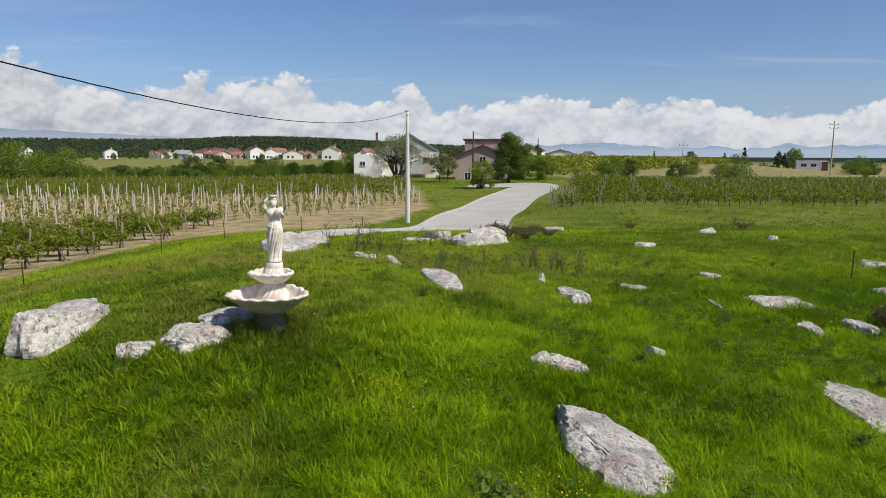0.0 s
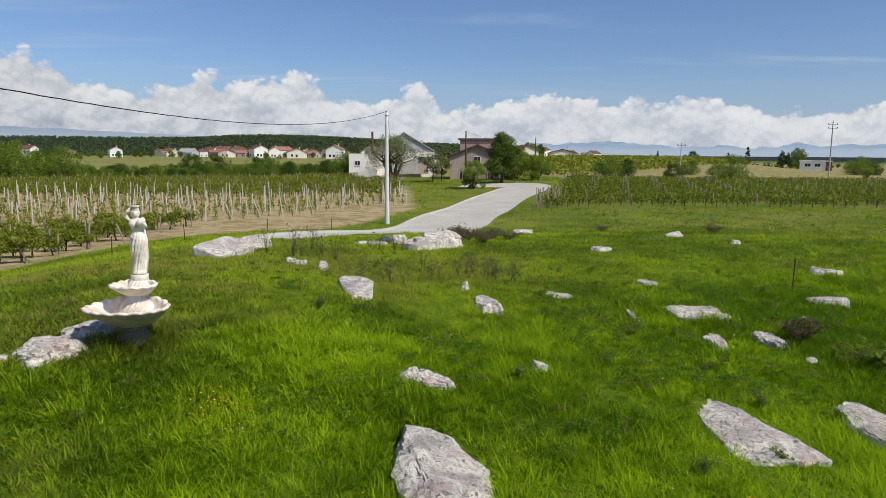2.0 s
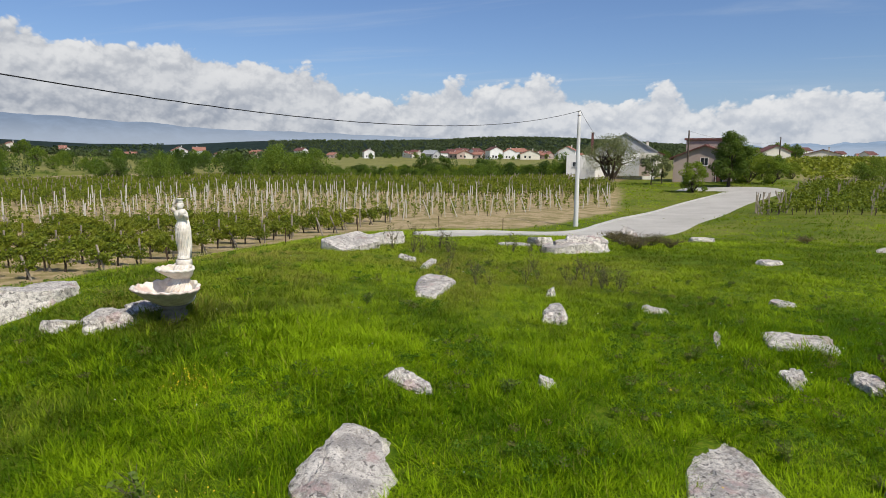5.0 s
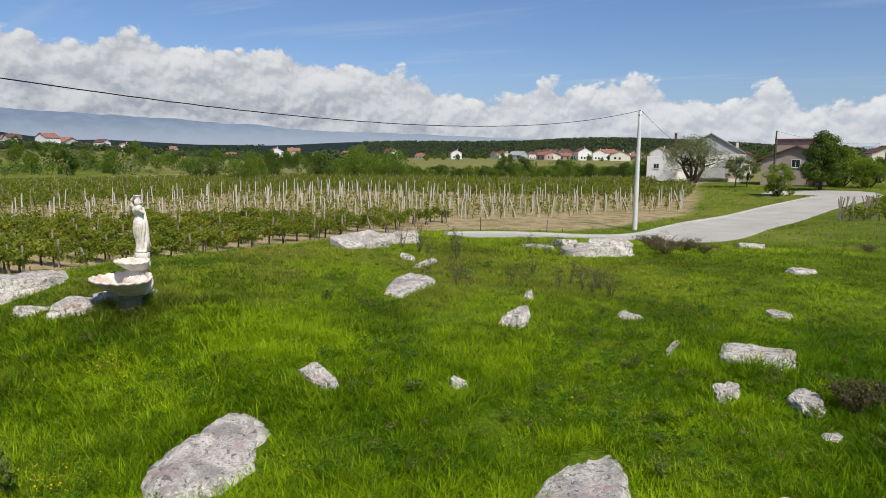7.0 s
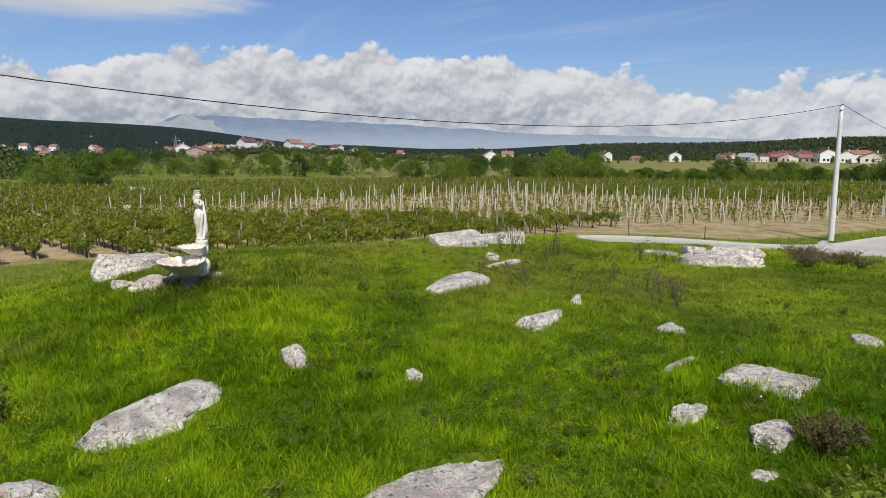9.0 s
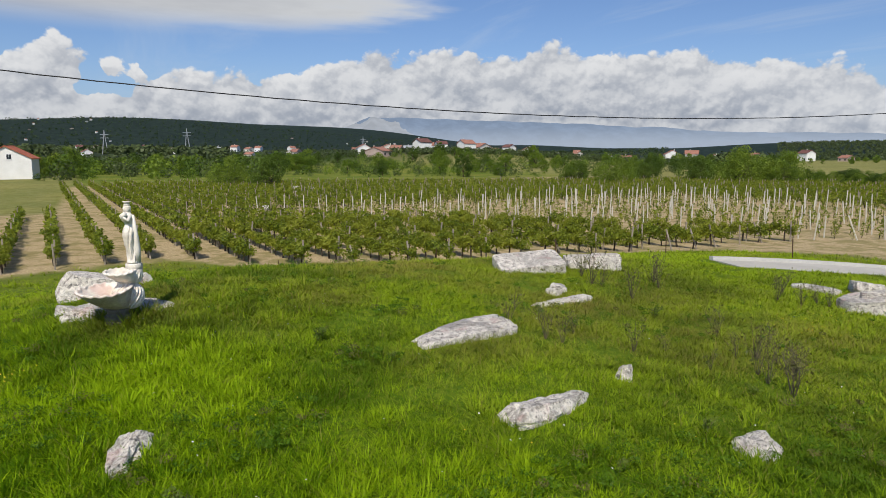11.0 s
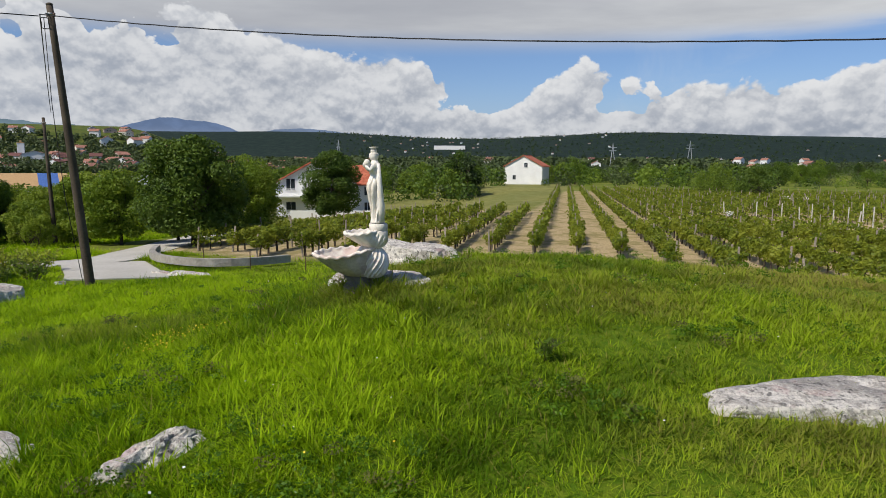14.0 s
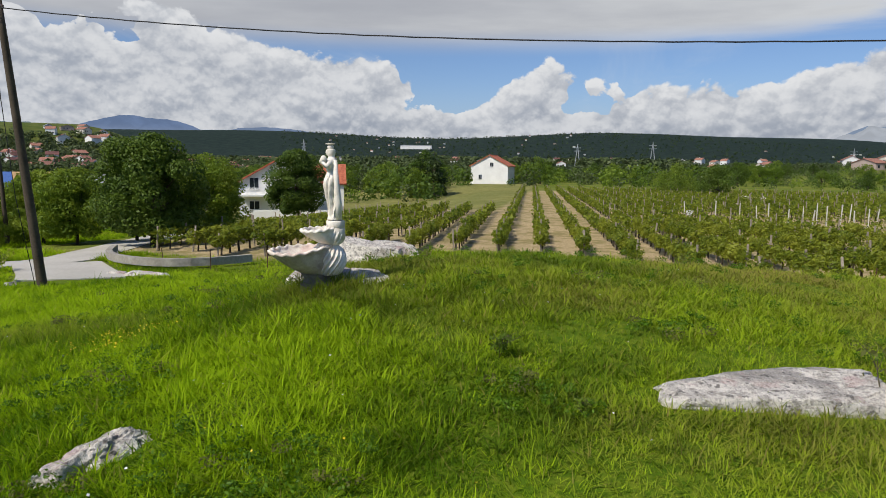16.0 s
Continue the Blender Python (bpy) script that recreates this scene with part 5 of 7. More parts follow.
SHRUB_SPOTS = ((-25.6, -31.6, 30, 0.55), (-27.2, -34.0, 120, 0.75), (-23.4, -34.6, 70, 0.6), (-29.5, -36.0, 70, 0.8), (-21.5, -31.5, 10, 0.4), (-30.5, -33.5, 200, 0.6))
plant_at(linden, -45.0, -44.0, 30, 0.55)
plant_at(light_tree, -40, -50, 250, 0.66)
stand(tree("olive_tree", "grey-green spreading olive tree with bare branch ends", LEAF_OLIVE, 15, 10.6, 7.2, 1.6, 56, 9000, 0.115, trunk=0.30, stems=4), -6.6, 108.0, z=-1.4)
round_tree = stand(tree("linden_tree", "dense dark green tree on a single trunk by the road", LEAF_DARK, 16, 6.2, 7.5, 1.7, 56, 17000, 0.115, trunk=0.22), 11.7, 94.2)
shrub = stand(tree("shrub", "bushy light green shrub by the road", LEAF_LIGHT, 17, 4.2, 4.4, 0.2, 30, 5200, 0.10, trunk=0.06, stems=5, category="shrub"), 7.2, 85.6)
for spot in SHRUB_SPOTS:
    plant_at(shrub, *spot)
plant_at(shrub, 14.6, 100.5, 40, 1.25)
plant_at(shrub, 17.6, 97.0, 90, 1.0)
plant_at(shrub, 13.0, 104.0, 200, 1.35)
small_tree = stand(tree("young_tree", "small open fruit tree beside the house", LEAF_OLIVE, 18, 4.0, 4.6, 1.4, 22, 1500, 0.14, trunk=0.09), 0.8, 98.6)
plant_at(small_tree, 2.2, 101.0, 77, 0.9)
bush = stand(tree("round_bush", "round dark green bush among the vines", LEAF_DARK, 19, 7.6, 5.2, 0.1, 46, 8000, 0.125, trunk=0.07, stems=6, category="bush"), -105.5, 26.6)
pale_bush = stand(tree("pale_bush", "pale green rounded bush among the vines", LEAF_MID, 20, 8.8, 5.4, 0.1, 46, 8000, 0.125, trunk=0.07, stems=6, category="bush"), -112.5, 20.8)
for spot in ((17.5, 118.0, 60, 1.0), (20.5, 128.0, 20, 0.9), (14.0, 126.0, 220, 1.2)):
    plant_at(round_tree, spot[0], spot[1], spot[2], spot[3] * 0.55)
    plant_at(shrub, spot[0] + 2.2, spot[1] - 5.0, spot[2], spot[3] * 0.8)
cypress = stand(tree("cypress", "slim dark cypress on the far slope", LEAF_PINE, 21, 2.8, 8.0, 0.3, 26, 1500, 0.2, "column", 0.12), 109, 236.7)
pine = stand(tree("conifer", "dark pointed conifer on the plain", LEAF_PINE, 22, 5.0, 7.5, 0.4, 30, 1700, 0.24, "cone", 0.14), 119.5, 232.7)
plant_at(pine, 122.5, 234.7, 30, 0.9)
plant_at(cypress, 112.0, 262, 30, 0.8)
plant_at(cypress, 95.0, 300, 30, 0.7)
far_tree = stand(tree("field_tree", "full green field tree on the plain", LEAF_MID, 23, 8.0, 8.5, 0.8, 36, 4200, 0.20, trunk=0.2), 139, 260.7)
dark_tree = stand(tree("field_tree", "dark full field tree beyond the vines", LEAF_DARK, 24, 8.0, 9.0, 0.6, 36, 4200, 0.20, trunk=0.2), -122.5, -24.5)
oak = stand(tree("field_tree", "bright green rounded field tree", LEAF_MID, 25, 9.0, 8.0, 0.6, 40, 4600, 0.20, trunk=0.2), -186, -5.0)
plant_at(pine, -119, -22.5, 20, 1.25)
plant_at(pine, -125, -27.0, 80, 1.2)


def hedgerows():
    """Trees and bushes that stand one by one behind the fields."""
    rnd = random.Random(9)
    bushes, trees = (bush, pale_bush, shrub), (far_tree, dark_tree, oak)
    # bushes along the far edge of the vineyard and round the fields: x, y, size
    for x, y, s in ((-79.5, 116, 1.35), (-73, 120, 1.2), (-88, 112, 1.1), (-34, 125, 0.85), (-30, 127, 0.7), (-49, 138, 1.0), (-100, 90, 0.9), (-88, 89, 1.05), (-87, 124, 1.2), (-83, 131, 1.15)):
        plant_at(rnd.choice(bushes[:2]), x, y, rnd.uniform(0, 360), s)
    for x, y, s in ((-66, 166, 1.0), (-39, 136, 0.9), (50.5, 104.5, 0.85), (47, 121.8, 0.6), (41, 134, 0.7), (36, 131, 0.8), (56, 140, 0.6), (-16, 118, 0.9), (-21, 121, 0.7), (-95, 104, 0.8)):
        plant_at(rnd.choice(bushes[:2]), x, y, rnd.uniform(0, 360), s)
    for k in range(104):
        x = -92 + 82 * k / 104 + rnd.uniform(-1, 1)
        plant_at(rnd.choice(bushes[:2]), x, 141 + 0.14 * x + rnd.uniform(-3, 6), rnd.uniform(0, 360), rnd.uniform(0.32, 0.62))
    for k in range(60):
        yaw = radians(rnd.uniform(34, 74))
        far = rnd.uniform(175, 330)
        plant_at(rnd.choice(trees), 10 - math.sin(yaw) * far, -2 + math.cos(yaw) * far, rnd.uniform(0, 360), rnd.uniform(0.4, 0.75))
    for k in range(76):
        yaw = radians(rnd.uniform(74, 101))
        far = rnd.uniform(195, 330)
        plant_at(rnd.choice(trees), 10 - math.sin(yaw) * far, 2 + math.cos(yaw) * far, rnd.uniform(0, 360), rnd.uniform(0.45, 0.78))
    for k in range(64):
        yaw = radians(rnd.uniform(100, 119))
        far = rnd.uniform(125, 240)
        plant_at(rnd.choice(trees), 10 - math.sin(yaw) * far, 2 + math.cos(yaw) * far, rnd.uniform(0, 360), rnd.uniform(0.45, 0.75))
    for k in range(70):
        yaw = radians(rnd.uniform(117, 142))
        far = rnd.uniform(70, 210)
        plant_at(rnd.choice((bush, pale_bush, light_tree)), 10 - math.sin(yaw) * far, 2 + math.cos(yaw) * far, rnd.uniform(0, 360), rnd.uniform(0.30, 0.5))
    for k in range(9):
        yaw = radians(rnd.uniform(-40, -16))
        far = rnd.uniform(160, 330)
        plant_at(rnd.choice(bushes), 3 - math.sin(yaw) * far, -11 + math.cos(yaw) * far, rnd.uniform(0, 360), rnd.uniform(0.45, 0.9))
    for k in range(64):
        yaw = radians(rnd.uniform(3, 50))
        far = rnd.uniform(395, 500)
        plant_at(rnd.choice(trees), 6 - math.sin(yaw) * far, -4 + math.cos(yaw) * far, rnd.uniform(0, 360), rnd.uniform(0.30, 0.55))
    for k in range(26):
        yaw = radians(rnd.uniform(-8, 3))
        far = rnd.uniform(190, 380)
        plant_at(rnd.choice(trees), 3 - math.sin(yaw) * far, -11 + math.cos(yaw) * far, rnd.uniform(0, 360), rnd.uniform(0.4, 0.75))


hedgerows()


def far_woods():
    """Woods beyond the fields, tree by tree but as one mass."""
    rng = np.random.default_rng(31)
    yaw = np.radians(np.concatenate([rng.uniform(-34, 142, 5200), rng.uniform(44, 142, 5200), rng.uniform(112, 144, 5200), rng.uniform(-12, 36, 9000)]))
    far = 330 + 750 * rng.uniform(0, 1, len(yaw)) ** 1.5
    far[-9000:] = rng.uniform(610, 1040, 9000) * (1 + 0.30 * np.clip((np.degrees(yaw[-9000:]) - 8) / 26, 0, 1))
    x, y = 5 - np.sin(yaw) * far, -3 + np.cos(yaw) * far
    low = (yaw < radians(34)) & (yaw > radians(-12))
    keep = (low | (np.sin(x / 55.0 + np.cos(y / 80.0)) + np.cos(y / 63.0 + x / 140.0) > -0.9)) & ~(low & (far < 600)) & ~((yaw < radians(-2)) & (rng.uniform(0, 1, len(yaw)) < 0.8)) & ~((yaw > radians(112)) & (far < 335)) & ~((yaw > radians(112)) & (rng.uniform(0, 1, len(yaw)) < 0.25))
    x, y = x[keep], y[keep]
    z = ground_z(x, y)
    turn = np.degrees(np.arctan2(5 - x, y + 3))
    high = rng.uniform(4, 8, len(x)) * np.where(turn < -12, 0.4, np.where(turn < 36, 0.50, np.where(turn > 112, 0.66, np.where((turn > 40) & (turn < 80), 0.42, 0.85))))
    near = np.hypot(x, y) < 560
    for name, pick, count, small, large in (("far_woods", ~near, 16, 0.18, 0.33), ("middle_woods", near, 44, 0.10, 0.19)):
        c = np.stack([x, y, z + high * 0.5], -1)[pick]
        h = high[pick]
        quads = []
        for k in range(count):
            way = rng.normal(size=(len(h), 3))
            way /= np.linalg.norm(way, axis=1, keepdims=True)
            at = c + way * np.stack([h * 0.50, h * 0.50, h * 0.48], -1) * rng.uniform(0.75, 1.08, len(h))[:, None]
            n = way + rng.normal(size=way.shape) * 0.5 + (0, 0, 0.4)
            n /= np.linalg.norm(n, axis=1, keepdims=True)
            u = np.cross(n, rng.normal(size=way.shape))
            u /= np.linalg.norm(u, axis=1, keepdims=True)
            v = np.cross(n, u)
            s = (h * rng.uniform(small, large, len(h)))[:, None]
            quads.append(np.stack([at - u * s, at + v * s, at + u * s, at - v * s], 1).reshape(-1, 3))
        tagged(part(name, quads_mesh(name, np.concatenate(quads)), LEAF_FAR), "dark green woods over the distant plain and hills", "woods", kind="stuff")
    # single trees on the long ridge
    own = np.random.default_rng(78)
    yaw, far = np.radians(own.uniform(44, 114, 3600)), own.uniform(1050, 1850, 3600)
    x, y = 5 - np.sin(yaw) * far, -3 + np.cos(yaw) * far
    h = own.uniform(2.4, 5.2, 3600)
    quads = []
    for k in range(10):
        way = own.normal(size=(3600, 3))
        way /= np.linalg.norm(way, axis=1, keepdims=True)
        at = np.stack([x, y, ground_z(x, y) + h * 0.4], -1) + way * (h * 0.5)[:, None]
        u = np.cross(way, own.normal(size=way.shape))
        u /= np.linalg.norm(u, axis=1, keepdims=True)
        v, s = np.cross(way, u), (h * 0.24)[:, None]
        quads.append(np.stack([at - u * s, at + v * s, at + u * s, at - v * s], 1).reshape(-1, 3))
    tagged(part("ridge_woods", quads_mesh("ridge_woods", np.concatenate(quads)), LEAF_PINE), "dark scattered trees on the distant wooded ridge", "woods", kind="stuff")
    # thickets between the fields, nearer and with finer leaves
    yaw = np.radians(np.concatenate([rng.uniform(36, 101, 1500), rng.uniform(99, 118, 500), rng.uniform(116, 142, 350)]))
    far = np.concatenate([170 + 190 * rng.uniform(0, 1, 1500) ** 0.8, rng.uniform(120, 300, 500), rng.uniform(80, 230, 350)])
    x, y = 10 - np.sin(yaw) * far, 0 + np.cos(yaw) * far
    field = (np.hypot(x + 187, y + 19) < 16) | ((yaw > radians(36)) & (yaw < radians(41)) & (far < 250)) | (np.hypot(x + 76, y + 34) < 15)
    x, y = x[~field], y[~field]
    z = ground_z(x, y)
    high = (1.8 + 5.6 * rng.uniform(0, 1, len(x)) ** 1.3) * np.where(np.hypot(x, y) < 130, 0.65, 0.80) * np.where((x < -60) & (y < -60), 0.62, np.where(y > 20 - 0.15 * x, 0.52, 1.0))
    tint = rng.uniform(0, 1, len(x))
    for name, leaf, pick, text in (("thickets", LEAF_DARK, tint < 0.55, "dark green thickets between the fields"), ("pale_thickets", LEAF_MID, tint >= 0.80, "pale green bushes between the fields"),
                                   ("middle_thickets", LEAF_FAR, (tint >= 0.55) & (tint < 0.80), "dull green thickets between the fields")):
        c, h = np.stack([x, y, z + high * 0.45], -1)[pick], high[pick]
        quads = []
        for k in range(90):
            way = rng.normal(size=(len(h), 3))
            way /= np.linalg.norm(way, axis=1, keepdims=True)
            at = c + way * (h * 0.55 * rng.uniform(0.7, 1.1, len(h)))[:, None]
            n = way + rng.normal(size=way.shape) * 0.6 + (0, 0, 0.4)
            n /= np.linalg.norm(n, axis=1, keepdims=True)
            u = np.cross(n, rng.normal(size=way.shape))
            u /= np.linalg.norm(u, axis=1, keepdims=True)
            v = np.cross(n, u)
            s = (h * rng.uniform(0.06, 0.11, len(h)))[:, None]
            quads.append(np.stack([at - u * s, at + v * s * 0.7, at + u * s, at - v * s * 0.7], 1).reshape(-1, 3))
        tagged(part(name, quads_mesh(name, np.concatenate(quads)), leaf), text, "woods", kind="stuff")


far_woods()


# ---- mountains ----
def mountain(name, far, yaws, heights, seed, color, label, rough=0.08):
    """A distant range: its height over the horizon, as a share of the distance, along the compass."""
    bm = bmesh.new()
    rows = []
    count = 220
    for k in range(count + 1):
        u = k / count
        yaw = yaws[0] + (yaws[-1] - yaws[0]) * u
        order = sorted(zip(yaws, heights))
        h = float(np.interp(yaw, [o[0] for o in order], [o[1] for o in order]))
        h *= 1 + rough * noise.fractal(Vector((yaw * 0.55, seed * 7.3, 0)), 0.9, 2.0, 6)
        h = h * far
        a = radians(yaw)
        row = []
        for f, share in ((0, -0.3), (0.25, 0.35), (0.6, 0.74 + 0.10 * noise.noise(Vector((yaw * 1.3, 3, seed)))), (1.0, 1.0), (1.3, -0.3)):
            r = far + 380 * f
            row.append(bm.verts.new((-math.sin(a) * r, math.cos(a) * r, h * share * (1 + 0.09 * f) if share > 0 else -80)))
        rows.append(row)
    for a, b in zip(rows, rows[1:]):
        for k in range(4):
            bm.faces.new((a[k], a[k + 1], b[k + 1], b[k]))
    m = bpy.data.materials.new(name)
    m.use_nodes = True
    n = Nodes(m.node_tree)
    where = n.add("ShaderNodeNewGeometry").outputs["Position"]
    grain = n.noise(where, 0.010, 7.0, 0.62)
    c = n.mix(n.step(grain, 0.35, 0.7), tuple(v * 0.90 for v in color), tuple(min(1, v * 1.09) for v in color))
    # paler towards the foot: distance haze painted over the range
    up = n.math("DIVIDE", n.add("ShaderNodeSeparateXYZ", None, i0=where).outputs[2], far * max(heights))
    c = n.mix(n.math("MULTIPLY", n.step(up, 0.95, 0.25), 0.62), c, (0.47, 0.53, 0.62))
    # glows by itself, with the air's blue already in its colour
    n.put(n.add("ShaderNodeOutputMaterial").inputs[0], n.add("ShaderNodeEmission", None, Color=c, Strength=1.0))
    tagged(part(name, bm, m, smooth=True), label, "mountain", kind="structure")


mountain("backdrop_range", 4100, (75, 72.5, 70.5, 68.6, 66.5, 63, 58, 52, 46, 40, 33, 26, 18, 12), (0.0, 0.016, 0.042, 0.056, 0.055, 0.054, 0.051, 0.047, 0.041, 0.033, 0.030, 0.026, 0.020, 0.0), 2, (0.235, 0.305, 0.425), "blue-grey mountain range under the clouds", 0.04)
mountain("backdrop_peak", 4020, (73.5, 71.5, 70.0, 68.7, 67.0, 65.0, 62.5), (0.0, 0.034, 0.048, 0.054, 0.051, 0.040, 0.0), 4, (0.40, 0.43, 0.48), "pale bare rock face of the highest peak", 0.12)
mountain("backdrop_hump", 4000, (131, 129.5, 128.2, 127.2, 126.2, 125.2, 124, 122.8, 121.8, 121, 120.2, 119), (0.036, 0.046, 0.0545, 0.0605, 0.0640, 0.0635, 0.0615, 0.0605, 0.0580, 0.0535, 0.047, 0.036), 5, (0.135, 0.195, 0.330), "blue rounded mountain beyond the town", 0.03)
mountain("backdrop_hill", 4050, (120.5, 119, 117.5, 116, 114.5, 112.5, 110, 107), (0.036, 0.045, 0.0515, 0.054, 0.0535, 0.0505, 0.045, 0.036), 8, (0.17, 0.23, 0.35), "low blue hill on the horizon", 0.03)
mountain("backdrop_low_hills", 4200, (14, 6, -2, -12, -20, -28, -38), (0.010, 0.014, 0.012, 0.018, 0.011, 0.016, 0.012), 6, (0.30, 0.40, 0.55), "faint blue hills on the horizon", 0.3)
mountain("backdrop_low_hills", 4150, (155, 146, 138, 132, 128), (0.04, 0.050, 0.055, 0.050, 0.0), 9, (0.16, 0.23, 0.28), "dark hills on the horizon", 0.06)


# ---- vineyards ----
def vine_variant(k, young=False):
    """A gnarled stem and the foliage on its wires."""
    rng = np.random.default_rng(200 + k + (50 if young else 0))
    base = empty("grapevine")
    bm = bmesh.new()
    top = 0.62 if not young else 0.55
    lean = rng.normal() * 0.10
    thick = 0.045 if not young else 0.018
    tube(bm, [(0, 0, -0.1), (lean * 0.5, 0.02, top * 0.5), (lean, -0.02, top)], [thick * 1.2, thick, thick * 0.85], 6)
    if not young:
        for s in (-1, 1):
            tube(bm, [(lean, 0, top - 0.03), (lean + 0.25 * s, 0.03 * rng.normal(), top + 0.10), (lean + 0.50 * s, 0.03 * rng.normal(), top + 0.08)], [thick * 0.8, thick * 0.55, 0.012], 5)
    part("stem", bm, BARK, base, "dark gnarled stem")
    if young:
        centres = [(rng.normal() * 0.10, rng.normal() * 0.08, 0.25 + 0.75 * i / 5) for i in range(6)]
        pts = leaf_cloud(rng, centres, [0.16] * 6, 80, 0.062)
    else:
        centres = [(-0.58 + 1.16 * i / 9, rng.normal() * 0.10, 0.74 + rng.uniform(-0.22, 0.34)) for i in range(10)]
        pts = leaf_cloud(rng, centres, list(rng.uniform(0.18, 0.32, 10)), 560, 0.072)
    part("foliage", quads_mesh("foliage", pts), LEAF_VINE, base)
    text = "young grapevine with thin light green shoots" if young else "old grapevine with a gnarled trunk in fresh leaf"
    return tagged(base, text, "grapevine", "young vines" if young else "old vines")


def post_mesh(high, wide, seed):
    bm = bmesh.new()
    box(bm, (wide, wide, high + 0.3), (0, 0, high / 2 - 0.15), bevel=wide * 0.14)
    return bm


def young_block(x, y):
    """The newly planted part with white concrete posts."""
    line = 39.0 + 0.78 * (x + 20.6)
    return (y > line) & (x > -57) & (y < 74)


ROW_TILT = 0.055


def west_rows():
    """Spots along the rows: x, y, young or old, near the ends or not."""
    rnd = random.Random(77)
    vines, posts = [], []
    row = 0
    y0 = -21.0
    while y0 < 128:
        y0 += 2.3
        row += 1
        start = float(edge_x(y0)) - 1.4 + rnd.uniform(-0.4, 0.4)
        end = -60.0 if y0 < -1.5 else -130.0 + 0.28 * max(0, y0)
        # bare headland beside the road's end
        start = min(start, float(np.interp(y0, (30, 36, 44, 47, 51, 60, 66), (-15.5, -16.2, -16.0, -13.4, -9.2, -5.5, 2.0))) + rnd.uniform(-0.5, 0.5))
        if y0 > 100:
            start = min(start, -14.0)
        x = start
        k = 0
        shift = rnd.randrange(4)
        while x > end:
            y = y0 + ROW_TILT * (x - start)
            young = bool(young_block(x, y))
            gap = 1.15
            if (k + shift) % 4 == 0 or k == 0:
                posts.append((x + 0.3, y, young, k == 0))
            if rnd.random() > (0.10 if not young else 0.16):
                vines.append((x + rnd.uniform(-0.12, 0.12), y + rnd.uniform(-0.06, 0.06), young))
            x -= gap
            k += 1
    return vines, posts


def east_rows():
    rnd = random.Random(78)
    vines, posts = [], []
    for r in range(20):
        y0 = 56.5 + 2.6 * r
        x = 13.6 + 0.24 * (y0 - 56) + rnd.uniform(-0.4, 0.4)
        k = 0
        while x < 62 + 1.0 * (y0 - 56) and x < 105:
            if k % 4 == 0:
                posts.append((x - 0.3, y0, False, k == 0))
            if rnd.random() > 0.05:
                vines.append((x, y0 + rnd.uniform(-0.05, 0.05), False))
            x += 1.05
            k += 1
    return vines, posts


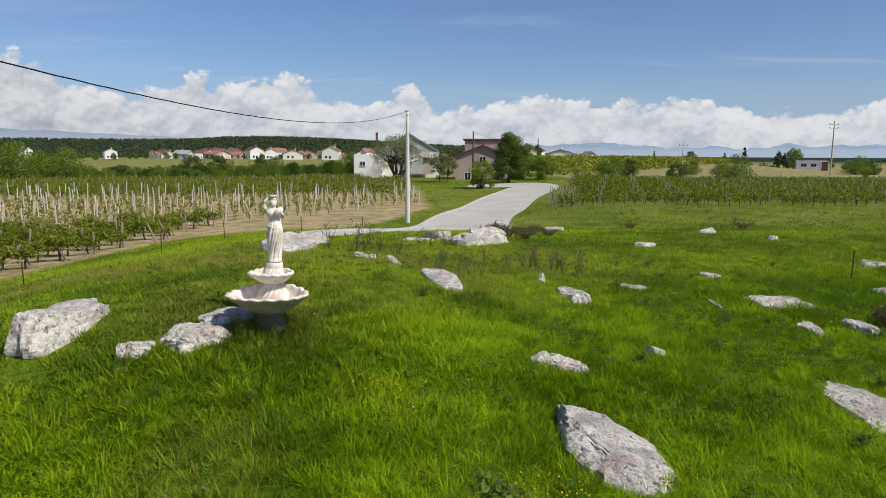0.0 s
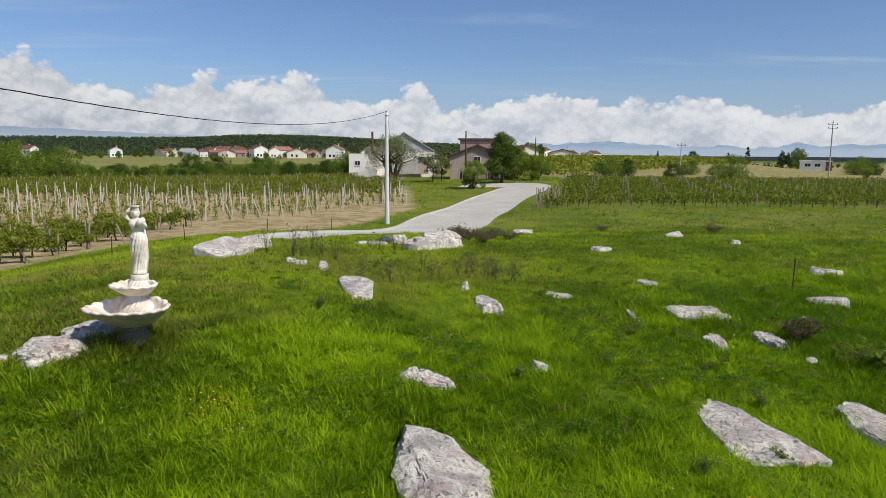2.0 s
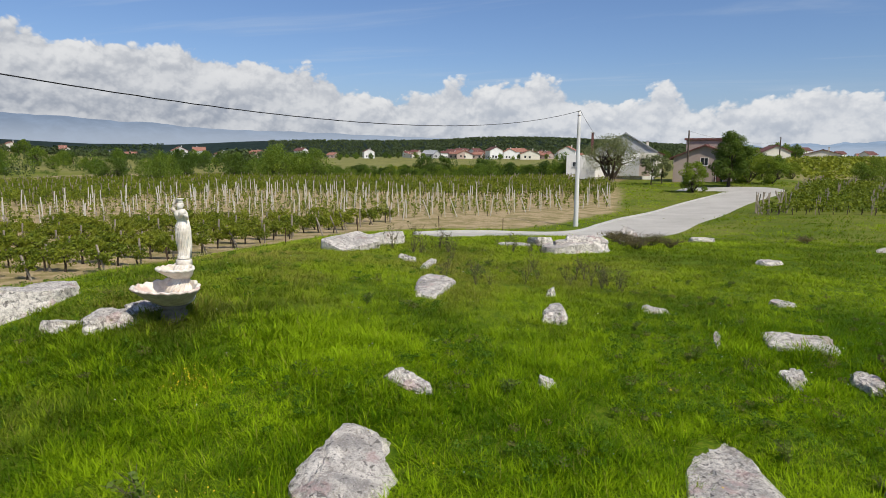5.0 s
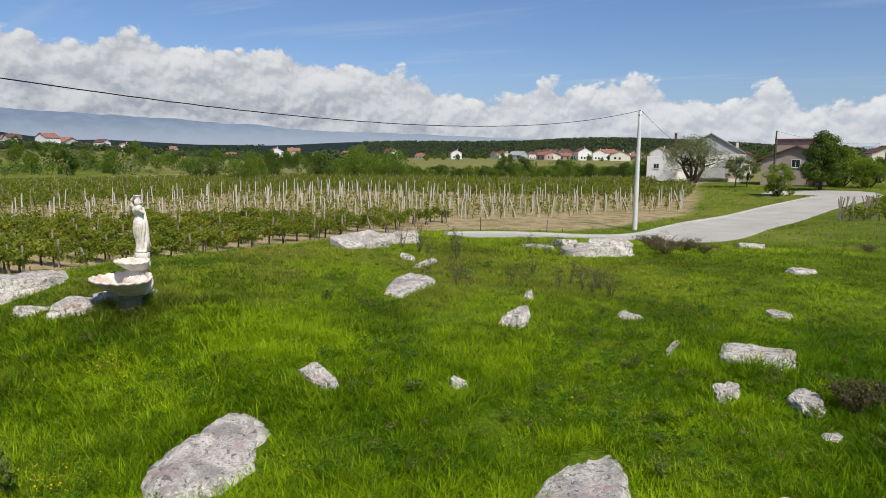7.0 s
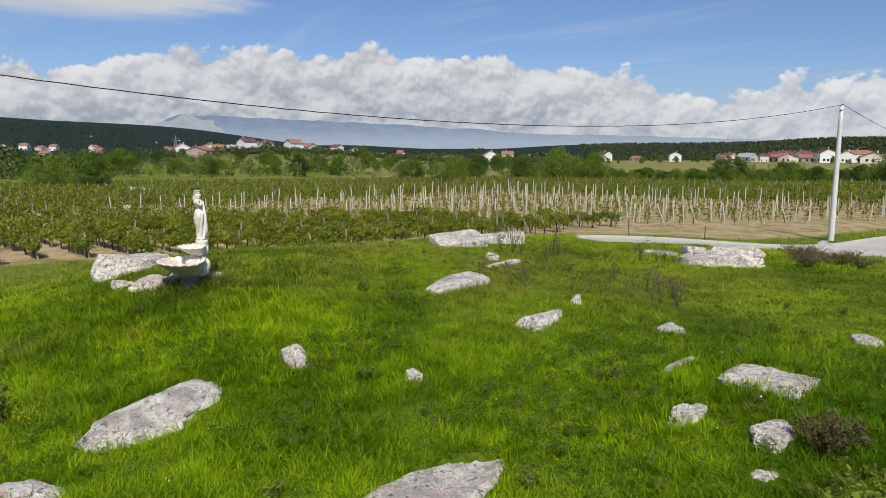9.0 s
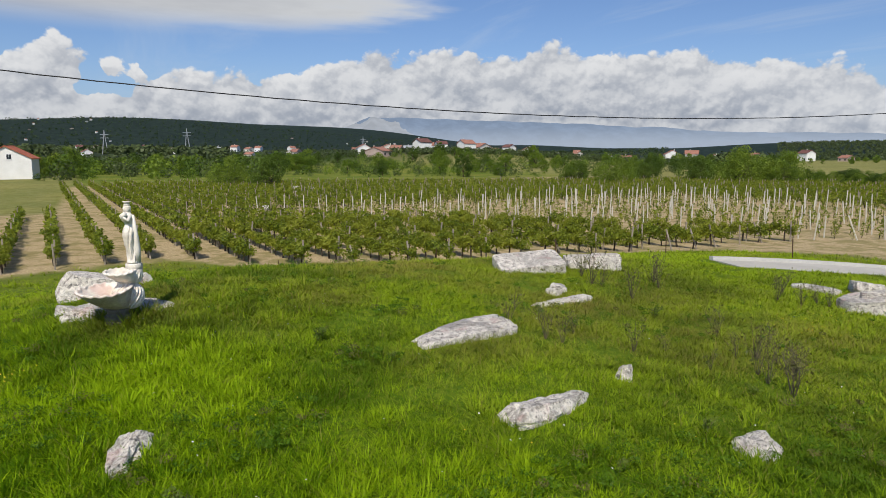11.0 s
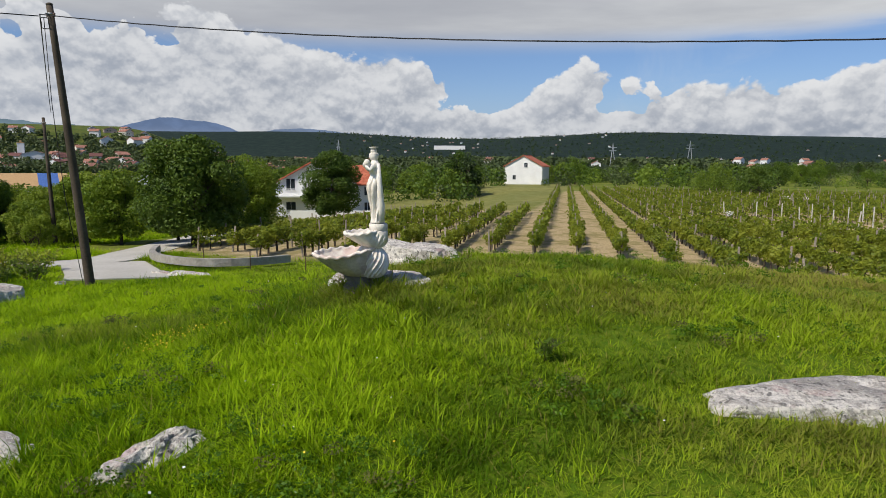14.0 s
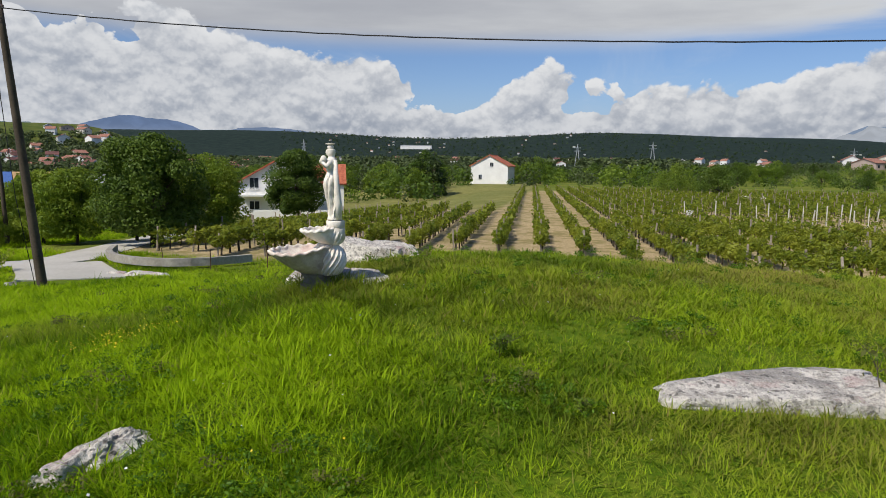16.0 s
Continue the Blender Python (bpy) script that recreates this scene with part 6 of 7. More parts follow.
def plant_vineyards():
    rnd = random.Random(12)
    old = [vine_variant(k) for k in range(6)]
    young = [vine_variant(k, True) for k in range(4)]
    wv, wp = west_rows()
    ev, ep = east_rows()

    def near_first(items):
        return sorted(items, key=lambda v: math.hypot(v[0] + 2, v[1] - 12))

    olds = near_first([v for v in wv if not v[2]])
    youngs = near_first([v for v in wv if v[2]])
    for kinds, spots, count in ((old, olds, 280), (young, youngs, 100)):
        for i, (x, y, _) in enumerate(spots[:count]):
            m = pose(x, y, float(ground_z(x, y)), 0, 0, 3 + rnd.choice((0, 180)) + rnd.uniform(-6, 6)) @ Matrix.Scale(rnd.uniform(0.90, 1.18), 4)
            if i < len(kinds):
                kinds[i].matrix_basis = m
            else:
                copy_thing(rnd.choice(kinds), m)
    # the rest of the rows, joined
    rest = [(x, y, 1.0, False) for x, y, _ in olds[280:]] + [(x, y, 1.0, True) for x, y, _ in youngs[100:]] + [(x, y, 0.98, False) for x, y, _ in ev]
    rng = np.random.default_rng(5)
    a = np.array([(x, y, s) for x, y, s, yg in rest if not yg])
    b = np.array([(x, y, s) for x, y, s, yg in rest if yg])
    for name, arr, leaves, wide, low, high, size, text in (("vine_rows", a, 60, 0.62, 0.30, 1.16, 0.130, "rows of old grapevines running into the distance"), ("young_vine_rows", b, 16, 0.13, 0.2, 1.05, 0.11, "rows of young grapevines between white posts")):
        n = len(arr)
        z = ground_z(arr[:, 0], arr[:, 1])
        i = np.repeat(np.arange(n), leaves)
        s = arr[i, 2]
        at = np.stack([arr[i, 0] + rng.uniform(-wide, wide, len(i)) * s, arr[i, 1] + rng.normal(0, 0.17, len(i)) * s, z[i] + rng.uniform(low, high, len(i)) ** 1.0 * s], -1)
        nn = rng.normal(size=(len(i), 3)) + (0, 0, 0.5)
        nn /= np.linalg.norm(nn, axis=1, keepdims=True)
        u = np.cross(nn, rng.normal(size=(len(i), 3)))
        u /= np.linalg.norm(u, axis=1, keepdims=True)
        v = np.cross(nn, u)
        q = (size * rng.uniform(0.6, 1.3, len(i)) * s)[:, None]
        quad = np.stack([at - u * q, at + v * q * 0.7, at + u * q, at - v * q * 0.7], 1).reshape(-1, 3)
        tagged(part(name, quads_mesh(name, quad), LEAF_VINE), text, "vines", kind="stuff")
    bm_pts, faces = [], []
    for x, y, s, yg in rest:
        z = float(ground_z(x, y))
        r = 0.05 if not yg else 0.02
        lean = rnd.uniform(-0.10, 0.10)
        h = 0.62 * s
        o = len(bm_pts)
        for dx, dz, k in ((0, -0.1, 1.0), (lean, h, 0.8)):
            for ca, sa in ((1, 0), (-0.5, 0.87), (-0.5, -0.87)):
                bm_pts.append((x + dx + r * k * ca, y + r * k * sa, z + dz))
        faces += [(o, o + 1, o + 4, o + 3), (o + 1, o + 2, o + 5, o + 4), (o + 2, o, o + 3, o + 5)]
    tagged(part("vine_stems", mesh_from(bm_pts, faces, "vine_stems"), BARK), "dark stems of the far vine rows", "vines", kind="stuff")

    # posts: white concrete in the young part, weathered wood elsewhere
    white = [part("vineyard_post", post_mesh(2.0, 0.074, k), POST_GREY) for k in range(2)]
    brown = [part("vineyard_post", post_mesh(1.45, 0.085, k), POST_WOOD) for k in range(2)]
    for ob in white:
        tagged(ob, "pale square concrete post in a row of vines", "post", "concrete posts")
    for ob in brown:
        tagged(ob, "weathered grey wooden post in a row of vines", "post", "wooden posts")
    far_pts, far_faces, far_pts_w, far_faces_w = [], [], [], []
    for kinds, spots in ((white, near_first([p for p in wp if p[2]])), (brown, near_first([p for p in wp if not p[2]]))):
        for i, (x, y, _, first) in enumerate(spots):
            z = float(ground_z(x, y))
            lean = (rnd.gauss(0, 2.5), rnd.gauss(0, 2.5) + (-24 if first and rnd.random() < 0.5 else 0))
            m = pose(x, y, z, lean[0], lean[1], 3 + rnd.uniform(-8, 8)) @ Matrix.Diagonal((1, 1, rnd.uniform(0.86, 1.12), 1))
            if i < 2:
                kinds[i].matrix_basis = m
            elif i < 120:
                copy_thing(rnd.choice(kinds), m)
            else:
                pts, fcs = (far_pts_w, far_faces_w) if kinds is white else (far_pts, far_faces)
                add_post(pts, fcs, m, 2.0 if kinds is white else 1.45, 0.036)
    for i, (x, y, _, first) in enumerate(ep):
        m = pose(x, y, float(ground_z(x, y)), rnd.gauss(0, 2), rnd.gauss(0, 2) - (22 if first and rnd.random() < 0.4 else 0), rnd.uniform(-8, 8)) @ Matrix.Scale(0.98, 4)
        if i < 55:
            tagged(copy_thing(brown[0], m), "tall weathered wooden post in the far vineyard", "post", "far wooden posts")
        else:
            add_post(far_pts, far_faces, m, 1.45, 0.05)
    tagged(part("far_wooden_posts", mesh_from(far_pts, far_faces, "far_posts"), POST_WOOD), "wooden posts of the distant vine rows", "posts", kind="stuff")
    tagged(part("far_concrete_posts", mesh_from(far_pts_w, far_faces_w, "far_posts"), POST_GREY), "pale concrete posts of the distant vine rows", "posts", kind="stuff")


def add_post(pts, faces, m, high, half):
    o = len(pts)
    for zz in (-0.2, high):
        for dx, dy in ((-half, -half), (half, -half), (half, half), (-half, half)):
            pts.append(tuple(m @ Vector((dx, dy, zz))))
    for k in range(4):
        faces.append((o + k, o + (k + 1) % 4, o + 4 + (k + 1) % 4, o + 4 + k))
    faces.append((o + 4, o + 5, o + 6, o + 7))


plant_vineyards()


def striped_fields():
    """Low vine rows on the far fields."""
    rng = np.random.default_rng(8)
    pts = []
    for x0, x1, y0, y1, gap in ((26, 92, 134, 205, 4.0), (-100, -26, 205, 262, 5.0)):
        y = y0
        while y < y1:
            n = int((x1 - x0) * 7.0)
            x = rng.uniform(x0, x1, n)
            yy = np.full(n, y) + (x - x0) * (0.9 if x0 > 0 else 0.1) + rng.normal(0, 0.18, n)
            z = ground_z(x, yy) + rng.uniform(0.1, 1.1, n)
            at = np.stack([x, yy, z], -1)
            u = rng.normal(size=(n, 3)) * 0.26
            v = rng.normal(size=(n, 3)) * 0.26
            pts.append(np.stack([at - u, at + v, at + u, at - v], 1).reshape(-1, 3))
            y += gap
    tagged(part("far_vine_rows", quads_mesh("far_vine_rows", np.concatenate(pts)), LEAF_VINE), "striped vine rows on the far fields", "vines", kind="stuff")


striped_fields()


# ---- the meadow ----
def value_noise(x, y, scale, seed):
    """Smooth random values on a grid, from 0 to 1."""
    rng = np.random.default_rng(seed)
    grid = rng.uniform(0, 1, (64, 64))
    fx, fy = x / scale, y / scale
    ix, iy = np.floor(fx).astype(int), np.floor(fy).astype(int)
    tx, ty = smooth01(fx - ix), smooth01(fy - iy)
    g = lambda a, b: grid[a % 64, b % 64]
    return (g(ix, iy) * (1 - tx) + g(ix + 1, iy) * tx) * (1 - ty) + (g(ix, iy + 1) * (1 - tx) + g(ix + 1, iy + 1) * tx) * ty


def road_distance(x, y):
    best = np.full(len(x), 1e9)
    for line, half in ((curve_of(MAIN_ROAD), None), (curve_of(LANE), 1.6), (curve_of(TURNING), 1.9)):
        for a, b in zip(line, line[1:]):
            d = b - a
            t = np.clip(((x - a.x) * d.x + (y - a.y) * d.y) / max(d.length_squared, 1e-6), 0, 1)
            best = np.minimum(best, np.hypot(x - a.x - t * d.x, y - a.y - t * d.y) - (half or road_half(a.y) + 0.1))
    return best


def middle_distance(x, y):
    """How far a spot lies from the middle of the meadow, where the grass is finest."""
    best = np.full(len(x), 1e9)
    for (ax, ay), (bx, by) in (((3.0, -5.5), (11.0, -2.5)), ((11.0, -2.5), (6.0, 3.0)), ((6.0, 3.0), (1.5, 8.5))):
        dx, dy = bx - ax, by - ay
        t = np.clip(((x - ax) * dx + (y - ay) * dy) / (dx * dx + dy * dy), 0, 1)
        best = np.minimum(best, np.hypot(x - ax - t * dx, y - ay - t * dy))
    return best


def grass_spots(rng, count, x0, x1, y0, y1, near):
    """Tufts: thick near the middle, thinning as the square of the distance."""
    x, y = rng.uniform(x0, x1, count), rng.uniform(y0, y1, count)
    d = middle_distance(x, y)
    keep = (rng.uniform(0, 1, count) < np.minimum(1, (6.0 / np.maximum(d, 0.1)) ** 1.8)) if near else (d > 24) & (rng.uniform(0, 1, count) < (24.0 / d) ** 1.2)
    if near:
        keep &= d < 30 + 4 * rng.normal(size=count)
    keep &= (x > edge_x(y) + rng.normal(0.4, 0.5, count))
    x, y = x[keep], y[keep]
    keep = (road_distance(x, y) > 0.05) & ~((x > 13) & (y > 55) & (y < 92))
    x, y = x[keep], y[keep]
    clear = np.ones(len(x), bool)
    for sx, sy, a, b, turn, _ in STONE_FEET:
        c, s = math.cos(turn), math.sin(turn)
        u, v = ((x - sx) * c + (y - sy) * s) / (a * 0.92), (-(x - sx) * s + (y - sy) * c) / (b * 0.92)
        clear &= (np.abs(u) ** 2.4 + np.abs(v) ** 2.4) > 1
    return x[clear], y[clear]


def blades(rng, tx, ty, per_tuft, joints, tall=0.27, broad=1.0):
    """Tufts of bent blades that fan out from their middle."""
    d = middle_distance(tx, ty)
    lush = 0.5 * value_noise(tx, ty, 2.3, 1) + 0.3 * value_noise(tx, ty, 0.8, 2) + 0.2 * value_noise(tx, ty, 6.0, 6)
    clump = value_noise(tx, ty, 0.38, 7)
    tone = 0.55 * value_noise(tx, ty, 3.4, 3) + 0.45 * value_noise(tx, ty, 1.1, 8)
    band = smooth01((ty - 38) / 6) * smooth01((56 - ty) / 4) * smooth01((tx - 8) / 6)
    dryness = 0.22 * band + 0.5 * value_noise(tx, ty, 1.9, 4) + 0.5 * value_noise(tx, ty, 6.5, 5)
    # thin, short turf towards the north-west of the knoll
    thin = smooth01((0.60 * ty - 0.45 * (tx - 7) - 0.6) / 5.0) * 0.32
    worn = smooth01((ty - 4.5 - 0.35 * tx) / 4.5) * smooth01((11 - tx) / 6) * smooth01((18 - ty) / 6) * (0.4 + 0.9 * value_noise(tx, ty, 1.3, 9))
    calm = 1 / (1 + (d / 14.0) ** 2)
    foot = np.exp(-((tx + 0.05) ** 2 + (ty + 0.30) ** 2) / 0.42)
    n = len(tx) * per_tuft
    rep = lambda v: np.repeat(v, per_tuft)
    a = rng.uniform(0, math.tau, n)
    spread = rep(0.060 + 0.0035 * d) * np.abs(rng.normal(0.6, 0.5, n))
    x, y = rep(tx) + np.cos(a) * spread, rep(ty) + np.sin(a) * spread
    a = a + rng.normal(0, 0.8, n)
    size = tall * (0.55 + 0.75 * lush) * (0.66 + 0.68 * clump) * (1 - thin) * (0.70 + 0.6 * value_noise(tx, ty, 0.20, 10)) * rng.lognormal(0.0, 0.24, len(tx)) * (1 + 1.5 * foot)
    high = rep(size) * rng.uniform(0.45, 1.15, n)
    lean = rng.uniform(0.30, 1.30, n) * high * (1.0 if broad == 1.0 else 1.5)
    high = high * (1 - 0.30 * (lean / np.maximum(high, 1e-4)) ** 1.2 * 0.8)
    dx, dy = np.cos(a), np.sin(a)
    w = broad * rep(0.0088 + 0.00135 * d) * rng.uniform(0.6, 1.35, n)
    z = ground_z(x, y) - 0.02
    px, py = -dy * w / 2, dx * w / 2
    rows = []
    for k in range(joints):
        t = k / joints
        narrow = 1 - 0.40 * t
        cx, cy, cz = x + dx * lean * t * t, y + dy * lean * t * t, z + high * (t * 1.25 - 0.25 * t * t)
        rows += [np.stack([cx - px * narrow, cy - py * narrow, cz], -1), np.stack([cx + px * narrow, cy + py * narrow, cz], -1)]
    rows.append(np.stack([x + dx * lean, y + dy * lean, z + high], -1))
    per = 2 * joints + 1
    verts = np.stack(rows, 1).reshape(-1, 3)
    o = (np.arange(n) * per)[:, None]
    tri = []
    for k in range(joints - 1):
        b = 2 * k
        tri += [[b, b + 1, b + 3], [b, b + 3, b + 2]]
    tri.append([per - 3, per - 2, per - 1])
    corners = (o[:, :, None] + np.array(tri)[None]).reshape(-1)
    # the last term darkens broad blades, painting shade between the tall tufts
    hue = np.clip(rep(-0.56 - 0.12 * (1 - calm) + 0.45 * thin + np.clip(0.034 * (6 - tx), -0.26, 0.14) + 2.05 * tone + 0.30 * (lush - 0.5) + (0.80 * (value_noise(tx, ty, 0.29, 12) - 0.5) + 0.60 * (value_noise(tx, ty, 0.13, 14) - 0.5) + 0.4 * (clump - 0.5) + rng.normal(0, 0.20, len(tx))) * (0.35 + 0.65 * calm)) + rng.normal(0, 0.20, n) * rep(calm) - (0.0 if broad == 1.0 else 0.05), 0, 1)
    dry = np.clip(rep(smooth01((dryness - 0.59) / 0.25) * 0.36 + 0.34 * worn + 0.8 * thin) * rng.uniform(0.3, 1.2, n) + (rng.uniform(0, 1, n) < 0.05) * 0.55, 0, 1)
    return verts, corners, np.repeat(hue, per), np.repeat(dry, per)


def make_meadow():
    rng = np.random.default_rng(3)
    for name, count, area, near, per_tuft, joints, tall, broad, text in (("grass", 400000, (-22, 36, -30, 34), True, 7, 2, 0.20, 1.0, "lush meadow grass round the stones"),
                                                                         ("undergrowth", 420000, (-20, 30, -20, 28), True, 7, 1, 0.19, 1.7, "low broad-leaved herbs under the meadow grass"),
                                                                         ("far_grass", 120000, (-26, 80, -40, 104), False, 6, 1, 0.27, 1.0, "grass of the far meadow and the verges"),
                                                                         ("lane_grass", 60000, (-60, -6, -52, -18), False, 6, 1, 0.27, 1.0, "rough grass on both sides of the lane")):
        x, y = grass_spots(rng, count, *area, near)
        verts, corners, hue, dry = blades(rng, x, y, per_tuft, joints, tall, broad)
        me = array_mesh(name, verts, corners, 3)
        me.attributes.new("hue", "FLOAT", "POINT").data.foreach_set("value", hue.astype(np.float32))
        me.attributes.new("dry", "FLOAT", "POINT").data.foreach_set("value", dry.astype(np.float32))
        tagged(part(name, me, GRASS), text, "grass", kind="stuff")


make_meadow()


def weed_kind(seed, high, stems, leaf, label, leaves=120, name="weed", wide=0.5, blade=0.045):
    rng = np.random.default_rng(seed)
    base = empty(name)
    bm = bmesh.new()
    tips = []
    for k in range(stems):
        a = rng.uniform(0, math.tau)
        r = wide * rng.uniform(0.2, 1)
        h = high * rng.uniform(0.6, 1.05)
        tip = Vector((math.cos(a) * r, math.sin(a) * r, h))
        mid = tip * 0.5 + Vector((rng.normal() * 0.04, rng.normal() * 0.04, 0.06))
        tube(bm, [(0, 0, -0.05), mid, tip], [0.007, 0.005, 0.002], 4)
        for s in (-1, 1):
            q = mid.lerp(tip, rng.uniform(0.2, 0.8))
            tube(bm, [q, q + Vector((rng.normal() * 0.12, rng.normal() * 0.12, 0.16))], [0.005, 0.002], 4)
        tips += [tuple(tip), tuple(mid)]
    part("stalk", bm, DRY, base, "thin brown stalks")
    if leaves:
        part("foliage", quads_mesh("foliage", leaf_cloud(rng, tips, [0.12 * high + 0.03] * len(tips), leaves, blade)), leaf, base)
    return tagged(base, label, "weed", "weeds")


def strew():
    """Weeds, shrubs and flowers in the meadow."""
    rnd = random.Random(4)
    stalk = stand(weed_kind(41, 1.0, 14, LEAF_WEED, "tall dry stalks of last year's weeds", 40), -0.2, 10.9)
    bare = stand(weed_kind(42, 0.85, 9, LEAF_WEED, "bare brown weed stalks in the grass", 20, wide=0.35), 1.2, 11.0)
    herb = stand(weed_kind(43, 0.45, 12, LEAF_MID, "low dark green herb tuft in the grass", 240, "herb_tuft", 0.35), 3.6, -4.6)
    dark = stand(weed_kind(44, 0.46, 34, LEAF_BRAMBLE, "low dense dark bramble beside split stones", 1500, "dark_shrub", 0.52, 0.026), 12.30, 2.75)
    rank = stand(weed_kind(47, 0.34, 34, LEAF_RANK, "low rank brown weeds beside the stones", 700, "brown_weeds", 0.60, 0.024), 6.2, 21.8)
    meadow_herb = stand(weed_kind(46, 0.6, 18, LEAF_LIGHT, "low light green leafy herb in the grass", 520, "leafy_herb", 0.8, 0.05), 13.5, 1.2)
    bright = stand(weed_kind(45, 0.6, 16, LEAF_BRIGHT, "bright yellow-green shrub by the lane", 420, "bright_shrub", 0.8), -12.4, -20.0)
    for x, y, s in ((12.75, 2.05, 0.34), (12.95, 1.75, 0.38), (13.2, 2.15, 0.40), (12.6, 1.6, 0.32), (13.3, 1.7, 0.36), (13.0, 2.5, 0.34)):
        plant_at(meadow_herb, x, y, rnd.uniform(0, 360), s)
    for x, y, s in ((-12.1, -20.0, 1.5), (-12.6, -19.4, 1.4), (-13.1, -19.0, 1.3), (-11.6, -20.5, 1.4)):
        plant_at(bright, x, y, rnd.uniform(0, 360), s)
    for x, y, s in ((5.7, 20.6, 1.0), (6.8, 21.4, 0.9), (6.3, 19.4, 0.8), (7.6, 20.9, 0.7), (5.0, 22.6, 0.9), (19.5, 27.0, 0.8), (14.0, 30.0, 0.7)):
        plant_at(rank, x, y, rnd.uniform(0, 360), s * 1.5)
    for k in range(4):
        plant_at(stalk, -0.4 + rnd.gauss(0, 0.7), 12.2 + rnd.gauss(0, 0.7), rnd.uniform(0, 360), rnd.uniform(0.5, 0.9))
    for k in range(30):
        x, y = rnd.choice(((4.6, 8.6), (6.6, 9.0), (5.4, 10.2), (3.4, 7.4), (12.5, 28), (22, 36), (2.0, 16.0)))
        plant_at(rnd.choice((bare, stalk)), x + rnd.gauss(0, 0.8), y + rnd.gauss(0, 0.8), rnd.uniform(0, 360), rnd.uniform(0.45, 0.9))
    for x, y, q in ((-9.6, -17.4, 1.3), (-10.3, -17.0, 1.5), (-9.0, -16.6, 1.2), (-9.9, -16.2, 1.4), (-8.2, -17.6, 1.5), (-7.9, -18.6, 1.7), (-8.4, -19.0, 1.5), (-11.0, -17.8, 1.3)):
        plant_at(herb, x, y, rnd.uniform(0, 360), q)
    for k in range(34):
        x, y = rnd.uniform(2, 15), rnd.uniform(-7, 12)
        plant_at(herb, x, y, rnd.uniform(0, 360), rnd.uniform(0.3, 0.55))
    rng = np.random.default_rng(6)
    for name, mat, spots, text in (("yellow_flowers", YELLOW, ((2.2, -2.3, 90, 0.26), (1.9, -2.0, 50, 0.22), (4.1, -4.5, 90, 0.24), (5.2, 12.6, 50, 0.5), (4.5, 13.4, 30, 0.4), (6.0, 1.5, 60, 5.0)), "small yellow wildflowers in the grass"),
                                   ("white_flowers", PETAL_WHITE, ((5.0, 3.0, 120, 5.0), (8.0, -1.0, 60, 4.0)), "tiny white wildflowers in the grass")):
        quads = []
        for sx, sy, n, spread in spots:
            x, y = rng.normal(sx, spread, n), rng.normal(sy, spread, n)
            at = np.stack([x, y, ground_z(x, y) + rng.uniform(0.20, 0.34, n)], -1)
            nn = rng.normal(size=(n, 3)) * 0.4 + (0, 0, 1)
            nn /= np.linalg.norm(nn, axis=1, keepdims=True)
            u = np.cross(nn, rng.normal(size=(n, 3)))
            u /= np.linalg.norm(u, axis=1, keepdims=True)
            v = np.cross(nn, u)
            s = rng.uniform(0.008, 0.015, n)[:, None]
            quads.append(np.stack([at - u * s, at + v * s, at + u * s, at - v * s], 1).reshape(-1, 3))
        tagged(part(name, quads_mesh(name, np.concatenate(quads)), mat), text, "flowers", kind="stuff")


strew()


def broad_herbs():
    """Small dark rosettes that break up the turf."""
    rng = np.random.default_rng(52)
    for name, leaf, count, tall, text in (("meadow_herbs", LEAF_HERB, 2400, 0.20, "low dark broad-leaved herbs all over the meadow"), ("pale_herbs", LEAF_WEED, 420, 0.24, "dull olive weeds scattered over the meadow")):
        x, y = rng.normal(6.5, 5.0, count), rng.normal(0.5, 5.5, count)
        keep = value_noise(x, y, 1.7, 31 if tall < 0.18 else 32) > 0.42
        x, y = x[keep], y[keep]
        for sx, sy, a, b, turn, _ in STONE_FEET:
            off = np.hypot((x - sx) / (a + 0.1), (y - sy) / (max(a, b) + 0.1)) > 1
            x, y = x[off], y[off]
        r = rng.uniform(0.06, 0.17, len(x))
        z = ground_z(x, y) + tall * rng.uniform(0.55, 1.05, len(x))
        pts = leaf_cloud(rng, np.stack([x, y, z], -1), r, 60 * len(x), 0.017, 0.45)
        tagged(part(name, quads_mesh(name, pts), leaf), text, "herbs", kind="stuff")


broad_herbs()


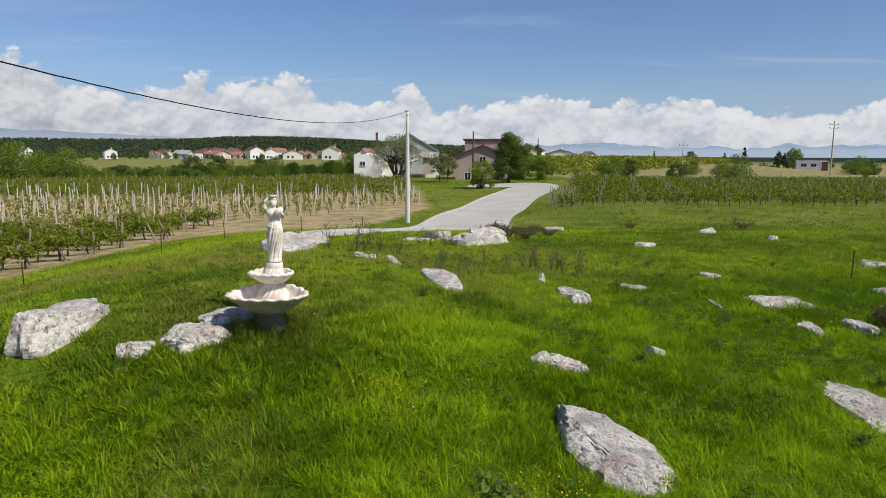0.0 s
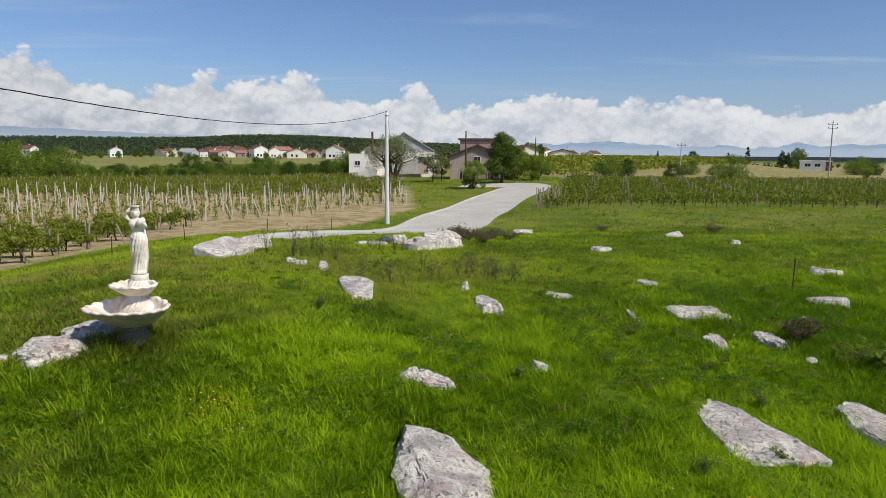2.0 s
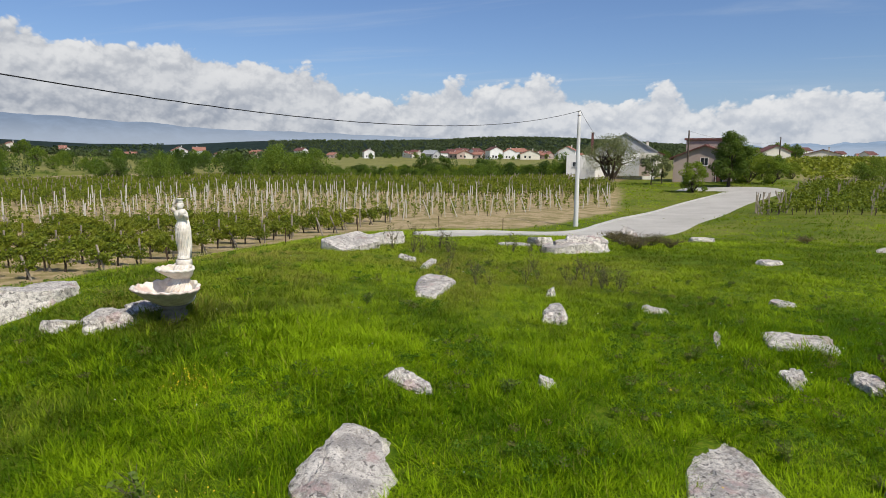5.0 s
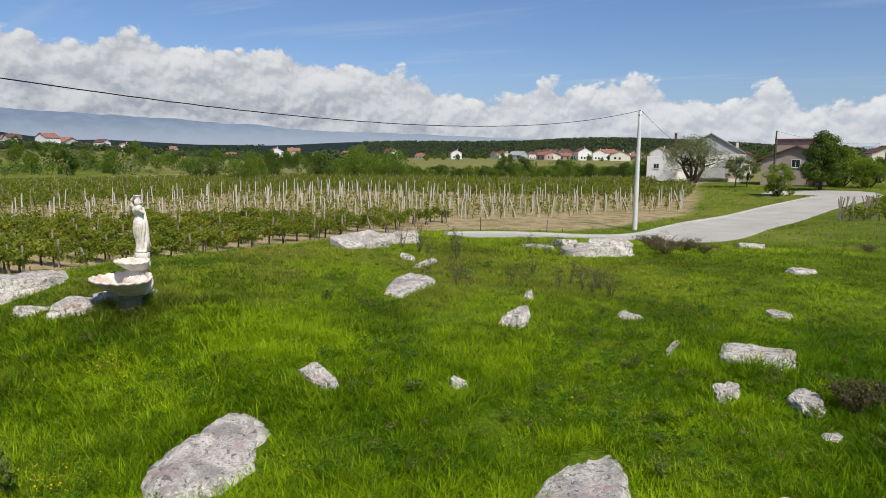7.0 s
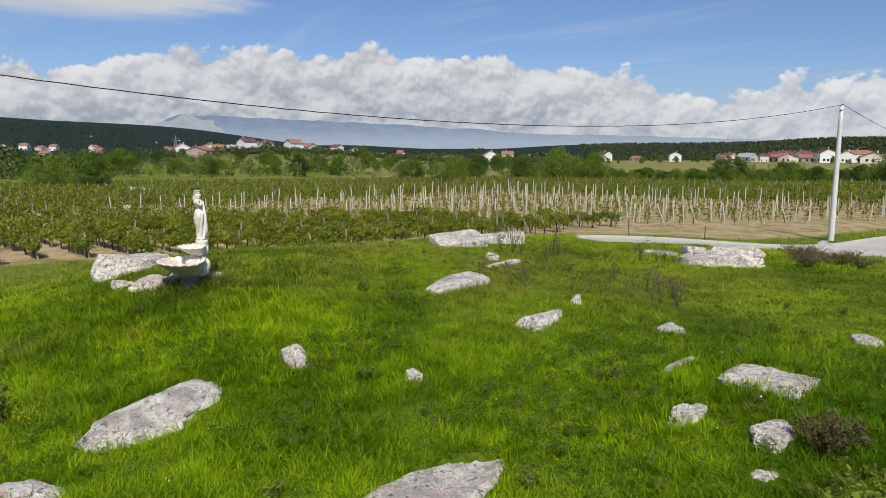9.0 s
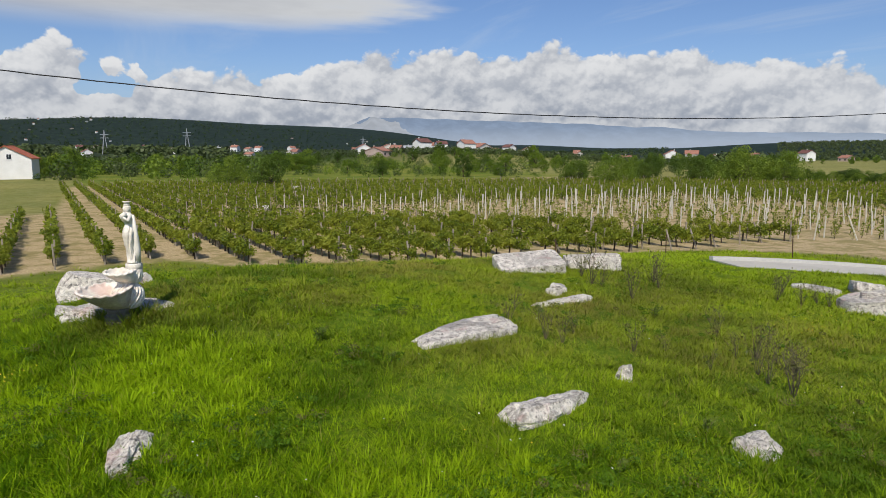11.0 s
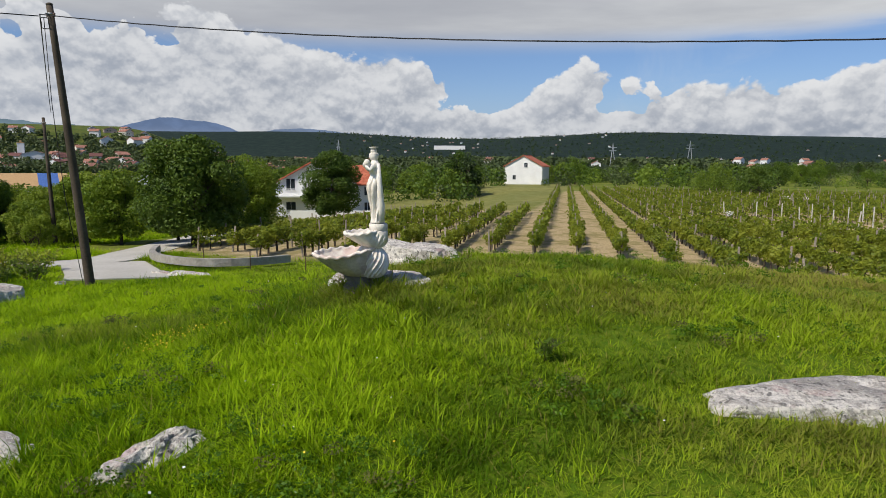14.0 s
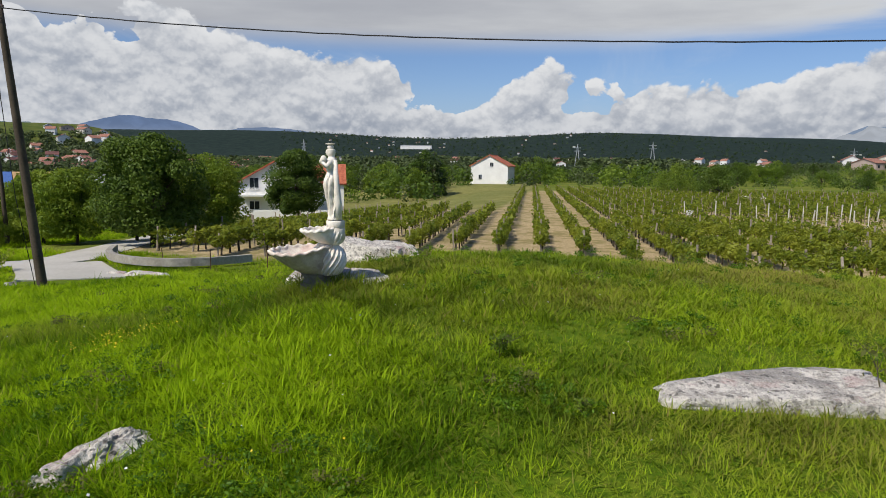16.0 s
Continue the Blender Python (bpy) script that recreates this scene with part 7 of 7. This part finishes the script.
# ---- the car, fence pickets and other small things ----
def car():
    """An estate car, seen from behind."""
    base = empty("car", pose(-9.7, -19.8, float(ground_z(-9.7, -19.8)) + 0.02, 0, 0, 234))
    bm = bmesh.new()
    side = [(-2.05, 0.32), (2.05, 0.32), (2.1, 0.62), (2.02, 0.86), (1.0, 0.95), (0.35, 1.42), (-1.75, 1.46), (-1.98, 1.0), (-2.1, 0.85), (-2.12, 0.5)]
    rings = []
    for yy, k in ((-0.80, 0.94), (-0.74, 1.0), (0.74, 1.0), (0.80, 0.94)):
        rings.append([(x, yy, 0.32 + (z - 0.32) * k) for x, z in side])
    loft(bm, rings)
    bmesh.ops.recalc_face_normals(bm, faces=bm.faces)
    body = part("body", bm, CAR_PAINT, base)
    part("rear_window", boxes(((0.04, 1.36, 0.54), (-1.92, 0, 1.16), (0, -27, 0))), GLASS, body)
    part("windscreen", boxes(((0.04, 1.25, 0.58), (0.70, 0, 1.20), (0, -36, 0))), GLASS, body)
    for s in (-1, 1):
        part("side_window", boxes(((1.9, 0.03, 0.34), (-0.7, 0.795 * s, 1.20))), GLASS, body)
        part("tail_light", boxes(((0.05, 0.22, 0.16), (-2.10, 0.60 * s, 0.80)), bevel=0.02), TAIL_LIGHT, body)
        for x in (-1.3, 1.3):
            bm = bmesh.new()
            bmesh.ops.create_cone(bm, cap_ends=True, segments=20, radius1=0.30, radius2=0.30, depth=0.2)
            wheel = part("wheel", bm, RUBBER, base)
            wheel.matrix_basis = pose(x, 0.72 * s, 0.29, 90, 0, 0)
            bm = bmesh.new()
            bmesh.ops.create_cone(bm, cap_ends=True, segments=16, radius1=0.18, radius2=0.16, depth=0.22)
            part("rim", bm, STEEL, wheel)
    part("bumper", boxes(((0.14, 1.62, 0.2), (-2.12, 0, 0.42)), bevel=0.04), RUBBER, base, "black bumper")
    part("number_plate", boxes(((0.03, 0.5, 0.11), (-2.20, 0, 0.58))), FRAME, base)
    tagged(base, "old light blue estate car parked on the grass", "car")


car()


def pickets():
    """Thin rusty stakes along the meadow's edge."""
    first = None
    for x, y, h in ((-9.2, 16.5, 0.85), (-8.4, 22.0, 0.8), (-12.6, 12.6, 0.9), (-5.6, 26.8, 0.8), (-2.5, 29.5, 0.8), (-15.5, 6.4, 0.9), (-16.2, -8.8, 1.0), (-16.6, -11.6, 1.0), (-17.2, -14.2, 1.0), (-17.6, -5.0, 1.0), (15.5, 9.6, 0.7)):
        m = pose(x, y, float(ground_z(x, y)), random.uniform(-4, 4), random.uniform(-4, 4), 0)
        if first is None:
            bm = bmesh.new()
            tube(bm, [(0, 0, -0.2), (0, 0, 0.9)], 0.022, 6)
            first = tagged(part("stake", bm, IRON), "thin rusty iron stake at the meadow's edge", "stake", "iron stakes")
            first.matrix_basis = m
        else:
            copy_thing(first, m)


pickets()


def stake_bundle():
    """Old posts leaning together at the corner of the far vineyard."""
    rnd = random.Random(3)
    for k in range(16):
        x, y = 13.2 + rnd.uniform(0, 2.6), 57.0 + rnd.uniform(-0.6, 3.0)
        ob = part("old_post", post_mesh(2.0, 0.08, k), POST_WOOD)
        ob.matrix_basis = pose(x, y, float(ground_z(x, y)), rnd.uniform(-14, 14), rnd.uniform(-26, 26), rnd.uniform(0, 90))
        tagged(ob, "old wooden post leaning at the vineyard's corner", "post", "leaning posts")


stake_bundle()


def pylon(x, y, high):
    base = empty("pylon", pose(x, y, float(ground_z(x, y))))
    bm = bmesh.new()
    w = high * 0.11
    for sx in (-1, 1):
        for sy in (-1, 1):
            tube(bm, [(sx * w, sy * w, 0), (sx * w * 0.25, sy * w * 0.25, high * 0.7), (0, 0, high)], [0.35, 0.28, 0.2], 4)
    for k in range(6):
        t, t2 = k / 6, (k + 1) / 6
        a, b = w * (1 - t * 0.95), w * (1 - t2 * 0.95)
        for sx in (-1, 1):
            tube(bm, [(sx * a, -a, high * t), (-sx * b, -b, high * t2)], 0.2, 4)
    part("lattice", bm, STEEL, base, "grey steel lattice")
    for z in (0.68, 0.82):
        part("arm", boxes(((high * 0.36, 0.4, 0.5), (0, 0, high * z), (0, 0, 60))), STEEL, base)
    tagged(base, "grey steel lattice pylon above the woods", "pylon", "pylons")


pylon(-823, -338, 28)
pylon(-590, 9, 19)
pylon(-785, 94, 25)
pylon(-1100, 420, 28)


def pale_heap():
    """A heap of pale plastic and stones among the vines."""
    stone(-92.3, 29.0, 4.6, 2.2, 0.9, 40, "pale heap of stones among the vines", 60, 0.2, name="stone_heap")
    stone(-95.2, 31.2, 3.0, 1.6, 0.6, 10, "brown heap of earth and stones among the vines", 61, 0.2, name="stone_heap")
    rose = stand(weed_kind(70, 1.2, 10, LEAF_MID, "white flowering rose bush at a row's end", 160, "rose_bush", 0.35), -46.9, 12.9)
    rng = np.random.default_rng(70)
    pts = leaf_cloud(rng, [(0, 0, 1.15), (0.2, 0.1, 1.3), (-0.2, -0.1, 1.25)], [0.22, 0.2, 0.2], 70, 0.07)
    part("blossom", quads_mesh("blossom", pts), PETAL_WHITE, rose, "white blossom")


pale_heap()
